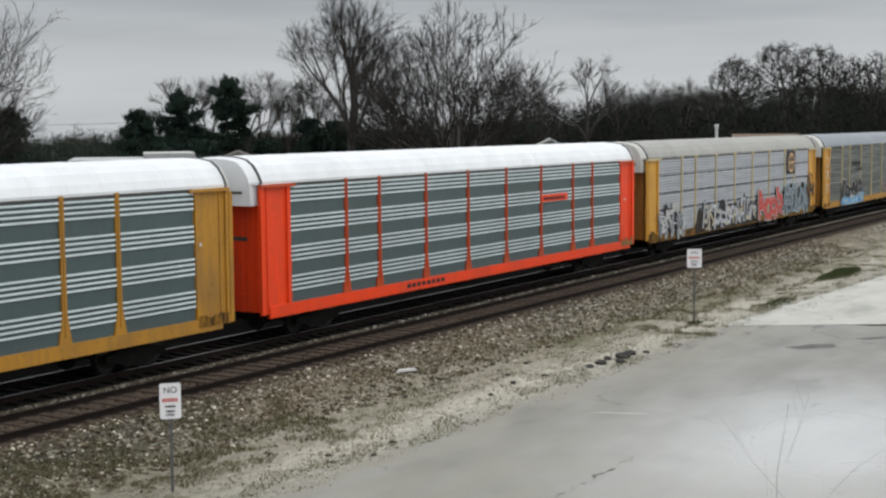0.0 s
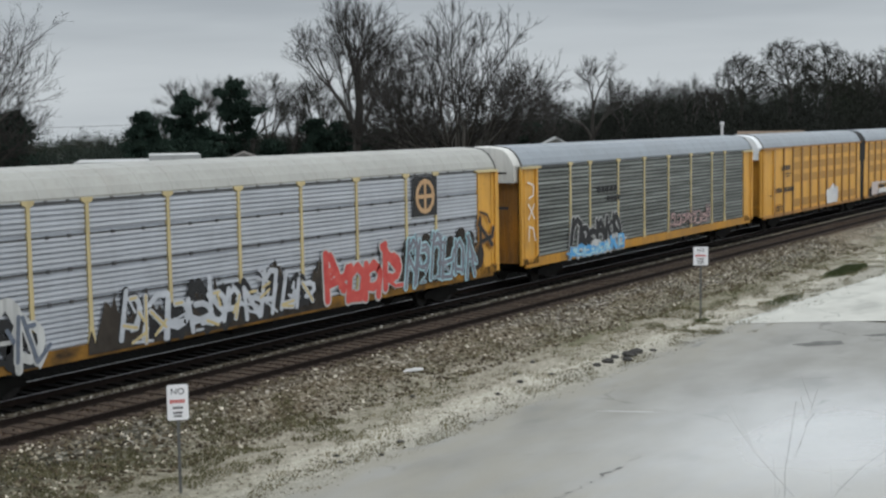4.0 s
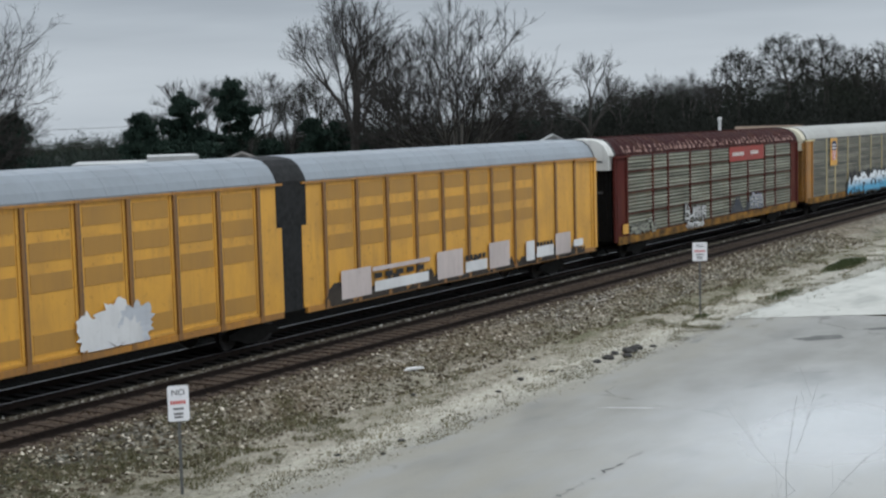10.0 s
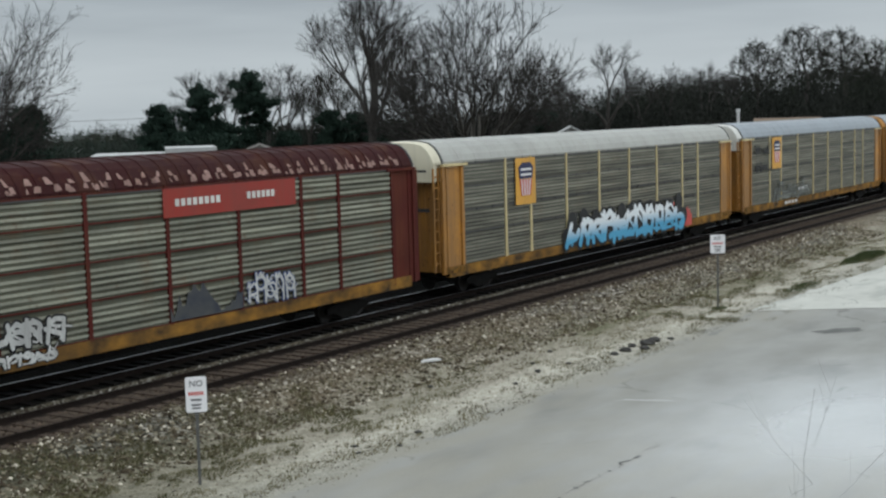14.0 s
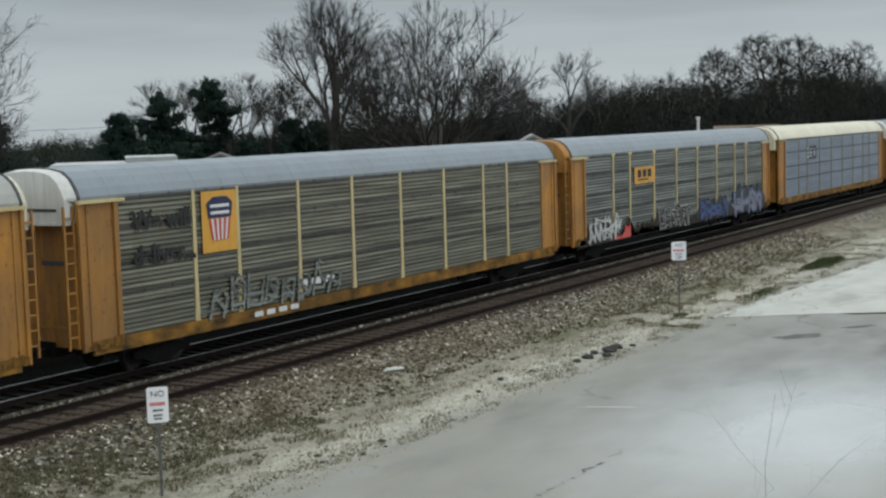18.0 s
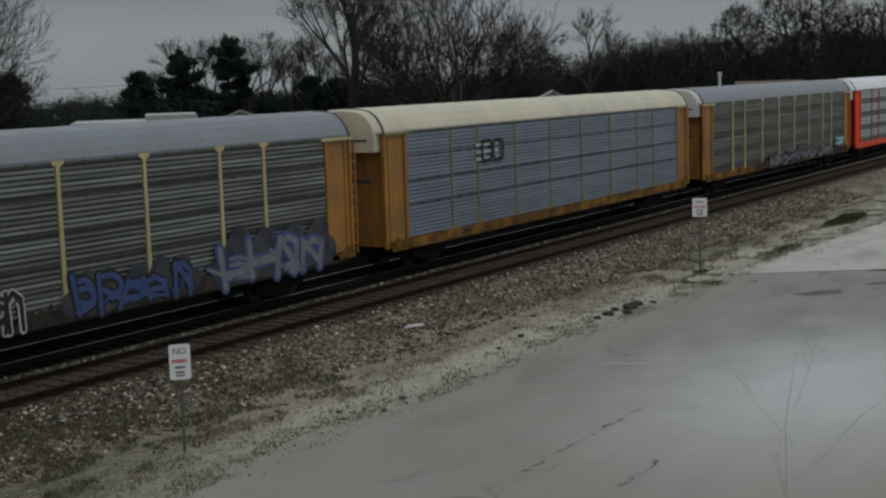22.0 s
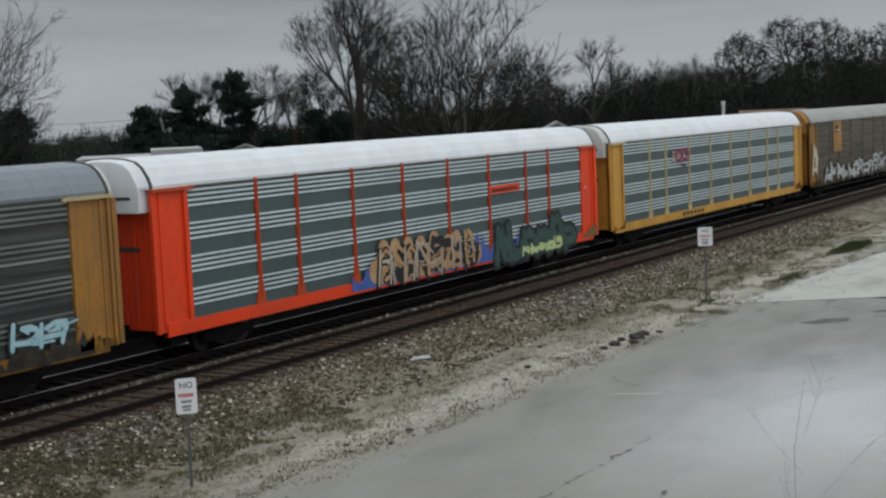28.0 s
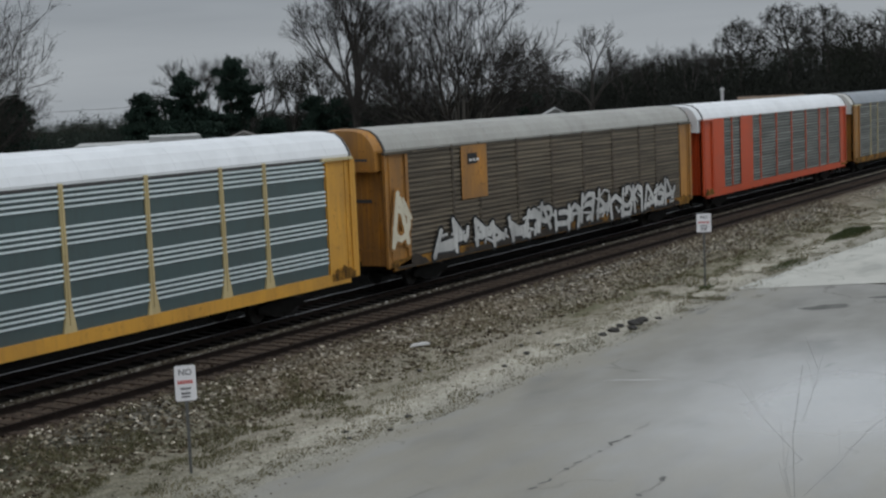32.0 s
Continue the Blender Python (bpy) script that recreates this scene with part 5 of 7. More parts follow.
def build_train():
    c = rack_car(-29.2, -1.5, "covered car carrier, ochre frame, ribbed blue-grey side sheets", "grouped", GROUPED, "flared", "yellow", "yellow", "yellow", "roof_white")
    TRAIN.append(c)
    bars(c, 26.4, 3.3, 0.12, 0.1, 1, "white")
    c = rack_car(0, 27.6, "covered car carrier with orange-red frame and ribbed blue-grey sides", "grouped", GROUPED, "flared", "orange_post", "orange", "orange", "roof_white", cap="roof_white")
    TRAIN.append(c)
    board(c, "name_board", 18.2, 20.6, 3.45, 3.75, "orange", "orange name board")
    bars(c, 18.4, 3.52, 2.0, 0.12, 9, "ink", proud=0.105)
    bars(c, 8.0, 0.95, 2.6, 0.14, 8, "ink", proud=0.08)
    bars(c, 26.5, 3.1, 0.12, 0.1, 1, "white")
    c = rack_car(29.3, 56.9, "silver-grey car carrier with cream posts and graffiti along the foot", "jointed", SILVER, "tee", "cream_post", "gold", "sill_dirty", "roof_dull", cap="cap_white", door="amber")
    TRAIN.append(c)
    board(c, "emblem_board", 21.6, 23.2, 3.45, 4.85, "ink", "black emblem board with a tan ring")
    sh = Shape()
    ribbon(sh, [(22.4 + 0.55 * math.cos(k * 0.524), 4.15 + 0.55 * math.sin(k * 0.524)) for k in range(13)], 0.16, -HALF - 0.098)
    ribbon(sh, [(22.4, 3.7), (22.4, 4.6)], 0.14, -HALF - 0.099)
    ribbon(sh, [(21.95, 4.15), (22.85, 4.15)], 0.14, -HALF - 0.0995)
    part("emblem", sh, "tan", c, "tan ring and cross emblem")
    stain(c, 6.2, 16.4, 0.9, 2.7, 2)
    stain(c, 7.6, 16.2, 0.9, 2.3, 33, proud=0.0932)
    graffiti(c, 1.5, 4.7, 0.95, 2.5, 4, "spray_white", "ink", 21, top="sheet_cnblue", thick=0.36, rim=1.4)
    graffiti(c, 7.4, 15.8, 1.0, 2.3, 10, "rib_silver", "ink", 22, top="cream_post", thick=0.24, rim=1.5)
    graffiti(c, 16.4, 20.9, 1.0, 2.6, 4, "red", "spray_white", 23, thick=0.3, rim=1.5)
    graffiti(c, 21.0, 26.0, 1.0, 2.7, 6, "grey_spray", "teal", 24, cloud="soot")
    graffiti(c, 26.25, 27.4, 1.4, 3.8, 1, "ink", "amber", 25, thick=0.16)
    c = rack_car(58.9, 86.4, "sooty grey corrugated car carrier with cream posts and yellow sill", "fine", FINE_DARK, "tee", "cream_post", "gold", "yellow", "roof_grey", cap="cap_white", door="amber")
    TRAIN.append(c)
    sh = Shape()
    ribbon(sh, [(0.5, 4.3), (1.0, 4.15), (0.95, 3.75), (0.6, 3.65)], 0.07, -HALF - 0.09)
    ribbon(sh, [(0.55, 3.4), (1.05, 2.8)], 0.07, -HALF - 0.09)
    ribbon(sh, [(1.05, 3.4), (0.55, 2.8)], 0.07, -HALF - 0.0906)
    ribbon(sh, [(0.55, 1.9), (0.6, 2.5), (0.95, 2.4), (1.1, 1.9)], 0.07, -HALF - 0.09)
    part("graffiti", sh, "white", c, "thin white tag on the end panel")
    bars(c, 7.0, 3.55, 2.2, 0.28, 5, "ink")
    bars(c, 8.0, 3.15, 1.5, 0.2, 4, "ink")
    graffiti(c, 4.2, 9.6, 0.95, 2.5, 6, "ink", "spray_white", 35, thick=0.36, rim=1.45)
    graffiti(c, 4.1, 9.7, 0.9, 1.5, 8, "blue", "spray_white", 36, top="teal", thick=0.34, lift=0.045, rim=1.35)
    graffiti(c, 15.3, 20.8, 1.3, 2.2, 8, "purple", "sheet_dark", 32, thick=0.12)
    two_unit_rack(88.3, 109.5, False)
    two_unit_rack(110.5, 131.7, True)
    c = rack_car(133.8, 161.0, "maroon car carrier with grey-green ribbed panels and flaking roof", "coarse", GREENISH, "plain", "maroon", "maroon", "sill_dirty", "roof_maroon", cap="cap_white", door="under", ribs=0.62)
    TRAIN.append(c)
    board(c, "name_board", 14.9, 20.6, 4.1, 4.9, "rail_red", "red name board with white lettering")
    bars(c, 15.35, 4.4, 1.9, 0.2, 8, "cap_white", proud=0.105)
    bars(c, 18.35, 4.42, 1.3, 0.2, 6, "cap_white", proud=0.105)
    sh = Shape()
    rng = random.Random(8)
    for i in range(41):
        for n_f in range(3):
            x = 1.15 + i * 0.62 + rng.uniform(-0.2, 0.2)
            f = rng.uniform(0.0, 0.35)
            g = min(1.0, f + rng.uniform(0.35, 0.9))
            w = rng.uniform(0.06, 0.24)
            lean = rng.uniform(-0.06, 0.06)
            sh.face_set([(x, -1.596 + 0.1 * f, 5.02 + 0.22 * f), (x + w, -1.596 + 0.1 * f, 5.02 + 0.22 * f), (x + w * rng.uniform(0.5, 1.0) + lean, -1.596 + 0.1 * g, 5.02 + 0.22 * g), (x + 0.02 + lean, -1.596 + 0.1 * g, 5.02 + 0.22 * g)], [(0, 1, 2, 3)])
    for i in range(41):
        x = 1.15 + i * 0.62 + rng.uniform(-0.12, 0.12)
        w, lean = rng.uniform(0.08, 0.26), rng.uniform(-0.05, 0.1)
        g = rng.uniform(0.3, 0.95)
        sh.face_set([(x, -1.492, 5.245), (x + w, -1.492, 5.245), (x + w * 0.7 + lean, -1.492 + 0.19 * g, 5.245 + 0.26 * g), (x + 0.03 + lean, -1.492 + 0.19 * g, 5.245 + 0.26 * g)], [(0, 1, 2, 3)])
    tagged(part("flaked_paint", sh, "flake", c, "pale flaked paint along the roof edge"), kind="stuff")
    board(c, "patch_panel", 0.75, 1.35, 1.3, 1.75, "gold", "yellow patch")
    graffiti(c, 1.6, 4.6, 1.2, 1.8, 6, "rib_green", "navy_soot", 51)
    graffiti(c, 8.3, 11.2, 1.35, 2.2, 5, "spray_white", "ink", 52, thick=0.26)
    graffiti(c, 8.6, 11.0, 0.95, 1.3, 6, "spray_white", "ink", 54, thick=0.26)
    graffiti(c, 18.2, 20.4, 1.3, 2.15, 5, "spray_white", "navy", 53)
    stain(c, 15.0, 18.0, 1.25, 2.2, 9, "navy_soot")
    c = rack_car(162.8, 191.3, "smoky olive-brown car carrier with large blue and white graffiti", "jointed", OLIVE, "short", "cream_post", "amber", "sill_dirty", "roof_dull", cap="roof_cream", ladders=True)
    TRAIN.append(c)
    shield(c, 5.4, 3.35, 0.9)
    graffiti(c, 9.5, 22.0, 0.95, 2.3, 11, "blue_fade", "ink", 61, cloud="ink", thick=0.3)
    stain(c, 19.8, 23.0, 0.9, 2.2, 5, "red")
    c = rack_car(193.1, 221.0, "dusty olive-grey car carrier with painted slogan and striped shield", "jointed", OLIVE, "short", "cream_post", "amber", "sill_dirty", "roof_grey", cap="cap_white", ladders=True)
    TRAIN.append(c)
    words(c, "We will", 1.9, 4.0, 0.75, "ink")
    words(c, "deliver...", 1.9, 3.05, 0.75, "ink")
    shield(c, 4.9, 3.35, 0.88)
    graffiti(c, 5.0, 11.6, 1.2, 2.2, 8, "rib_dull", "sheet_olive", 71, thick=0.14, rim=1.5)
    bars(c, 9.2, 1.6, 2.2, 0.2, 3, "white")
    bars(c, 7.0, 0.93, 2.4, 0.16, 4, "white", proud=0.08)
    c = rack_car(222.6, 250.9, "dark grey corrugated car carrier with ochre emblem board and graffiti", "jointed", FINE_DARK, "tee", "cream_post", "amber", "under", "roof_grey", cap="amber", ladders=True)
    TRAIN.append(c)
    board(c, "emblem_board", 7.0, 9.6, 3.4, 4.2, "gold", "ochre emblem board with dark bars")
    bars(c, 7.35, 3.7, 1.9, 0.38, 3, "ink", proud=0.105)
    bars(c, 7.35, 3.55, 1.9, 0.07, 1, "ink", proud=0.105)
    stain(c, 0.6, 27.4, 0.88, 1.75, 44)
    graffiti(c, 1.6, 5.2, 1.0, 2.15, 6, "spray_white", "ink", 81, thick=0.3, rim=1.5)
    stain(c, 4.4, 6.4, 0.9, 1.5, 47, "red", proud=0.0938)
    graffiti(c, 10.2, 14.4, 0.95, 2.0, 6, "ink", "spray_white", 82)
    graffiti(c, 15.8, 20.4, 0.95, 2.0, 5, "navy", "ink", 83, cloud="navy_soot")
    graffiti(c, 21.6, 26.8, 0.9, 2.3, 4, "grey_spray", "navy", 84, cloud="navy_soot")
    stain(c, 5.2, 10.4, 0.9, 1.9, 4)
    c = rack_car(252.8, 280.4, "pale blue-grey car carrier with cream roof and ochre ends", "jointed", BLUISH, "gusset", "olive_post", "amber", "sill_dirty", "roof_cream", cap="roof_cream")
    TRAIN.append(c)
    emblem_c(c, 6.6, 3.55, "ink", "rib_silver")
    c = rack_car(282.6, 310.5, "grey ribbed car carrier with cream-yellow posts and faint graffiti", "grouped", GROUPED_DULL, "tee", "cream_post", "amber", "sill_dirty", "roof_grey", cap="cap_white")
    TRAIN.append(c)
    stain(c, 8.0, 27.0, 0.88, 1.7, 45)
    graffiti(c, 10.6, 23.6, 0.95, 1.7, 16, "grey_spray", "ink", 101)
    graffiti(c, 24.4, 26.0, 1.3, 2.1, 2, "teal", "sheet_dark", 102)
    c = rack_car(312.0, 339.6, "orange-red framed car carrier with tan and green graffiti", "grouped", GROUPED, "flared", "orange_post", "orange", "orange", "roof_white", cap="roof_white")
    TRAIN.append(c)
    board(c, "name_board", 18.2, 20.6, 3.45, 3.75, "orange", "orange name board")
    bars(c, 18.4, 3.52, 2.0, 0.12, 9, "ink", proud=0.105)
    stain(c, 9.0, 20.6, 0.9, 2.1, 6, "royal_blue")
    graffiti(c, 10.4, 17.0, 0.9, 2.25, 8, "tan", "ink", 111, cloud="tan", top="spray_white")
    graffiti(c, 18.6, 25.2, 0.8, 2.2, 6, "green", "ink", 112, thick=0.34)
    graffiti(c, 20.6, 24.0, 0.85, 1.35, 5, "lime", "green", 113, thick=0.3, lift=0.03)
    bars(c, 26.5, 3.1, 0.12, 0.1, 1, "white")
    c = rack_car(341.2, 369.2, "bright yellow framed car carrier with ribbed sides and white roof", "grouped", GROUPED, "flared", "cream_post", "gold", "gold", "roof_white", cap="cap_white")
    TRAIN.append(c)
    emblem_c(c, 7.6, 3.75, "crimson", "purple", 0.5)
    bars(c, 8.3, 3.45, 1.0, 0.12, 1, "sheet_dark")
    bars(c, 8.4, 0.93, 3.0, 0.16, 6, "ink", proud=0.08)
    c = rack_car(371.1, 398.8, "grimy brown car carrier with long white graffiti along the foot", "fine", FINE_BROWN, "short", "sheet_brown", "amber", "sill_dirty", "roof_dull", cap="amber")
    TRAIN.append(c)
    board(c, "emblem_board", 5.0, 6.9, 2.9, 4.9, "amber", "ochre emblem board")
    bars(c, 5.45, 4.2, 1.0, 0.4, 1, "ink", proud=0.105)
    bars(c, 5.55, 4.3, 0.8, 0.09, 3, "white", proud=0.112)
    graffiti(c, 3.0, 25.6, 1.0, 2.2, 17, "spray_white", "ink", 131, thick=0.22)
    graffiti(c, 0.3, 1.2, 1.6, 4.4, 1, "roof_cream", "amber", 133, thick=0.3)
    stain(c, 0.6, 26.0, 0.85, 1.3, 14)
    c = rack_car(400.6, 427.3, "covered car carrier, red-orange frame with dark grey panels", "fine", FINE_DARK, "plain", "orange_post", "orange_post", "orange_post", "roof_white", cap="roof_white")
    TRAIN.append(c)
    board(c, "side_sheet", 1.4, 3.0, 1.2, 4.95, "orange_post")
    board(c, "side_sheet", 5.6, 7.6, 1.2, 4.95, "orange_post")
    c = rack_car(429.4, 457.0, "covered car carrier, sooty grey sides and yellow ends", "fine", FINE_DARK, "short", "cream_post", "amber", "sill_dirty", "roof_grey")
    TRAIN.append(c)


def shield(root, x, z, s=1.0):
    """An orange board with a shield of a dark head over upright red and white stripes."""
    b = board(root, "emblem_board", x - 0.15, x + 1.6 * s, z - 0.25, z + 1.75 * s, "gold", "orange board with a striped shield")
    y = -HALF - 0.1
    sh = Shape()
    sh.slab([(x + 0.12, z + 0.85 * s), (x + 1.3 * s, z + 0.85 * s), (x + 1.38 * s, z + 1.35 * s), (x + 1.1 * s, z + 1.55 * s), (x + 0.4 * s, z + 1.55 * s), (x + 0.05, z + 1.35 * s)], y - 0.008, y)
    part("shield_head", sh, "shield_blue", b)
    part("shield_bars", Shape().box(x + 0.25 * s, x + 1.2 * s, y - 0.014, y - 0.009, z + 1.2 * s, z + 1.3 * s).box(x + 0.25 * s, x + 1.2 * s, y - 0.014, y - 0.009, z + 0.97 * s, z + 1.07 * s), "white", b)
    for i in range(9):
        xa = x + 0.14 + i * 0.128 * s
        part("stripe", Shape().slab([(xa, z + 0.82 * s), (xa + 0.1 * s, z + 0.82 * s), (xa + 0.08 * s + (4 - i) * 0.03, z + 0.1), (xa + (4 - i) * 0.03, z + 0.1)], y - 0.008, y), "red" if i % 2 == 0 else "white", b)


def emblem_c(root, x, z, mat, back, h=0.75):
    """Two plain rounded blocks of colour over short pale bars."""
    for k in range(3):
        bars(root, x - 0.45, z + h * (0.05 + 0.36 * k), 2.5, 0.1, 1, back, "pale bar behind the emblem", 0.094, "emblem_bar")
    for n_b, (x0, x1) in enumerate(((x, x + 0.72), (x + 0.86, x + 1.62))):
        sh = Shape()
        c = 0.14
        ring = [(x0 + c, z), (x1 - c, z), (x1, z + c), (x1, z + h - c), (x1 - c, z + h), (x0 + c, z + h), (x0, z + h - c), (x0, z + c), (x0 + c, z)]
        ribbon(sh, ring, 0.16, -HALF - 0.105 - 0.002 * n_b)
        part("emblem_block", sh, mat, root, "hollow rounded block of the emblem")


def two_unit_rack(u0, u1, second):
    """One half of an articulated car: flat yellow sides with screens in every bay and thin dark posts."""
    length = u1 - u0
    root = thing("articulated_autorack", "yellow articulated car carrier unit with " + ("pale panels along the foot" if second else "white spray paint at the foot"), "freight car", pose(u0, 0, 0), "cars of the train")
    TRAIN.append(root)
    lead = 0.25 if second else 0.06
    sh = loft_roof(length, 1.15, lead, 0.06 if second else 0.25)
    part("roof", sh, "roof_grey", root, "grey roof sheet")
    outer, inner = (pose(length, 0, 0, 0, 0, 180), pose(0, 0, 0)) if second else (pose(0, 0, 0), pose(length, 0, 0, 0, 0, 180))
    part("end_cap", cached(("cap", "roof_white"), lambda: cap_shape().mesh("end_cap", ["roof_white", "joint"])), None, root, "white hood over the end doors", outer)
    end_doors(root, outer, "gold")
    part("coupler", cached("coupler", lambda: coupler_shape().mesh("coupler", ["under"])), None, root, "", outer)
    part("corner_post", cached(("corner", "gold"), lambda: Shape().box(0.1, 0.26, -0.06, 0.04, 0.95, 4.82).box(0.0, 0.1, 0.0, 0.03, 1.5, 1.6).box(0.0, 0.1, 0.0, 0.03, 4.2, 4.3).mesh("corner_post", ["gold"])), None, root, "", pose(length if second else -0.36, -HALF + 0.06, 0))
    part("bellows", Shape().prism([(y * 1.0, z) for y, z in ROOF] + [(1.5, 0.95), (-1.5, 0.95)], -0.52, 0.25), "black", root, "black bellows between the two units", inner)
    bays, end_w, inner_w = 10, 2.05, 1.15
    w = (length - end_w - inner_w) / bays
    sheet = cached(("flat", round(w, 2)), lambda: Shape().box(0, w, 0, 0.04, 0, EAVE - 1.0).mesh("side_panel", ["gold"]))
    rib = cached("thin_post", lambda: Shape().box(-0.05, 0.05, -0.07, 0, -0.12, EAVE - 1.0).slab([(-0.11, -0.18), (0.11, -0.18), (0.05, 0.12), (-0.05, 0.12)], -0.085, 0.0).mesh("post", ["rust_post"]))
    # Dark sliver along each post paints the shadow beside it.
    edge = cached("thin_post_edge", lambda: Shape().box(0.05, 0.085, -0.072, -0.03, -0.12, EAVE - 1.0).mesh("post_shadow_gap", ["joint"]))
    screen = cached(("screen", round(w, 2)), lambda: Shape().box(0.22, w - 0.22, -0.014, 0.0, 0, 0.48).mesh("screen", ["patch"]))
    frame_m = cached(("bayframe", round(w, 2)), lambda: Shape().box(0.12, 0.17, -0.03, 0, 0.05, 3.9).box(w - 0.17, w - 0.12, -0.03, 0, 0.05, 3.9).box(0.12, w - 0.12, -0.03, 0, 0.05, 0.11).mesh("bay_frame", ["gold"]))
    plate = cached("inner_plate", lambda: Shape().box(0, inner_w, 0, 0.04, 0, EAVE - 1.0).mesh("side_panel", ["gold"]))
    corner = cached("gold_end", lambda: end_side_shape(end_w).mesh("end_panel", ["gold"]))
    corner_m = cached("gold_end_mirrored", lambda: mirrored(corner, end_w))
    for mt, near in ((pose(0, 0, 0), True), (pose(length, 0, 0, 0, 0, 180), False)):
        lead_end = near != second
        first = end_w if lead_end else inner_w
        part("end_panel", corner if lead_end else corner_m, None, root, "", mt @ pose(0 if lead_end else length - end_w, -HALF, 0.95))
        part("side_panel", plate, None, root, "", mt @ pose(length - inner_w if lead_end else 0, -HALF, 1.0))
        part("head_rail", cached("gold_head", lambda: Shape().box(0, end_w + 0.1, -0.13, 0.02, EAVE - 0.14, EAVE - 0.05).mesh("head_rail", ["amber"])), None, root, "", mt @ pose(-0.05 if lead_end else length - end_w - 0.05, -HALF, 0))
        for i in range(bays + 1):
            x = first + i * w
            part("post", rib, None, root, "", mt @ pose(x, -HALF, 1.0))
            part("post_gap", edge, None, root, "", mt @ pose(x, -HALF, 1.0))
            if i == bays:
                break
            p = part("side_panel", sheet, None, root, "", mt @ pose(x, -HALF, 1.0))
            k = i if second else i - 2
            if 0 <= k < 8 and near:
                part("bay_frame", frame_m, None, p, "", pose(0, 0, 0))
                for z in ((3.3, 2.5, 1.7) if second else (3.3, 2.52, 1.74, 0.22)):
                    part("screen", screen, None, p, "", pose(0, 0, z))
    part("sill", Shape().box(0.1, length - 0.1, -HALF - 0.06, -HALF + 0.05, 0.82, 1.0).box(0.1, length - 0.1, HALF - 0.05, HALF + 0.06, 0.82, 1.0), "amber", root)
    part("head_rail", Shape().box(0.0, length, -HALF - 0.08, -HALF, 4.9, 4.97), "amber", root)
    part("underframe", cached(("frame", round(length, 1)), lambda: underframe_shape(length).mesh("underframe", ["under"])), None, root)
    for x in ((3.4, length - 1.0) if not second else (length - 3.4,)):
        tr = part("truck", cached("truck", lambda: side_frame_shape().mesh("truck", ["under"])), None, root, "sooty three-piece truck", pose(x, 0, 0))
        for dx in (-0.86, 0.86):
            part("wheelset", cached("wheels", lambda: wheelset_shape().mesh("wheelset", ["steel"])), None, tr, "", pose(dx, 0, 0.46))
    if not second:
        sh = Shape()
        for k in range(6):
            sh.box(3.35 + k * 0.12, 3.42 + k * 0.12, -HALF - 0.085, -HALF - 0.08, 3.55, 3.85)
        part("emblem", sh, "ink", root, "dark striped emblem")
        bars(root, 4.1, 3.58, 0.95, 0.28, 2, "ink", proud=0.085)
        bars(root, 4.15, 3.3, 0.95, 0.08, 5, "ink", proud=0.085)
        bars(root, 4.15, 3.15, 0.75, 0.08, 4, "ink", proud=0.085)
        bars(root, 2.35, 2.25, 1.15, 0.28, 4, "ink", proud=0.085)
        bars(root, 3.85, 2.25, 2.0, 0.28, 6, "ink", proud=0.085)
        bars(root, 1.2, 2.1, 0.35, 0.08, 1, "ink", proud=0.085)
        for n_s, (xa, za, ra) in enumerate(((13.2, 1.45, 0.55), (14.0, 1.7, 0.6), (14.8, 1.5, 0.62), (13.6, 1.25, 0.5), (14.5, 1.2, 0.5))):
            splash(root, xa, za, ra, 40 + n_s, "white" if n_s != 2 else "rib_silver", 0.0012 * n_s)
        graffiti(root, 2.3, 3.6, 1.1, 1.6, 3, "ink", "gold", 42, thick=0.12)
    else:
        for x0, x1, z0, z1, mt in ((1.9, 3.6, 1.0, 1.95, "pink_white"), (7.8, 9.6, 1.0, 2.0, "pink_white"), (11.6, 13.2, 1.0, 2.0, "pink_white"), (17.2, 18.6, 1.0, 1.9, "pink_white"), (14.6, 15.3, 1.0, 1.8, "white"),
                                   (3.8, 7.2, 1.05, 1.4, "white"), (9.8, 11.4, 1.05, 1.45, "white"), (15.5, 17.0, 1.05, 1.5, "white"), (3.7, 7.3, 1.75, 1.9, "pink_white"), (18.9, 19.8, 1.2, 1.5, "white")):
            board(root, "pale_panel", x0, x1, z0, z1, mt, "pale panel over graffiti")
        for x0, x1 in ((3.8, 7.1), (9.8, 11.4), (15.5, 17.0)):
            bars(root, x0, 1.5, x1 - x0, 0.18, 5, "ink", proud=0.09)
        stain(root, 1.0, 20.0, 0.85, 1.6, 17, proud=0.075)
    return root


build_train()


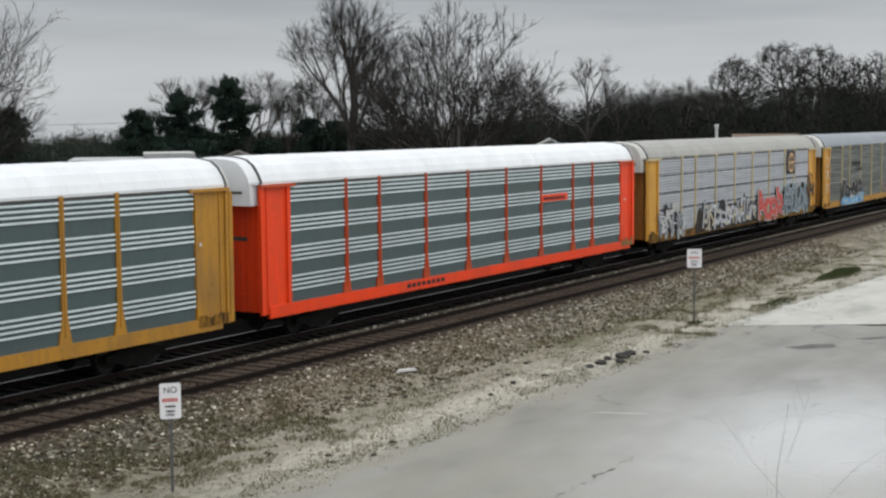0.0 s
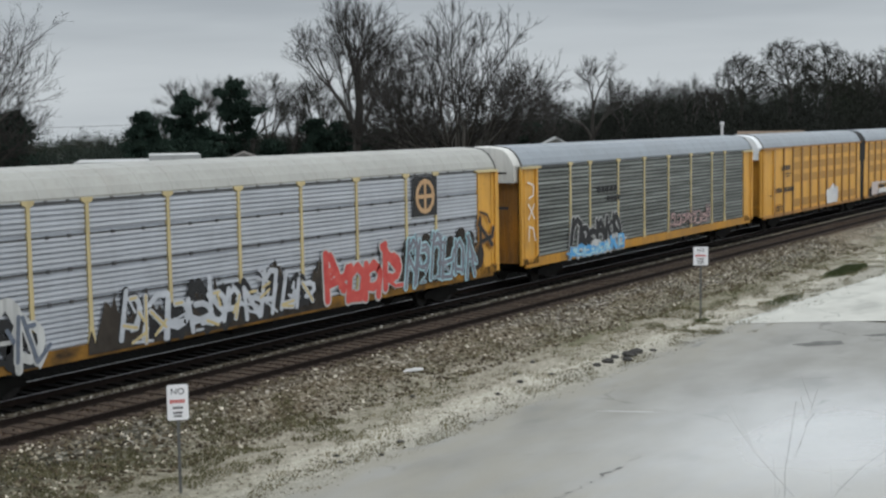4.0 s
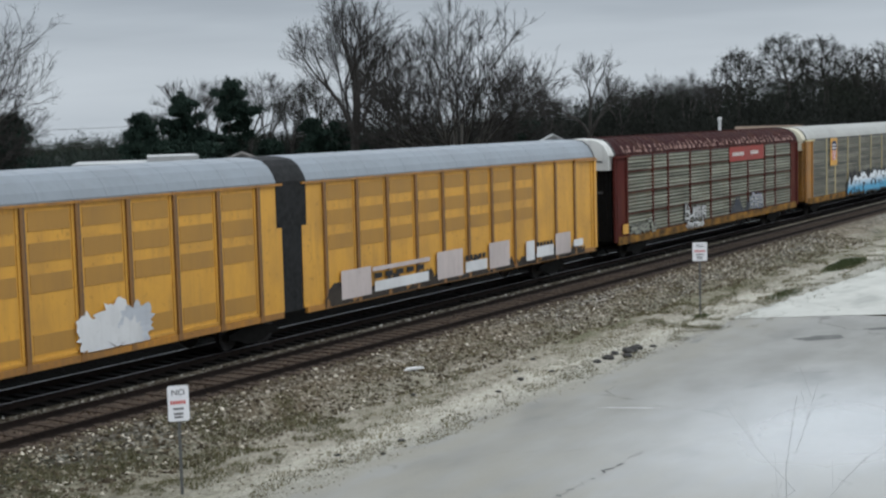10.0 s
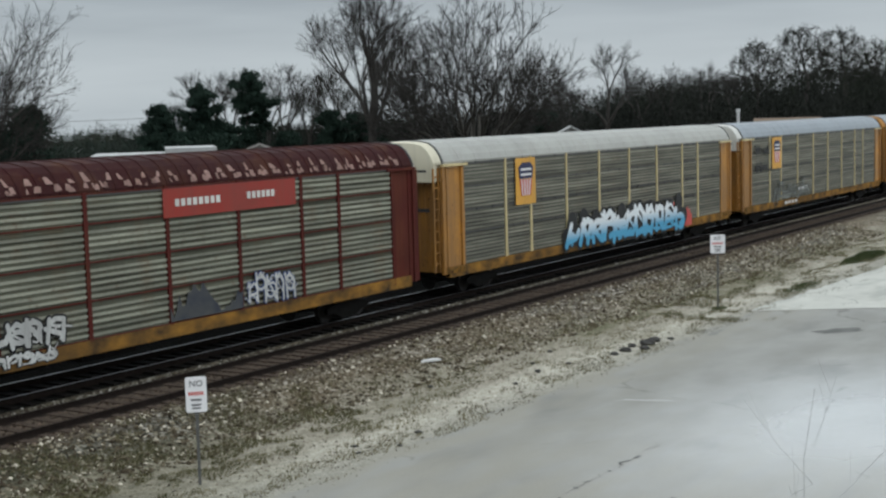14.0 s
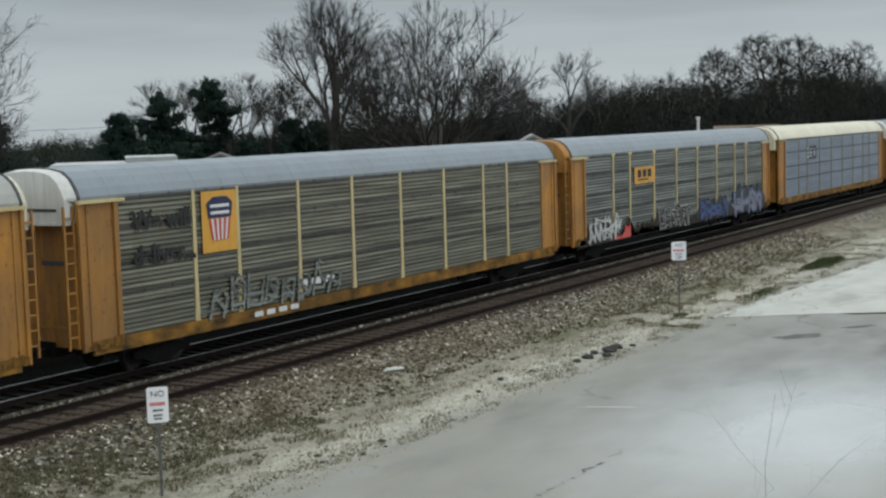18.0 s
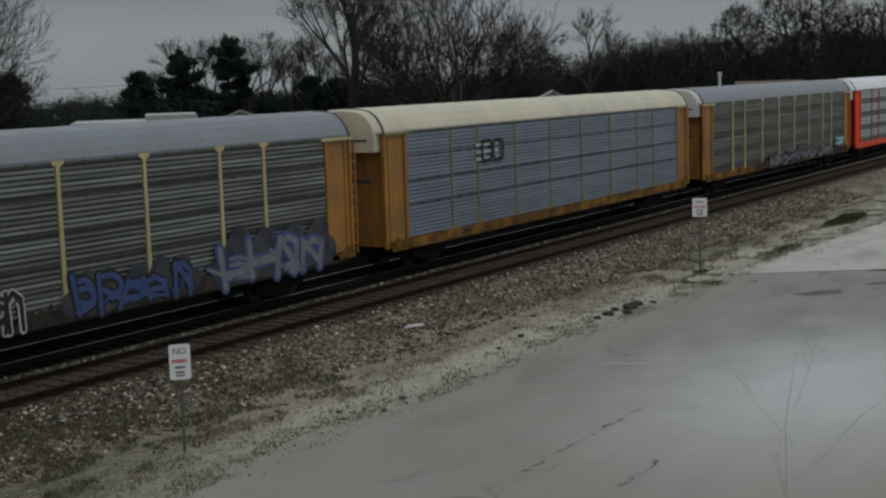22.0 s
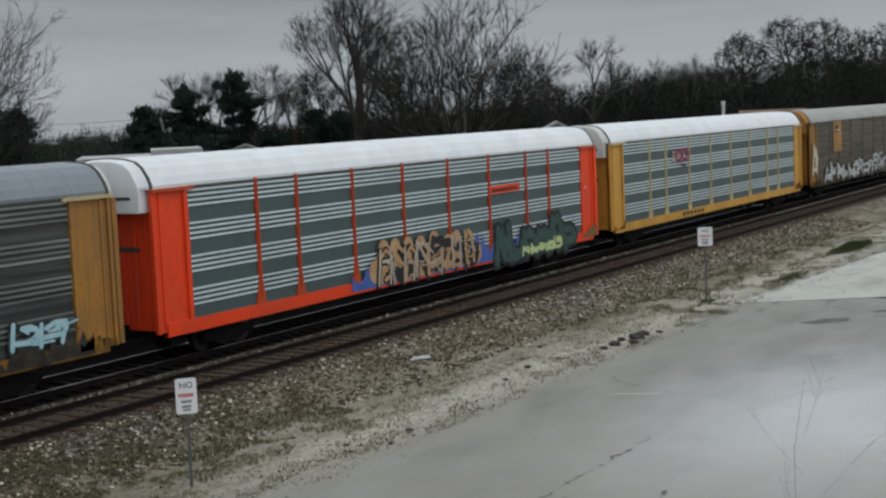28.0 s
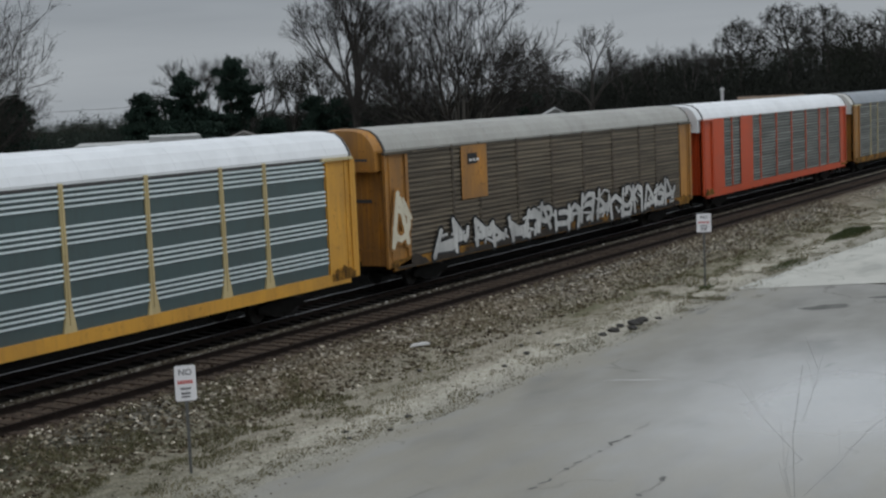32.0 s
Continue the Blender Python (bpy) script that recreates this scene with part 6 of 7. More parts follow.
# ------------------------------------------------------------------ signs by the track
def sign(x, y, w, h, top, lean, turn, label, big):
    z = ground_height(x, y)
    root = thing("warning_sign", label, "sign", pose(x, y, z, 0, lean, turn), "trackside signs")
    total = top - z
    p = Shape()
    p.slab([(-0.03, -0.05), (0.03, -0.05), (0.03, total), (-0.03, total)], 0.0, 0.035)
    part("post", p, "pole", root, "grey steel post")
    pl = Shape()
    c = 0.03
    pl.slab([(-w / 2 + c, total - h), (w / 2 - c, total - h), (w / 2, total - h + c), (w / 2, total - c), (w / 2 - c, total), (-w / 2 + c, total), (-w / 2, total - c), (-w / 2, total - h + c)], -0.012, -0.002)
    plate = part("plate", pl, "sign_white", root, "white sign plate")
    cu = bpy.data.curves.new("words", "FONT")
    cu.body, cu.size, cu.align_x, cu.extrude = "NO", h * 0.24, "CENTER", 0.002
    tmp = bpy.data.objects.new("words", cu)
    me = bpy.data.meshes.new_from_object(tmp)
    bpy.data.objects.remove(tmp)
    me.materials.append(M["ink"])
    part("lettering", me, None, plate, "", pose(0, -0.016, total - h * 0.27, 90, 0, 0))
    rows = (("red", 0.42, 0.10, 0.74), ("ink", 0.62, 0.06, 0.5), ("ink", 0.76, 0.06, 0.44), ("ink", 0.86, 0.05, 0.4))
    for mt, d, t, ww in rows:
        sh = Shape()
        n_b = 6
        for i in range(n_b):
            x0 = -w * ww / 2 + i * w * ww / n_b
            sh.box(x0, x0 + w * ww / n_b * 0.72, -0.018, -0.013, total - h * (d + t), total - h * d)
        part("lettering", sh, mt, plate)
    return root


sign(-12.15, -9.13, 0.42, 0.72, 1.62, 0.0, -44, "white warning sign on a thin post in dry grass", True)
sign(14.69, -9.71, 0.53, 0.68, 2.12, 0.0, -60, "white warning sign on a thin post beside the paved lot", False)


# ------------------------------------------------------------------ marks on the lot
def blot(name, x, y, rx_, ry_, turn, seedv, mat, label):
    """A thin irregular patch lying on the asphalt."""
    vs = [(0, 0, 0)]
    for k in range(36):
        a = k * math.pi / 18
        r = 1 + 0.55 * noise.noise(Vector((math.cos(a) * 1.6, math.sin(a) * 1.6, seedv))) + 0.25 * noise.noise(Vector((math.cos(a) * 5, math.sin(a) * 5, seedv)))
        vs.append((rx_ * r * math.cos(a), ry_ * r * math.sin(a), -0.003))
    ob = tagged(new(name, numpy_mesh(name, vs, [(0, k + 1, (k + 1) % 36 + 1) for k in range(36)], mat)), label, "stain", kind="structure")
    ob.matrix_basis = pose(x, y, -0.592, 0, 0, turn)
    return ob


blot("tar_patch", 11.6, -15.0, 0.95, 0.36, -38, 3, "tar", "dark tar patch on the asphalt")
blot("tar_patch", 14.3, -16.3, 0.6, 0.26, -38, 7, "tar", "dark tar patch on the asphalt")
blot("tar_patch", 9.6, -11.6, 0.6, 0.14, 4, 9, "tar_faint", "dark damp streak at the road's edge")
blot("paint_stripe", -0.88, -13.85, 0.75, 0.07, -69, 31, "faded_line", "faded white paint stripe on the asphalt")
def crack(x0, x1, y, seedv):
    """A broken line of crumbled asphalt with darker crumbs along it."""
    rng = random.Random(seedv)
    sh = Shape()
    px, py = x0, y
    while px < x1:
        qx, qy = px + rng.uniform(0.08, 0.3), y + rng.uniform(-0.08, 0.08)
        w = rng.uniform(0.005, 0.016) if rng.random() < 0.75 else rng.uniform(0.03, 0.06)
        if rng.random() < 0.8:
            sh.face_set([(px, py - w, -0.594), (qx, qy - w, -0.594), (qx, qy + w, -0.594), (px, py + w, -0.594)], [(0, 1, 2, 3)], 0 if w < 0.02 else 1)
        px, py = qx, qy
    return tagged(new("crack", sh.mesh("crack", ["tar_faint", "tar"])), "long crack with dark crumbled edges in the asphalt", "crack", kind="structure")


crack(-10.6, -4.9, -15.95, 12)
crack(-11.4, -8.6, -17.95, 13)

# ------------------------------------------------------------------ litter and clods along the verge
def clod(x, y, s, seedv, mat="clod", label="dark clod of earth at the road's edge", name="clod"):
    rng = random.Random(seedv)
    bm = bmesh.new()
    s *= 0.75
    bmesh.ops.create_icosphere(bm, subdivisions=2, radius=s)
    for v in bm.verts:
        k = 1 + 0.45 * noise.noise(v.co * (2.2 / s) + Vector((seedv, 0, 0)))
        v.co = Vector((v.co.x * k * rng.uniform(1.15, 1.25), v.co.y * k, v.co.z * k * 0.55))
    me = bpy.data.meshes.new(name)
    bm.to_mesh(me)
    bm.free()
    me.materials.append(M[mat])
    z = -0.598 if y < verge(x) else ground_height(x, y)
    ob = tagged(new(name, me), label, name, "clods along the verge")
    ob.matrix_basis = pose(x, y, z + s * 0.25, 0, 0, rng.uniform(0, 360))
    return ob


for i, (x, y, s) in enumerate(((4.6, -10.35, 0.16), (5.3, -10.4, 0.22), (5.9, -10.75, 0.2), (6.2, -10.2, 0.17), (6.7, -10.5, 0.28), (7.3, -10.45, 0.24), (7.9, -10.75, 0.12),
                               (-8.2, -10.1, 0.09), (-8.6, -10.5, 0.07), (-7.6, -10.9, 0.08), (-6.4, -10.6, 0.1), (1.2, -9.6, 0.12), (2.0, -9.0, 0.1), (-0.6, -9.9, 0.09), (2.9, -9.7, 0.11), (-2.2, -8.2, 0.1), (3.8, -8.6, 0.1))):
    clod(x, y, s, i + 1)
sh = Shape()
sh.slab([(-0.30, 0.0), (0.28, 0.02), (0.31, 0.05), (0.1, 0.08), (-0.2, 0.06)], -0.08, 0.08)
board_ob = tagged(new("plank_scrap", sh.mesh("plank_scrap", ["white"])), "pale scrap of board lying on the gravel", "debris")
board_ob.matrix_basis = pose(0.05, -6.75, ground_height(0.05, -6.75) + 0.01, 0, 0, -35)


# ------------------------------------------------------------------ trees
def limb(vs, fs, pts, radii, k):
    """Sweeps a tapered tube along points."""
    o = len(vs)
    for i, p in enumerate(pts):
        d = (pts[min(i + 1, len(pts) - 1)] - pts[max(i - 1, 0)]).normalized()
        a = d.orthogonal().normalized()
        b = d.cross(a)
        for j in range(k):
            ang = 2 * math.pi * j / k
            q = p + (a * math.cos(ang) + b * math.sin(ang)) * radii[i]
            vs.append((q.x, q.y, q.z))
    for i in range(len(pts) - 1):
        for j in range(k):
            fs.append((o + i * k + j, o + i * k + (j + 1) % k, o + (i + 1) * k + (j + 1) % k, o + (i + 1) * k + j))


def crown_points(rng, shape, count, height, width):
    """Points of light that fill a crown: an upright oval or a flat umbrella."""
    out = []
    while len(out) < count:
        a, u, v = rng.uniform(0, 6.283), math.sqrt(rng.random()), rng.random()
        if shape == "umbrella":
            z = 0.55 + 0.45 * v
            r = math.sqrt(max(0.0, 1 - ((z - 0.62) / 0.38) ** 2)) if z > 0.62 else (z - 0.5) / 0.12
        else:
            z = 0.3 + 0.7 * v
            r = math.sqrt(max(0.0, 1 - ((z - 0.62) / 0.4) ** 2))
        r = max(0.05, r) * width / 2 * u
        p = Vector((r * math.cos(a), r * math.sin(a), z * height))
        if noise.noise(p * (2.4 / width) + Vector((count * 0.37, 0, 0))) > -0.22:
            out.append(p)
    return np.array([tuple(p) for p in out])


def grow_tree(seedv, height, width, shape, count, stems, tip=0.018, step=0.03, twigs=4, limit=9000, power=2.05, lean=0.3, first_fork=0.34, haze=1.0):
    """Leafless tree whose limbs reach towards points of light, thickening as they join. Returns trunk and crown as vertices and faces, and twig ends."""
    rng = random.Random(seedv)
    nrng = np.random.default_rng(seedv)
    pts = crown_points(rng, shape, count, height, width)
    st = height * step
    pos, parent = [np.array((0.0, 0.0, -0.4))], [-1]
    for s in range(stems):
        a = 6.283 * s * 0.382 + rng.uniform(-0.3, 0.3)
        tilt = 0.0 if stems == 1 else lean * math.sqrt((s + 0.6) / stems) * rng.uniform(0.85, 1.15)
        last, p = 0, np.array((0.25 * math.cos(a), 0.25 * math.sin(a), 0.0)) * (stems > 1)
        bow = nrng.normal(0, 0.05, 2)
        n_up = int(height * first_fork * rng.uniform(0.8, 1.25) / st)
        for i in range(n_up):
            d = np.array((math.cos(a) * tilt + bow[0] * i * 0.2, math.sin(a) * tilt + bow[1] * i * 0.2, 1.0)) + nrng.normal(0, 0.07, 3)
            p = p + d / np.linalg.norm(d) * st
            pos.append(p)
            parent.append(last)
            last = len(pos) - 1
    near = np.full(len(pts), 1e9)
    who = np.zeros(len(pts), int)
    alive = np.ones(len(pts), bool)

    def heading(i):
        """The way in which a node's limb is already going, so that limbs stay supple."""
        if parent[i] < 0:
            return np.array((0.0, 0.0, 1.0))
        d = pos[i] - pos[parent[i]]
        return d / (np.linalg.norm(d) + 1e-9)

    def compare(first):
        for i in range(first, len(pos)):
            d = ((pts - pos[i]) ** 2).sum(1)
            m = d < near
            near[m], who[m] = d[m], i

    compare(0)
    shoots = {}
    for rounds in range(120):
        live = np.nonzero(alive & (near < (height * 0.55) ** 2))[0]
        if len(live) == 0:
            break
        first = len(pos)
        for i in np.unique(who[live]):
            mine = live[who[live] == i]
            # a node that has forked twice lets its remaining points go
            shoots[i] = shoots.get(i, 0) + 1
            if shoots[i] > 3:
                alive[mine] = False
                continue
            d = pts[mine] - pos[i]
            d = (d / np.linalg.norm(d, axis=1, keepdims=True)).mean(0) + nrng.normal(0, 0.07, 3) + np.array((0, 0, 0.06)) + 0.75 * heading(i)
            pos.append(pos[i] + d / (np.linalg.norm(d) + 1e-9) * st)
            parent.append(int(i))
        compare(first)
        alive &= near > (st * 1.3) ** 2
        if len(pos) > limit:
            break
    n = len(pos)
    area = np.zeros(n)
    kids = np.zeros(n, int)
    for i in range(n - 1, 0, -1):
        if kids[i] == 0:
            area[i] = tip ** power
        area[parent[i]] += area[i]
        kids[parent[i]] += 1
    rad = np.maximum(area, tip ** power) ** (1 / power)
    tv, tf, cv, cf, ends = [], [], [], [], []
    for i in range(1, n):
        p, q = Vector(pos[parent[i]]), Vector(pos[i])
        r1 = rad[i]
        r0 = min(rad[parent[i]], r1 * 1.35)
        thick = r1 > tip * 6
        limb(*((tv, tf) if thick else (cv, cf)), [p, q + (q - p) * 0.12], [r0, r1], 6 if thick else 4 if r1 > tip * 2.5 else 3)
        if kids[i] == 0 or (r1 < tip * 3 and rng.random() < 0.5):
            ends.append(q)
            for k in range(twigs):
                d = ((q - p).normalized() * 1.2 + Vector((rng.gauss(0, 0.5), rng.gauss(0, 0.5), rng.gauss(0.25, 0.35)))).normalized()
                e = q + d * st * haze * rng.uniform(0.7, 1.5)
                limb(cv, cf, [q, e], [tip * 0.6, tip * 0.4], 3)
                for m in range(2):
                    d2 = (d + Vector((rng.gauss(0, 0.4), rng.gauss(0, 0.4), rng.gauss(0.2, 0.3)))).normalized()
                    limb(cv, cf, [q.lerp(e, 0.5 + 0.5 * m), e + d2 * st * haze * rng.uniform(0.5, 1.1)], [tip * 0.42, tip * 0.3], 3)
    return tv, tf, cv, cf, ends


def branch_tree(seedv, height, stems, lean, bare, girth, sides, spread, up=0.03, fork=0.0):
    """Leafless tree of long supple stems that fork into limbs, boughs and a haze of fine twigs."""
    rng = random.Random(seedv)
    tv, tf, cv, cf, ends = [], [], [], [], []

    def sweep(p, d, length, r0, r1, level):
        n = (10, 7, 4, 2)[level]
        pts, dirs = [p], [d]
        bend = Vector((rng.gauss(0, 1), rng.gauss(0, 1), 0)) * (0.010, 0.03, 0.05, 0.08)[level]
        for i in range(n):
            d = (d + bend + Vector((rng.gauss(0, 1), rng.gauss(0, 1), rng.gauss(0, 0.7))) * (0.035, 0.06, 0.09, 0.09)[level] + Vector((0, 0, up * (0.5, 1.0, 1.0, 0.6)[level]))).normalized()
            p = p + d * length / n
            pts.append(p)
            dirs.append(d)
        rad = [r0 + (r1 - r0) * (i / n) ** 0.8 for i in range(n + 1)]
        limb(*((tv, tf) if level == 0 else (cv, cf)), pts, rad, (7, 4, 3, 3)[level])
        if level == 3:
            ends.append(p)
            return
        count = sides[level]
        start = bare if level == 0 else 0.18
        for k in range(count):
            f = min(0.999, start + (1 - start) * (k + rng.random()) / count)
            j = min(n - 1, int(f * n))
            q = pts[j].lerp(pts[j + 1], f * n - j)
            turn = spread * rng.uniform(0.7, 1.3) * (1.0 if level == 0 else 1.2)
            axis = dirs[j].orthogonal().normalized()
            axis.rotate(Matrix.Rotation(k * 2.4 + rng.uniform(-0.7, 0.7), 3, dirs[j]))
            e = dirs[j].copy()
            e.rotate(Matrix.Rotation(turn, 3, axis))
            r = rad[j] * (0.62, 0.6, 0.55)[level]
            reach = length * (0.36, 0.44, 0.5)[level] * (1.12 - 0.62 * f) * rng.uniform(0.7, 1.25)
            if level == 0:
                reach *= min(1.0, 0.62 + f)
            # the crown keeps a rounded outline
            room = (height - fork) * rng.uniform(0.97, 1.05) - (q - Vector((0, 0, fork))).length
            reach = max(0.35, min(reach, room * 1.1))
            sweep(q, e, reach, max(r, 0.013), max(r * 0.28, 0.007), level + 1)

    if fork:
        limb(tv, tf, [Vector((0, 0, -0.4)), Vector((0, 0, fork * 0.5)), Vector((0, 0, fork + 0.2))], [girth * 2.6, girth * 2.2, girth * 1.9], 9)
    for k in range(stems):
        a = 6.283 * k / stems + rng.uniform(-0.35, 0.35)
        t = 0.02 if stems == 1 else lean * math.sqrt((k * 0.618 + 0.21) % 1.0)
        d = Vector((math.cos(a) * math.sin(t), math.sin(a) * math.sin(t), math.cos(t)))
        foot = Vector((math.cos(a), math.sin(a), 0)) * (0.0 if stems == 1 else girth * 1.1) + Vector((0, 0, fork))
        g = girth * rng.uniform(0.75, 1.15)
        sweep(foot - Vector((0, 0, 0.4)), d, (height - fork) * rng.uniform(0.93, 1.0), g, g * 0.14, 0)
    return tv, tf, cv, cf, ends


def fan_tree(seedv, height, half, fork, stems, lean, splits=(3, 3, 3, 3), tip=0.018, girth=0.2, twigs=4):
    """Leafless tree of long limbs that spread from one fork and split at narrow angles up to a rounded crown."""
    rng = random.Random(seedv)
    tv, tf, cv, cf, ends = [], [], [], [], []
    shares = (0.36, 0.24, 0.17, 0.13, 0.10)
    mid, up = height * 0.56, height * 0.44

    def reach(d):
        """How far the crown's rim is from the fork in that direction."""
        a = (d.x ** 2 + d.y ** 2) / half ** 2 + d.z ** 2 / up ** 2
        b = d.z * (fork - mid) / up ** 2
        c = ((fork - mid) / up) ** 2 - 1
        if c > 0 and b * b - a * c < 0:
            return height * 0.4
        return (-b + math.sqrt(max(0.0, b * b - a * c))) / a

    def grow(p, d, total, r, level):
        length = total * shares[level] * rng.uniform(0.8, 1.25)
        n = (6, 4, 3, 3, 2)[level]
        r1 = max(tip, r * (0.62 if level else 0.72))
        pts = [p]
        sway = Vector((rng.gauss(0, 1), rng.gauss(0, 1), rng.gauss(0, 0.5))) * 0.045
        for i in range(n):
            d = (d + sway + Vector((rng.gauss(0, 1), rng.gauss(0, 1), rng.gauss(0, 1))) * (0.03 + 0.02 * level) + Vector((0, 0, 0.012 * level))).normalized()
            p = p + d * length / n
            pts.append(p)
        limb(*((tv, tf) if level < 2 else (cv, cf)), pts, [r + (r1 - r) * i / n for i in range(n + 1)], (7, 5, 4, 3, 3)[level])
        if level == 4:
            ends.append(p)
            for k in range(twigs):
                q = pts[rng.randrange(1, n + 1)]
                e = (d + Vector((rng.gauss(0, 0.45), rng.gauss(0, 0.45), rng.gauss(0.15, 0.4)))).normalized()
                w = q + e * rng.uniform(0.35, 0.95)
                limb(cv, cf, [q, w], [tip * 0.6, tip * 0.4], 3)
                limb(cv, cf, [q.lerp(w, 0.5), w + Vector((rng.gauss(0, 0.22), rng.gauss(0, 0.22), rng.gauss(0.05, 0.2)))], [tip * 0.45, tip * 0.3], 3)
            return
        count = splits[level]
        a0 = rng.uniform(0, 6.283)
        for k in range(count):
            q = pts[-1] if k < 2 else pts[rng.randrange(n // 2, n)]
            axis = d.orthogonal().normalized()
            axis.rotate(Matrix.Rotation(a0 + k * 6.283 / count + rng.uniform(-0.5, 0.5), 3, d))
            e = d.copy()
            e.rotate(Matrix.Rotation(rng.uniform(0.10, 0.30) + 0.06 * level + (0.2 if k >= 2 else 0.0), 3, axis))
            grow(q, e, total * rng.uniform(0.85, 1.08), r1 * (0.82 if k < 2 else 0.6), level + 1)

    if fork > 0.5:
        limb(tv, tf, [Vector((0, 0, -0.4)), Vector((0, 0, fork * 0.5)), Vector((0, 0, fork + 0.15))], [girth * 1.9, girth * 1.55, girth * 1.35], 9)
    for k in range(stems):
        a = 2.4 * k + rng.uniform(-0.3, 0.3)
        t = lean * math.sqrt((k + 0.35) / stems) * rng.uniform(0.88, 1.12)
        d = Vector((math.cos(a) * math.sin(t), math.sin(a) * math.sin(t), math.cos(t)))
        grow(Vector((math.cos(a), math.sin(a), 0)) * girth * 0.6 + Vector((0, 0, fork)), d, reach(d) * rng.uniform(0.93, 1.03), girth * rng.uniform(0.7, 1.05), 0)
    return tv, tf, cv, cf, ends


# slender leafless stems added in place of branch reflections on the glossy lot
def sapling(x, y, height, seedv):
    rng = random.Random(seedv)
    root = thing("sapling", "slender pale leafless stems standing in for reflected branches", "tree", pose(x, y, -0.6))
    tv, tf, cv, cf = [], [], [], []
    stem = [Vector((0.06 * math.sin(i * 1.3), 0.06 * math.cos(i * 1.7), -0.1 + (height + 0.1) * i / 9)) for i in range(10)]
    limb(tv, tf, stem, [0.006 * (1 - i / 10) + 0.001 for i in range(10)], 6)
    for k in range(8):
        f = 0.5 + 0.47 * k / 8
        p = stem[0].lerp(stem[-1], f)
        a = k * 2.4 + rng.uniform(-0.5, 0.5)
        d = Vector((math.cos(a), math.sin(a), rng.uniform(0.9, 1.6))).normalized()
        r = rng.uniform(0.35, 0.95) * (1.15 - 0.7 * (f - 0.5))
        q = p + d * r
        limb(cv, cf, [p, p.lerp(q, 0.5) + Vector((0, 0, -0.03)), q], [0.0018, 0.0014, 0.001], 4)
        for m in range(3):
            t = rng.uniform(0.35, 0.9)
            e = (d + Vector((rng.gauss(0, 0.4), rng.gauss(0, 0.4), rng.gauss(0.2, 0.2)))).normalized()
            limb(cv, cf, [p.lerp(q, t), p.lerp(q, t) + e * r * rng.uniform(0.25, 0.5)], [0.0012, 0.0009], 3)
    part("trunk", numpy_mesh("trunk", tv, tf, "bark_ash", True), None, root)
    part("twigs", numpy_mesh("twigs", cv, cf, "bark_ash"), None, root)
    return root


def bare_tree(label, x, y, seedv, height, half, fork, stems, lean, splits=(3, 3, 3, 3), tip=0.018, girth=0.2, twigs=4, bark="bark", leaves=0):
    tv, tf, cv, cf, ends = fan_tree(seedv, height, half, fork, stems, lean, splits, tip, girth, twigs)
    root = thing("bare_tree", label, "tree", pose(x, y, ground_height(x, y)), "trees behind the tracks")
    part("trunk", numpy_mesh("trunk", tv, tf, bark, True), None, root)
    part("crown", numpy_mesh("crown", cv, cf, "twig"), None, root, "bare twigs and limbs")
    if leaves:
        part("leaves", leaf_mesh(ends, leaves, 0.35, 0.1, seedv, "bud"), None, root, "sparse young leaves")
    return root


def tree(name, label, x, y, height, seedv, width, shape="oval", count=500, stems=1, bark="bark", leaves=0, tip=0.02, reach=0.4, size=0.16, **grow):
    tv, tf, cv, cf, ends = grow_tree(seedv, height, width, shape, count, stems, tip, **grow)
    root = thing(name, label, "tree", pose(x, y, ground_height(x, y), 0, 0, seedv * 37 % 360), "trees behind the tracks")
    part("trunk", numpy_mesh("trunk", tv, tf, bark, True), None, root)
    part("crown", numpy_mesh("crown", cv, cf, "twig"), None, root, "bare twigs and limbs")
    if leaves:
        part("leaves", leaf_mesh(ends, leaves, reach, size, seedv, "bud"), None, root, "sparse young leaves")
    return root


def leaf_mesh(centres, per, reach, size, seedv, mat, slim=0.5, upright=False):
    rng = np.random.default_rng(seedv)
    c = np.repeat(np.array([tuple(e) for e in centres]), per, axis=0)
    c = c + rng.normal(0, reach, c.shape)
    k = len(c)
    a = rng.normal(0, 1, (k, 3))
    if upright:
        a[:, 2] = np.abs(a[:, 2]) + 0.7
    b = rng.normal(0, 1, (k, 3))
    a /= np.linalg.norm(a, axis=1, keepdims=True)
    b -= a * (a * b).sum(1, keepdims=True)
    b /= np.linalg.norm(b, axis=1, keepdims=True)
    s = size * (0.5 + rng.random((k, 1)))
    out = np.stack([c - a * s, c + b * s * slim, c + a * s, c - b * s * slim], 1).reshape(-1, 3)
    return numpy_mesh("leaves", out, np.arange(4 * k).reshape(-1, 4), mat)


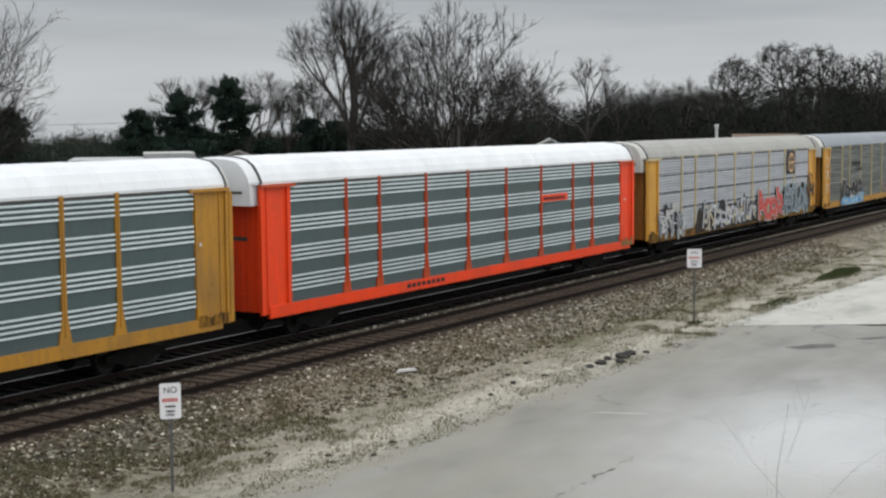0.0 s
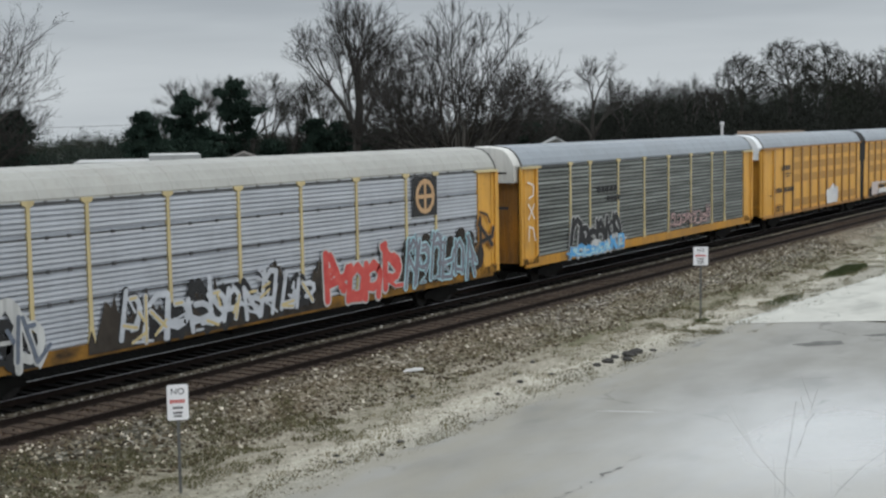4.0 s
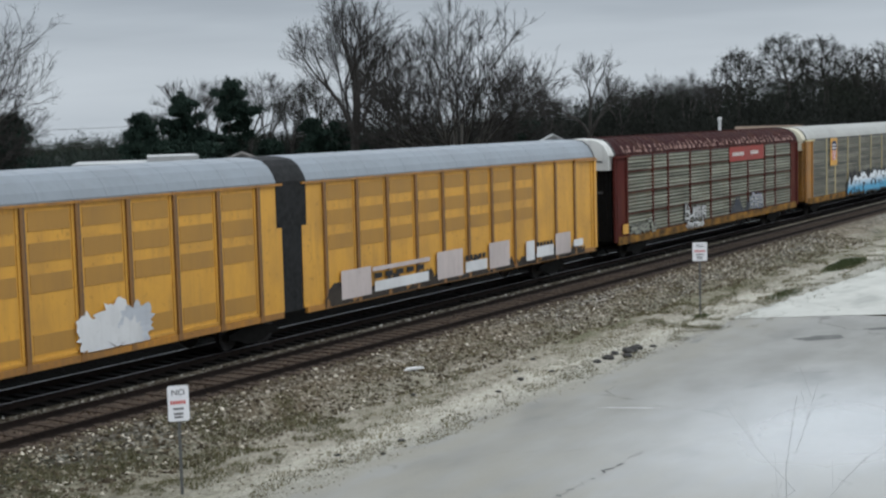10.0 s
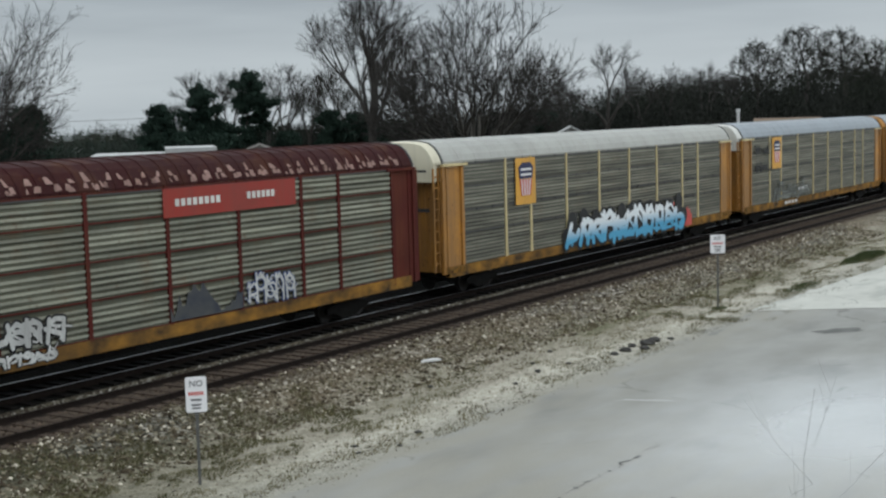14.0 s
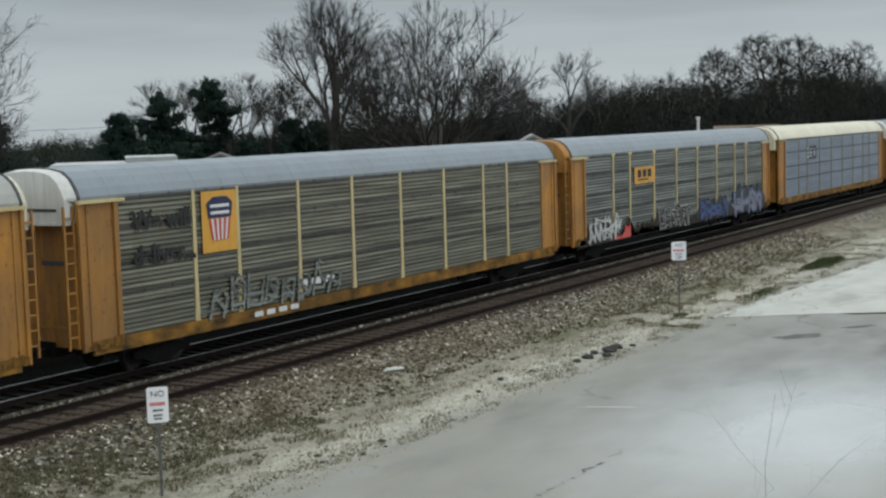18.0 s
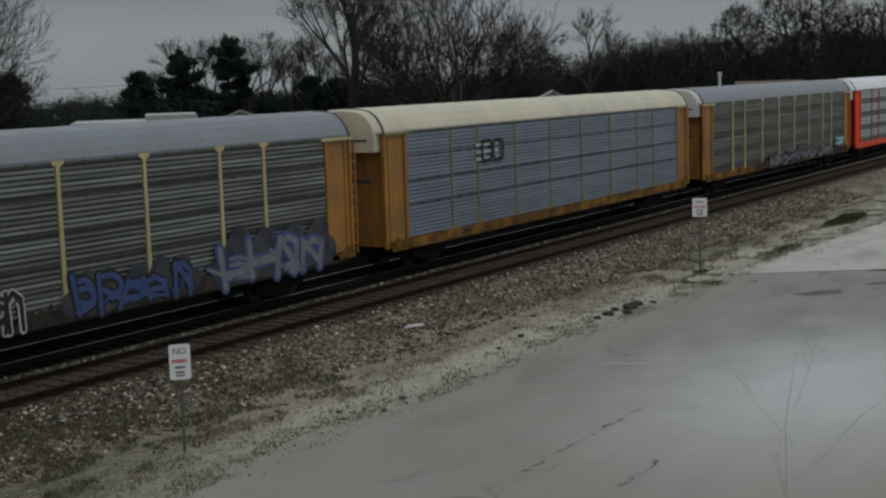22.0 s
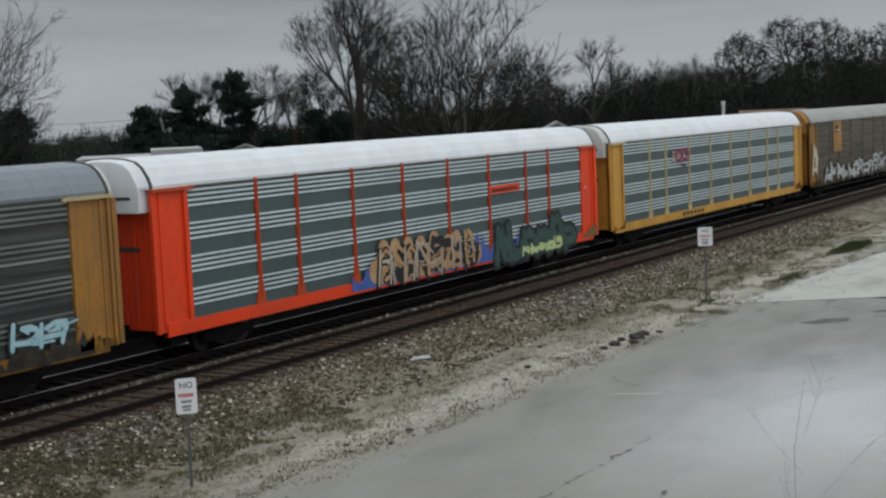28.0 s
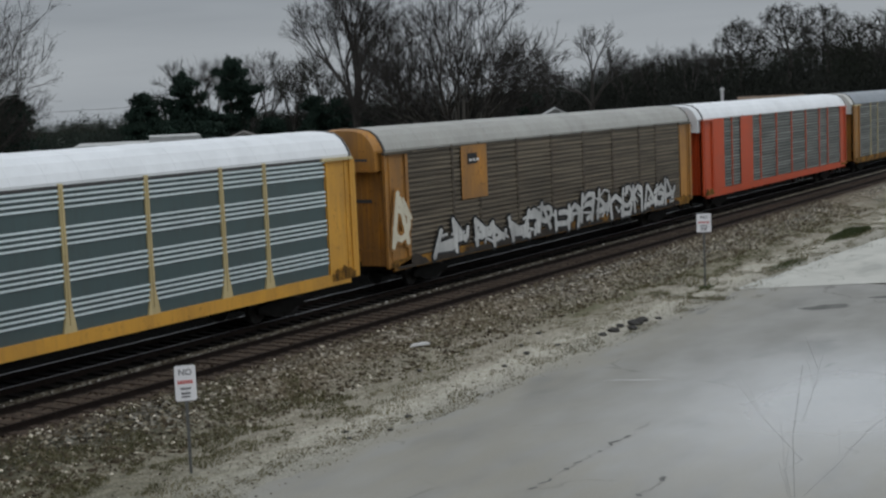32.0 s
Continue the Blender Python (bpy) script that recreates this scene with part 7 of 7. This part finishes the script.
def pine(x, y, height, width, seedv, base=0.25):
    """Pine with a bare lower trunk and flat ragged plates of needles on a few strong boughs."""
    rng = random.Random(seedv)
    root = thing("pine_tree", "dark ragged pine tree behind the tracks", "tree", pose(x, y, ground_height(x, y)), "trees behind the tracks")
    vs, fs, cv, cf, ends = [], [], [], [], []
    pts = [Vector((rng.gauss(0, 0.12) * i / 3, rng.gauss(0, 0.12) * i / 3, -0.3 + (height + 0.1) * i / 7)) for i in range(8)]
    limb(vs, fs, pts, [0.24 * (1 - i / 7.6) + 0.02 for i in range(8)], 7)
    z = height * base
    while z < height * 0.97:
        f = (z / height - base) / (1 - base)
        reach = width * 0.55 * (1 - f) ** 0.7 * (0.75 + 0.25 * min(1, f * 4)) + 0.25
        a0 = rng.uniform(0, 6.283)
        for k in range(5):
            if rng.random() < 0.22:
                continue
            a = a0 + k * 1.257 + rng.uniform(-0.45, 0.45)
            r = max(0.25, reach * rng.uniform(0.45, 1.3))
            p = Vector((0, 0, z))
            q = Vector((r * math.cos(a), r * math.sin(a), z + r * rng.uniform(0.0, 0.35)))
            limb(cv, cf, [p, p.lerp(q, 0.5) - Vector((0, 0, 0.08 * r)), q], [0.06, 0.04, 0.015], 3)
            plates = max(3, int(r * 4.2))
            for m in range(plates):
                t = 0.3 + 0.72 * m / max(1, plates - 1)
                c = p.lerp(q, t)
                side = Vector((-math.sin(a), math.cos(a), 0)) * rng.gauss(0, 0.22 * r * (1.1 - t) + 0.1)
                for n_c in range(5):
                    ends.append(c + side + Vector((rng.gauss(0, 0.17), rng.gauss(0, 0.17), rng.gauss(0.1, 0.07))))
        z += height * 0.066 * rng.uniform(0.75, 1.35) * (1.15 - 0.4 * f)
    for m in range(8):
        ends.append(Vector((rng.gauss(0, 0.08), rng.gauss(0, 0.08), height - 0.12 * m)))
    part("trunk", numpy_mesh("trunk", vs, fs, "bark", True), None, root)
    part("boughs", numpy_mesh("boughs", cv, cf, "bark"), None, root)
    part("needles", leaf_mesh(ends, 20, 0.19, 0.16, seedv, "needle", 0.36, True), None, root, "dark green needles")
    return root


def polar(az, r):
    return EYE[0] + r * math.sin(radians(az)), EYE[1] + r * math.cos(radians(az))


def woods(name, label, spots, seedv, mat, variants, leaves=0):
    """Far trees of a wood, joined; each is one of a few grown forms, turned and scaled."""
    forms = []
    for k in range(variants):
        tv, tf, cv, cf, ends = branch_tree(seedv + k, 10, 3, 0.4, 0.2, 0.15, (9, 5, 4), 0.7, fork=2.0)
        forms.append((np.array(tv + cv) / 10, [tuple(f) for f in tf] + [tuple(i + len(tv) for i in f) for f in cf], [e / 10 for e in ends]))
    rng = random.Random(seedv)
    allv, allf, o, tips = [], [], 0, []
    for x, y, h in spots:
        v, f, ends = forms[rng.randrange(variants)]
        a = rng.uniform(0, 6.283)
        w = h * rng.uniform(0.8, 1.25)
        m = np.array([[math.cos(a) * w, -math.sin(a) * w, 0], [math.sin(a) * w, math.cos(a) * w, 0], [0, 0, h]])
        g = np.array([x, y, ground_height(x, y) - 0.2])
        allv.append(v @ m.T + g)
        allf.extend(tuple(i + o for i in fc) for fc in f)
        o += len(v)
        tips.extend(Vector((m @ np.array(tuple(e))) + g) for e in ends[::4])
    ob = tagged(new(name, numpy_mesh(name, np.concatenate(allv), allf, mat)), label, "woodland", kind="stuff")
    if leaves:
        tagged(new(name + "_leaves", leaf_mesh(tips, leaves, 0.5, 0.11, seedv, "bud")), "sparse olive spring leaves of the wood", "foliage", kind="stuff")
    return ob


# the two large many-stemmed trees
x, y = polar(54.5, 128)
bare_tree("tall bare tree with a rounded crown behind the train", x, y, 11, 20.8, 5.0, 5.6, 6, 0.42, (4, 3, 3, 3), 0.022, 0.26, 5)
x, y = polar(58.75, 122)
bare_tree("broad bare tree with many pale stems fanning out", x, y, 23, 17.3, 9.1, 1.6, 25, 1.1, (3, 3, 3, 3), 0.023, 0.2, 5, "bark_pale")
x, y = polar(56.4, 134)
bare_tree("bare tree between the two large ones", x, y, 29, 13.6, 4.0, 4.0, 4, 0.5, (3, 3, 3, 3), 0.02, 0.17, 3)
x, y = polar(38.9, 96)
bare_tree("bare tree with spreading limbs at the field's edge", x, y, 31, 15.2, 3.6, 2.0, 7, 0.5, (3, 3, 3, 3), 0.016, 0.16, 5)
x, y = polar(37.6, 92)
bare_tree("bare tree with spreading limbs at the field's edge", x, y, 33, 16.6, 3.8, 2.0, 6, 0.5, (3, 3, 3, 3), 0.016, 0.16, 5)
x, y = polar(64.3, 150)
bare_tree("forked bare tree before the wood", x, y, 37, 14.0, 3.8, 5.0, 3, 0.55, (3, 3, 3, 3), 0.024, 0.2, 3)
for az, r, h, sd in ((47.9, 150, 13.8, 41), (48.7, 158, 13.6, 42), (50.2, 150, 13.4, 43), (50.9, 145, 13.4, 44), (51.9, 140, 12.6, 45), (46.6, 160, 10.0, 46), (52.9, 150, 13.6, 47), (53.4, 142, 11.8, 52), (61.2, 150, 11.6, 53), (62.6, 158, 11.8, 54), (65.6, 160, 12.4, 48), (66.8, 165, 12.0, 49), (68.3, 170, 11.8, 50), (69.4, 168, 12.0, 51)):
    x, y = polar(az, r)
    bare_tree("slender bare tree in the hedgerow", x, y, sd, h, 1.7 + 0.4 * (sd % 3), h * 0.42, 3, 0.42, (3, 3, 2, 2), 0.022, 0.14, 4, leaves=4 if sd in (45, 47, 52) else 0)
for az, r, h, w, sd, b in ((49.4, 135, 12.0, 5.2, 61, 0.42), (47.45, 132, 10.8, 4.6, 62, 0.3), (45.8, 130, 8.6, 4.4, 63, 0.12), (46.9, 128, 6.2, 5.0, 64, 0.05), (48.3, 128, 5.6, 5.0, 69, 0.05), (52.7, 138, 7.6, 6.5, 65, 0.05), (53.9, 140, 7.4, 6.0, 66, 0.05), (40.6, 100, 8.0, 4.0, 67, 0.1), (39.2, 104, 7.4, 5.0, 59, 0.1), (61.9, 135, 6.8, 3.2, 68, 0.05), (51.0, 136, 5.6, 4.0, 60, 0.05)):
    x, y = polar(az, r)
    pine(x, y, h, w, sd, b)
sapling(-21.66, -24.6, 5.1, 3)
# spreading trees over the wood on the hill
for az, r, h, sd, wd in ((70.4, 200, 14.0, 71, 9.0), (72.2, 195, 15.6, 72, 10.0), (73.6, 190, 15.0, 73, 10.0), (75.0, 185, 13.2, 74, 9.0), (75.9, 180, 14.2, 75, 7.0)):
    x, y = polar(az, r)
    tree("bare_tree", "spreading tree with a flat crown of young leaves", x, y, h, sd, wd, "umbrella" if sd < 75 else "oval", 420, 1, leaves=12 if sd < 75 else 0, tip=0.03, reach=0.35, size=0.1, first_fork=0.5)
rng = random.Random(77)
spots = []
for i in range(170):
    az = rng.uniform(55, 80)
    r = rng.uniform(165, 300)
    x, y = polar(az, r)
    spots.append((x, y, rng.uniform(8.2, 10.2) * (0.86 if az < 61 else 1.0)))
woods("bare_wood", "leafless grey-brown wood on the rise", spots, 81, "brush", 4, 3)
spots = []
for i in range(60):
    az, r = rng.uniform(38, 54), rng.uniform(170, 320)
    x, y = polar(az, r)
    spots.append((x, y, rng.uniform(5.6, 7.4)))
woods("far_hedgerow", "low line of distant trees", spots, 91, "twig", 3, 8)


def brush(name, label, az0, az1, r0, r1, count, hmin, hmax, seedv, mat="brush"):
    """Tangled winter undergrowth: clumps of thin leaves of twig."""
    rng = random.Random(seedv)
    cs = []
    for i in range(count):
        x, y = polar(rng.uniform(az0, az1), rng.uniform(r0, r1))
        z = ground_height(x, y)
        h = rng.uniform(hmin, hmax) * (0.8 + 0.5 * noise.noise(Vector((x * 0.09, y * 0.09, seedv))) + 0.2 * noise.noise(Vector((x * 0.3, y * 0.3, seedv))))
        for k in range(5):
            cs.append(Vector((x + rng.gauss(0, 1.0), y + rng.gauss(0, 1.0), z + h * rng.random())))
    return tagged(new(name, leaf_mesh(cs, 24, 0.7, 0.34, seedv, mat, 0.12, True)), label, "undergrowth", kind="stuff")


brush("undergrowth", "brown tangle of undergrowth below the wood", 59.5, 80, 150, 240, 3600, 4.0, 9.4, 5)
brush("thicket", "grey-brown thicket between the large trees", 50.5, 60, 140, 170, 1000, 2.5, 8.0, 8)
brush("far_trees", "distant dark tree line", 36, 57, 210, 320, 1300, 4.0, 7.3, 9, "hedge")
brush("hedge", "dark hedge behind the buildings", 37, 51, 138, 190, 1500, 2.0, 5.9, 6, "hedge")


# ------------------------------------------------------------------ buildings behind the tracks
def flat_building(x, y, rz, w, d, h, wall, roof, label, steps=()):
    z = ground_height(x, y) - 0.1
    root = thing("building", label, "building", pose(x, y, z, 0, 0, rz))
    part("wall", Shape().box(-w / 2, w / 2, 0, d, 0, h), wall, root)
    part("roof", Shape().box(-w / 2 - 0.2, w / 2 + 0.2, -0.2, d + 0.2, h, h + 0.25), roof, root)
    for x0, x1, hh in steps:
        part("parapet", Shape().box(x0, x1, -0.1, d * 0.8, h + 0.25, h + 0.25 + hh), wall, root)
    for i in range(int(w / 4)):
        wd = part("window", Shape().box(-w / 2 + 1.2 + i * 4, -w / 2 + 2.6 + i * 4, -0.03, 0.02, 1.2, 2.4), "glass", root)
        part("frame", Shape().box(-w / 2 + 1.1 + i * 4, -w / 2 + 2.7 + i * 4, -0.05, -0.031, 2.4, 2.5), "white", wd)
    return root


def gable_house(x, y, rz, w, d, h, rise, wall, roof, label):
    z = ground_height(x, y) - 0.1
    root = thing("house", label, "house", pose(x, y, z, 0, 0, rz))
    part("wall", Shape().prism([(-w / 2, 0), (w / 2, 0), (w / 2, h), (0, h + rise), (-w / 2, h)], 0, d), wall, root)
    for s in (-1, 1):
        part("roof", Shape().prism([(0, h + rise + 0.02), (0, h + rise + 0.17), (s * (w / 2 + 0.4), h - 0.25), (s * (w / 2 + 0.4), h - 0.4)], -0.4, d + 0.4), roof, root)
    part("window", Shape().box(-0.04, 0.02, -0.6, 0.6, h * 0.45, h * 0.8), "glass", root)
    return root


x, y = polar(45.6, 96)
flat_building(x, y, -46, 8.4, 9, 4.4, "siding", "siding", "long white flat-roofed building behind the train", ((0.6, 4.1, 0.4),))
x, y = polar(49.8, 98)
gable_house(x, y, 40, 6.0, 8, 3.9, 0.9, "roof_grey_brown", "roof_grey_brown", "grey-brown low-roofed house beside the white building")
x, y = polar(42.4, 180)
gable_house(x, y, 40, 3.4, 6, 3.0, 1.4, "siding", "siding", "small pale gabled house among the trees")
x, y = polar(62.8, 112)
gable_house(x, y, 30, 2.2, 3, 4.75, 0.35, "siding", "siding", "pale shed roof showing over the train")
x, y = polar(70.4, 125)
gable_house(x, y, -71, 4.0, 5, 4.3, 0.7, "roof_brown", "roof_tan", "brown-roofed house below the wood")
x, y = polar(69.6, 120)
pole_ob = thing("vent_pipe", "white vent pipe standing by the house", "pipe", pose(x, y, ground_height(x, y)))
part("pipe", Shape().tube((0, 0, -0.2), (0, 0, 5.7), 0.14, 0.12, 10), "white", pole_ob)
part("cowl", Shape().tube((0, 0, 5.7), (0, 0, 5.95), 0.2, 0.16, 10), "white", pole_ob)

# utility line over the field
x0, y0 = polar(36.0, 130)
x1, y1 = polar(47.5, 150)
line_ob = thing("utility_line", "thin overhead wires on wooden poles", "power line", pose(0, 0, 0))
for px, py in ((x0, y0), (x1, y1)):
    part("pole", Shape().tube((px, py, ground_height(px, py) - 0.3), (px, py, 8.0), 0.14, 0.1, 8), "bark", line_ob)
for dz in (7.45,):
    wv, wf = [], []
    limb(wv, wf, [Vector((x0 + (x1 - x0) * i / 12, y0 + (y1 - y0) * i / 12, dz - 0.5 * (1 - (i / 6 - 1) ** 2))) for i in range(13)], [0.025] * 13, 4)
    part("wire", numpy_mesh("wire", wv, wf, "black"), None, line_ob)


# ------------------------------------------------------------------ movement
def motions():
    for car in TRAIN:
        start = car.matrix_basis.translation.x
        walk(car, [(t, pose(start - travelled(t), 0, 0)) for t in range(0, 33)])
        for part_ob in car.children_recursive:
            if part_ob.name.startswith("wheelset"):
                at = part_ob.matrix_basis.translation.copy()
                off = start + part_ob.parent.matrix_basis.translation.x
                # the wheels roll from frame to frame while their car passes
                seen = [k for k in range(0, 961) if -14 < off - travelled(k / 30) < 48] or [0]
                keys = sorted({0, 960, *range(seen[0], seen[-1] + 1)})
                roll = {k: -math.degrees(travelled(min(max(k, seen[0]), seen[-1]) / 30) / 0.42) for k in keys}
                walk(part_ob, [(k / 30, pose(*at, 0, roll[k], 0)) for k in keys])


motions()
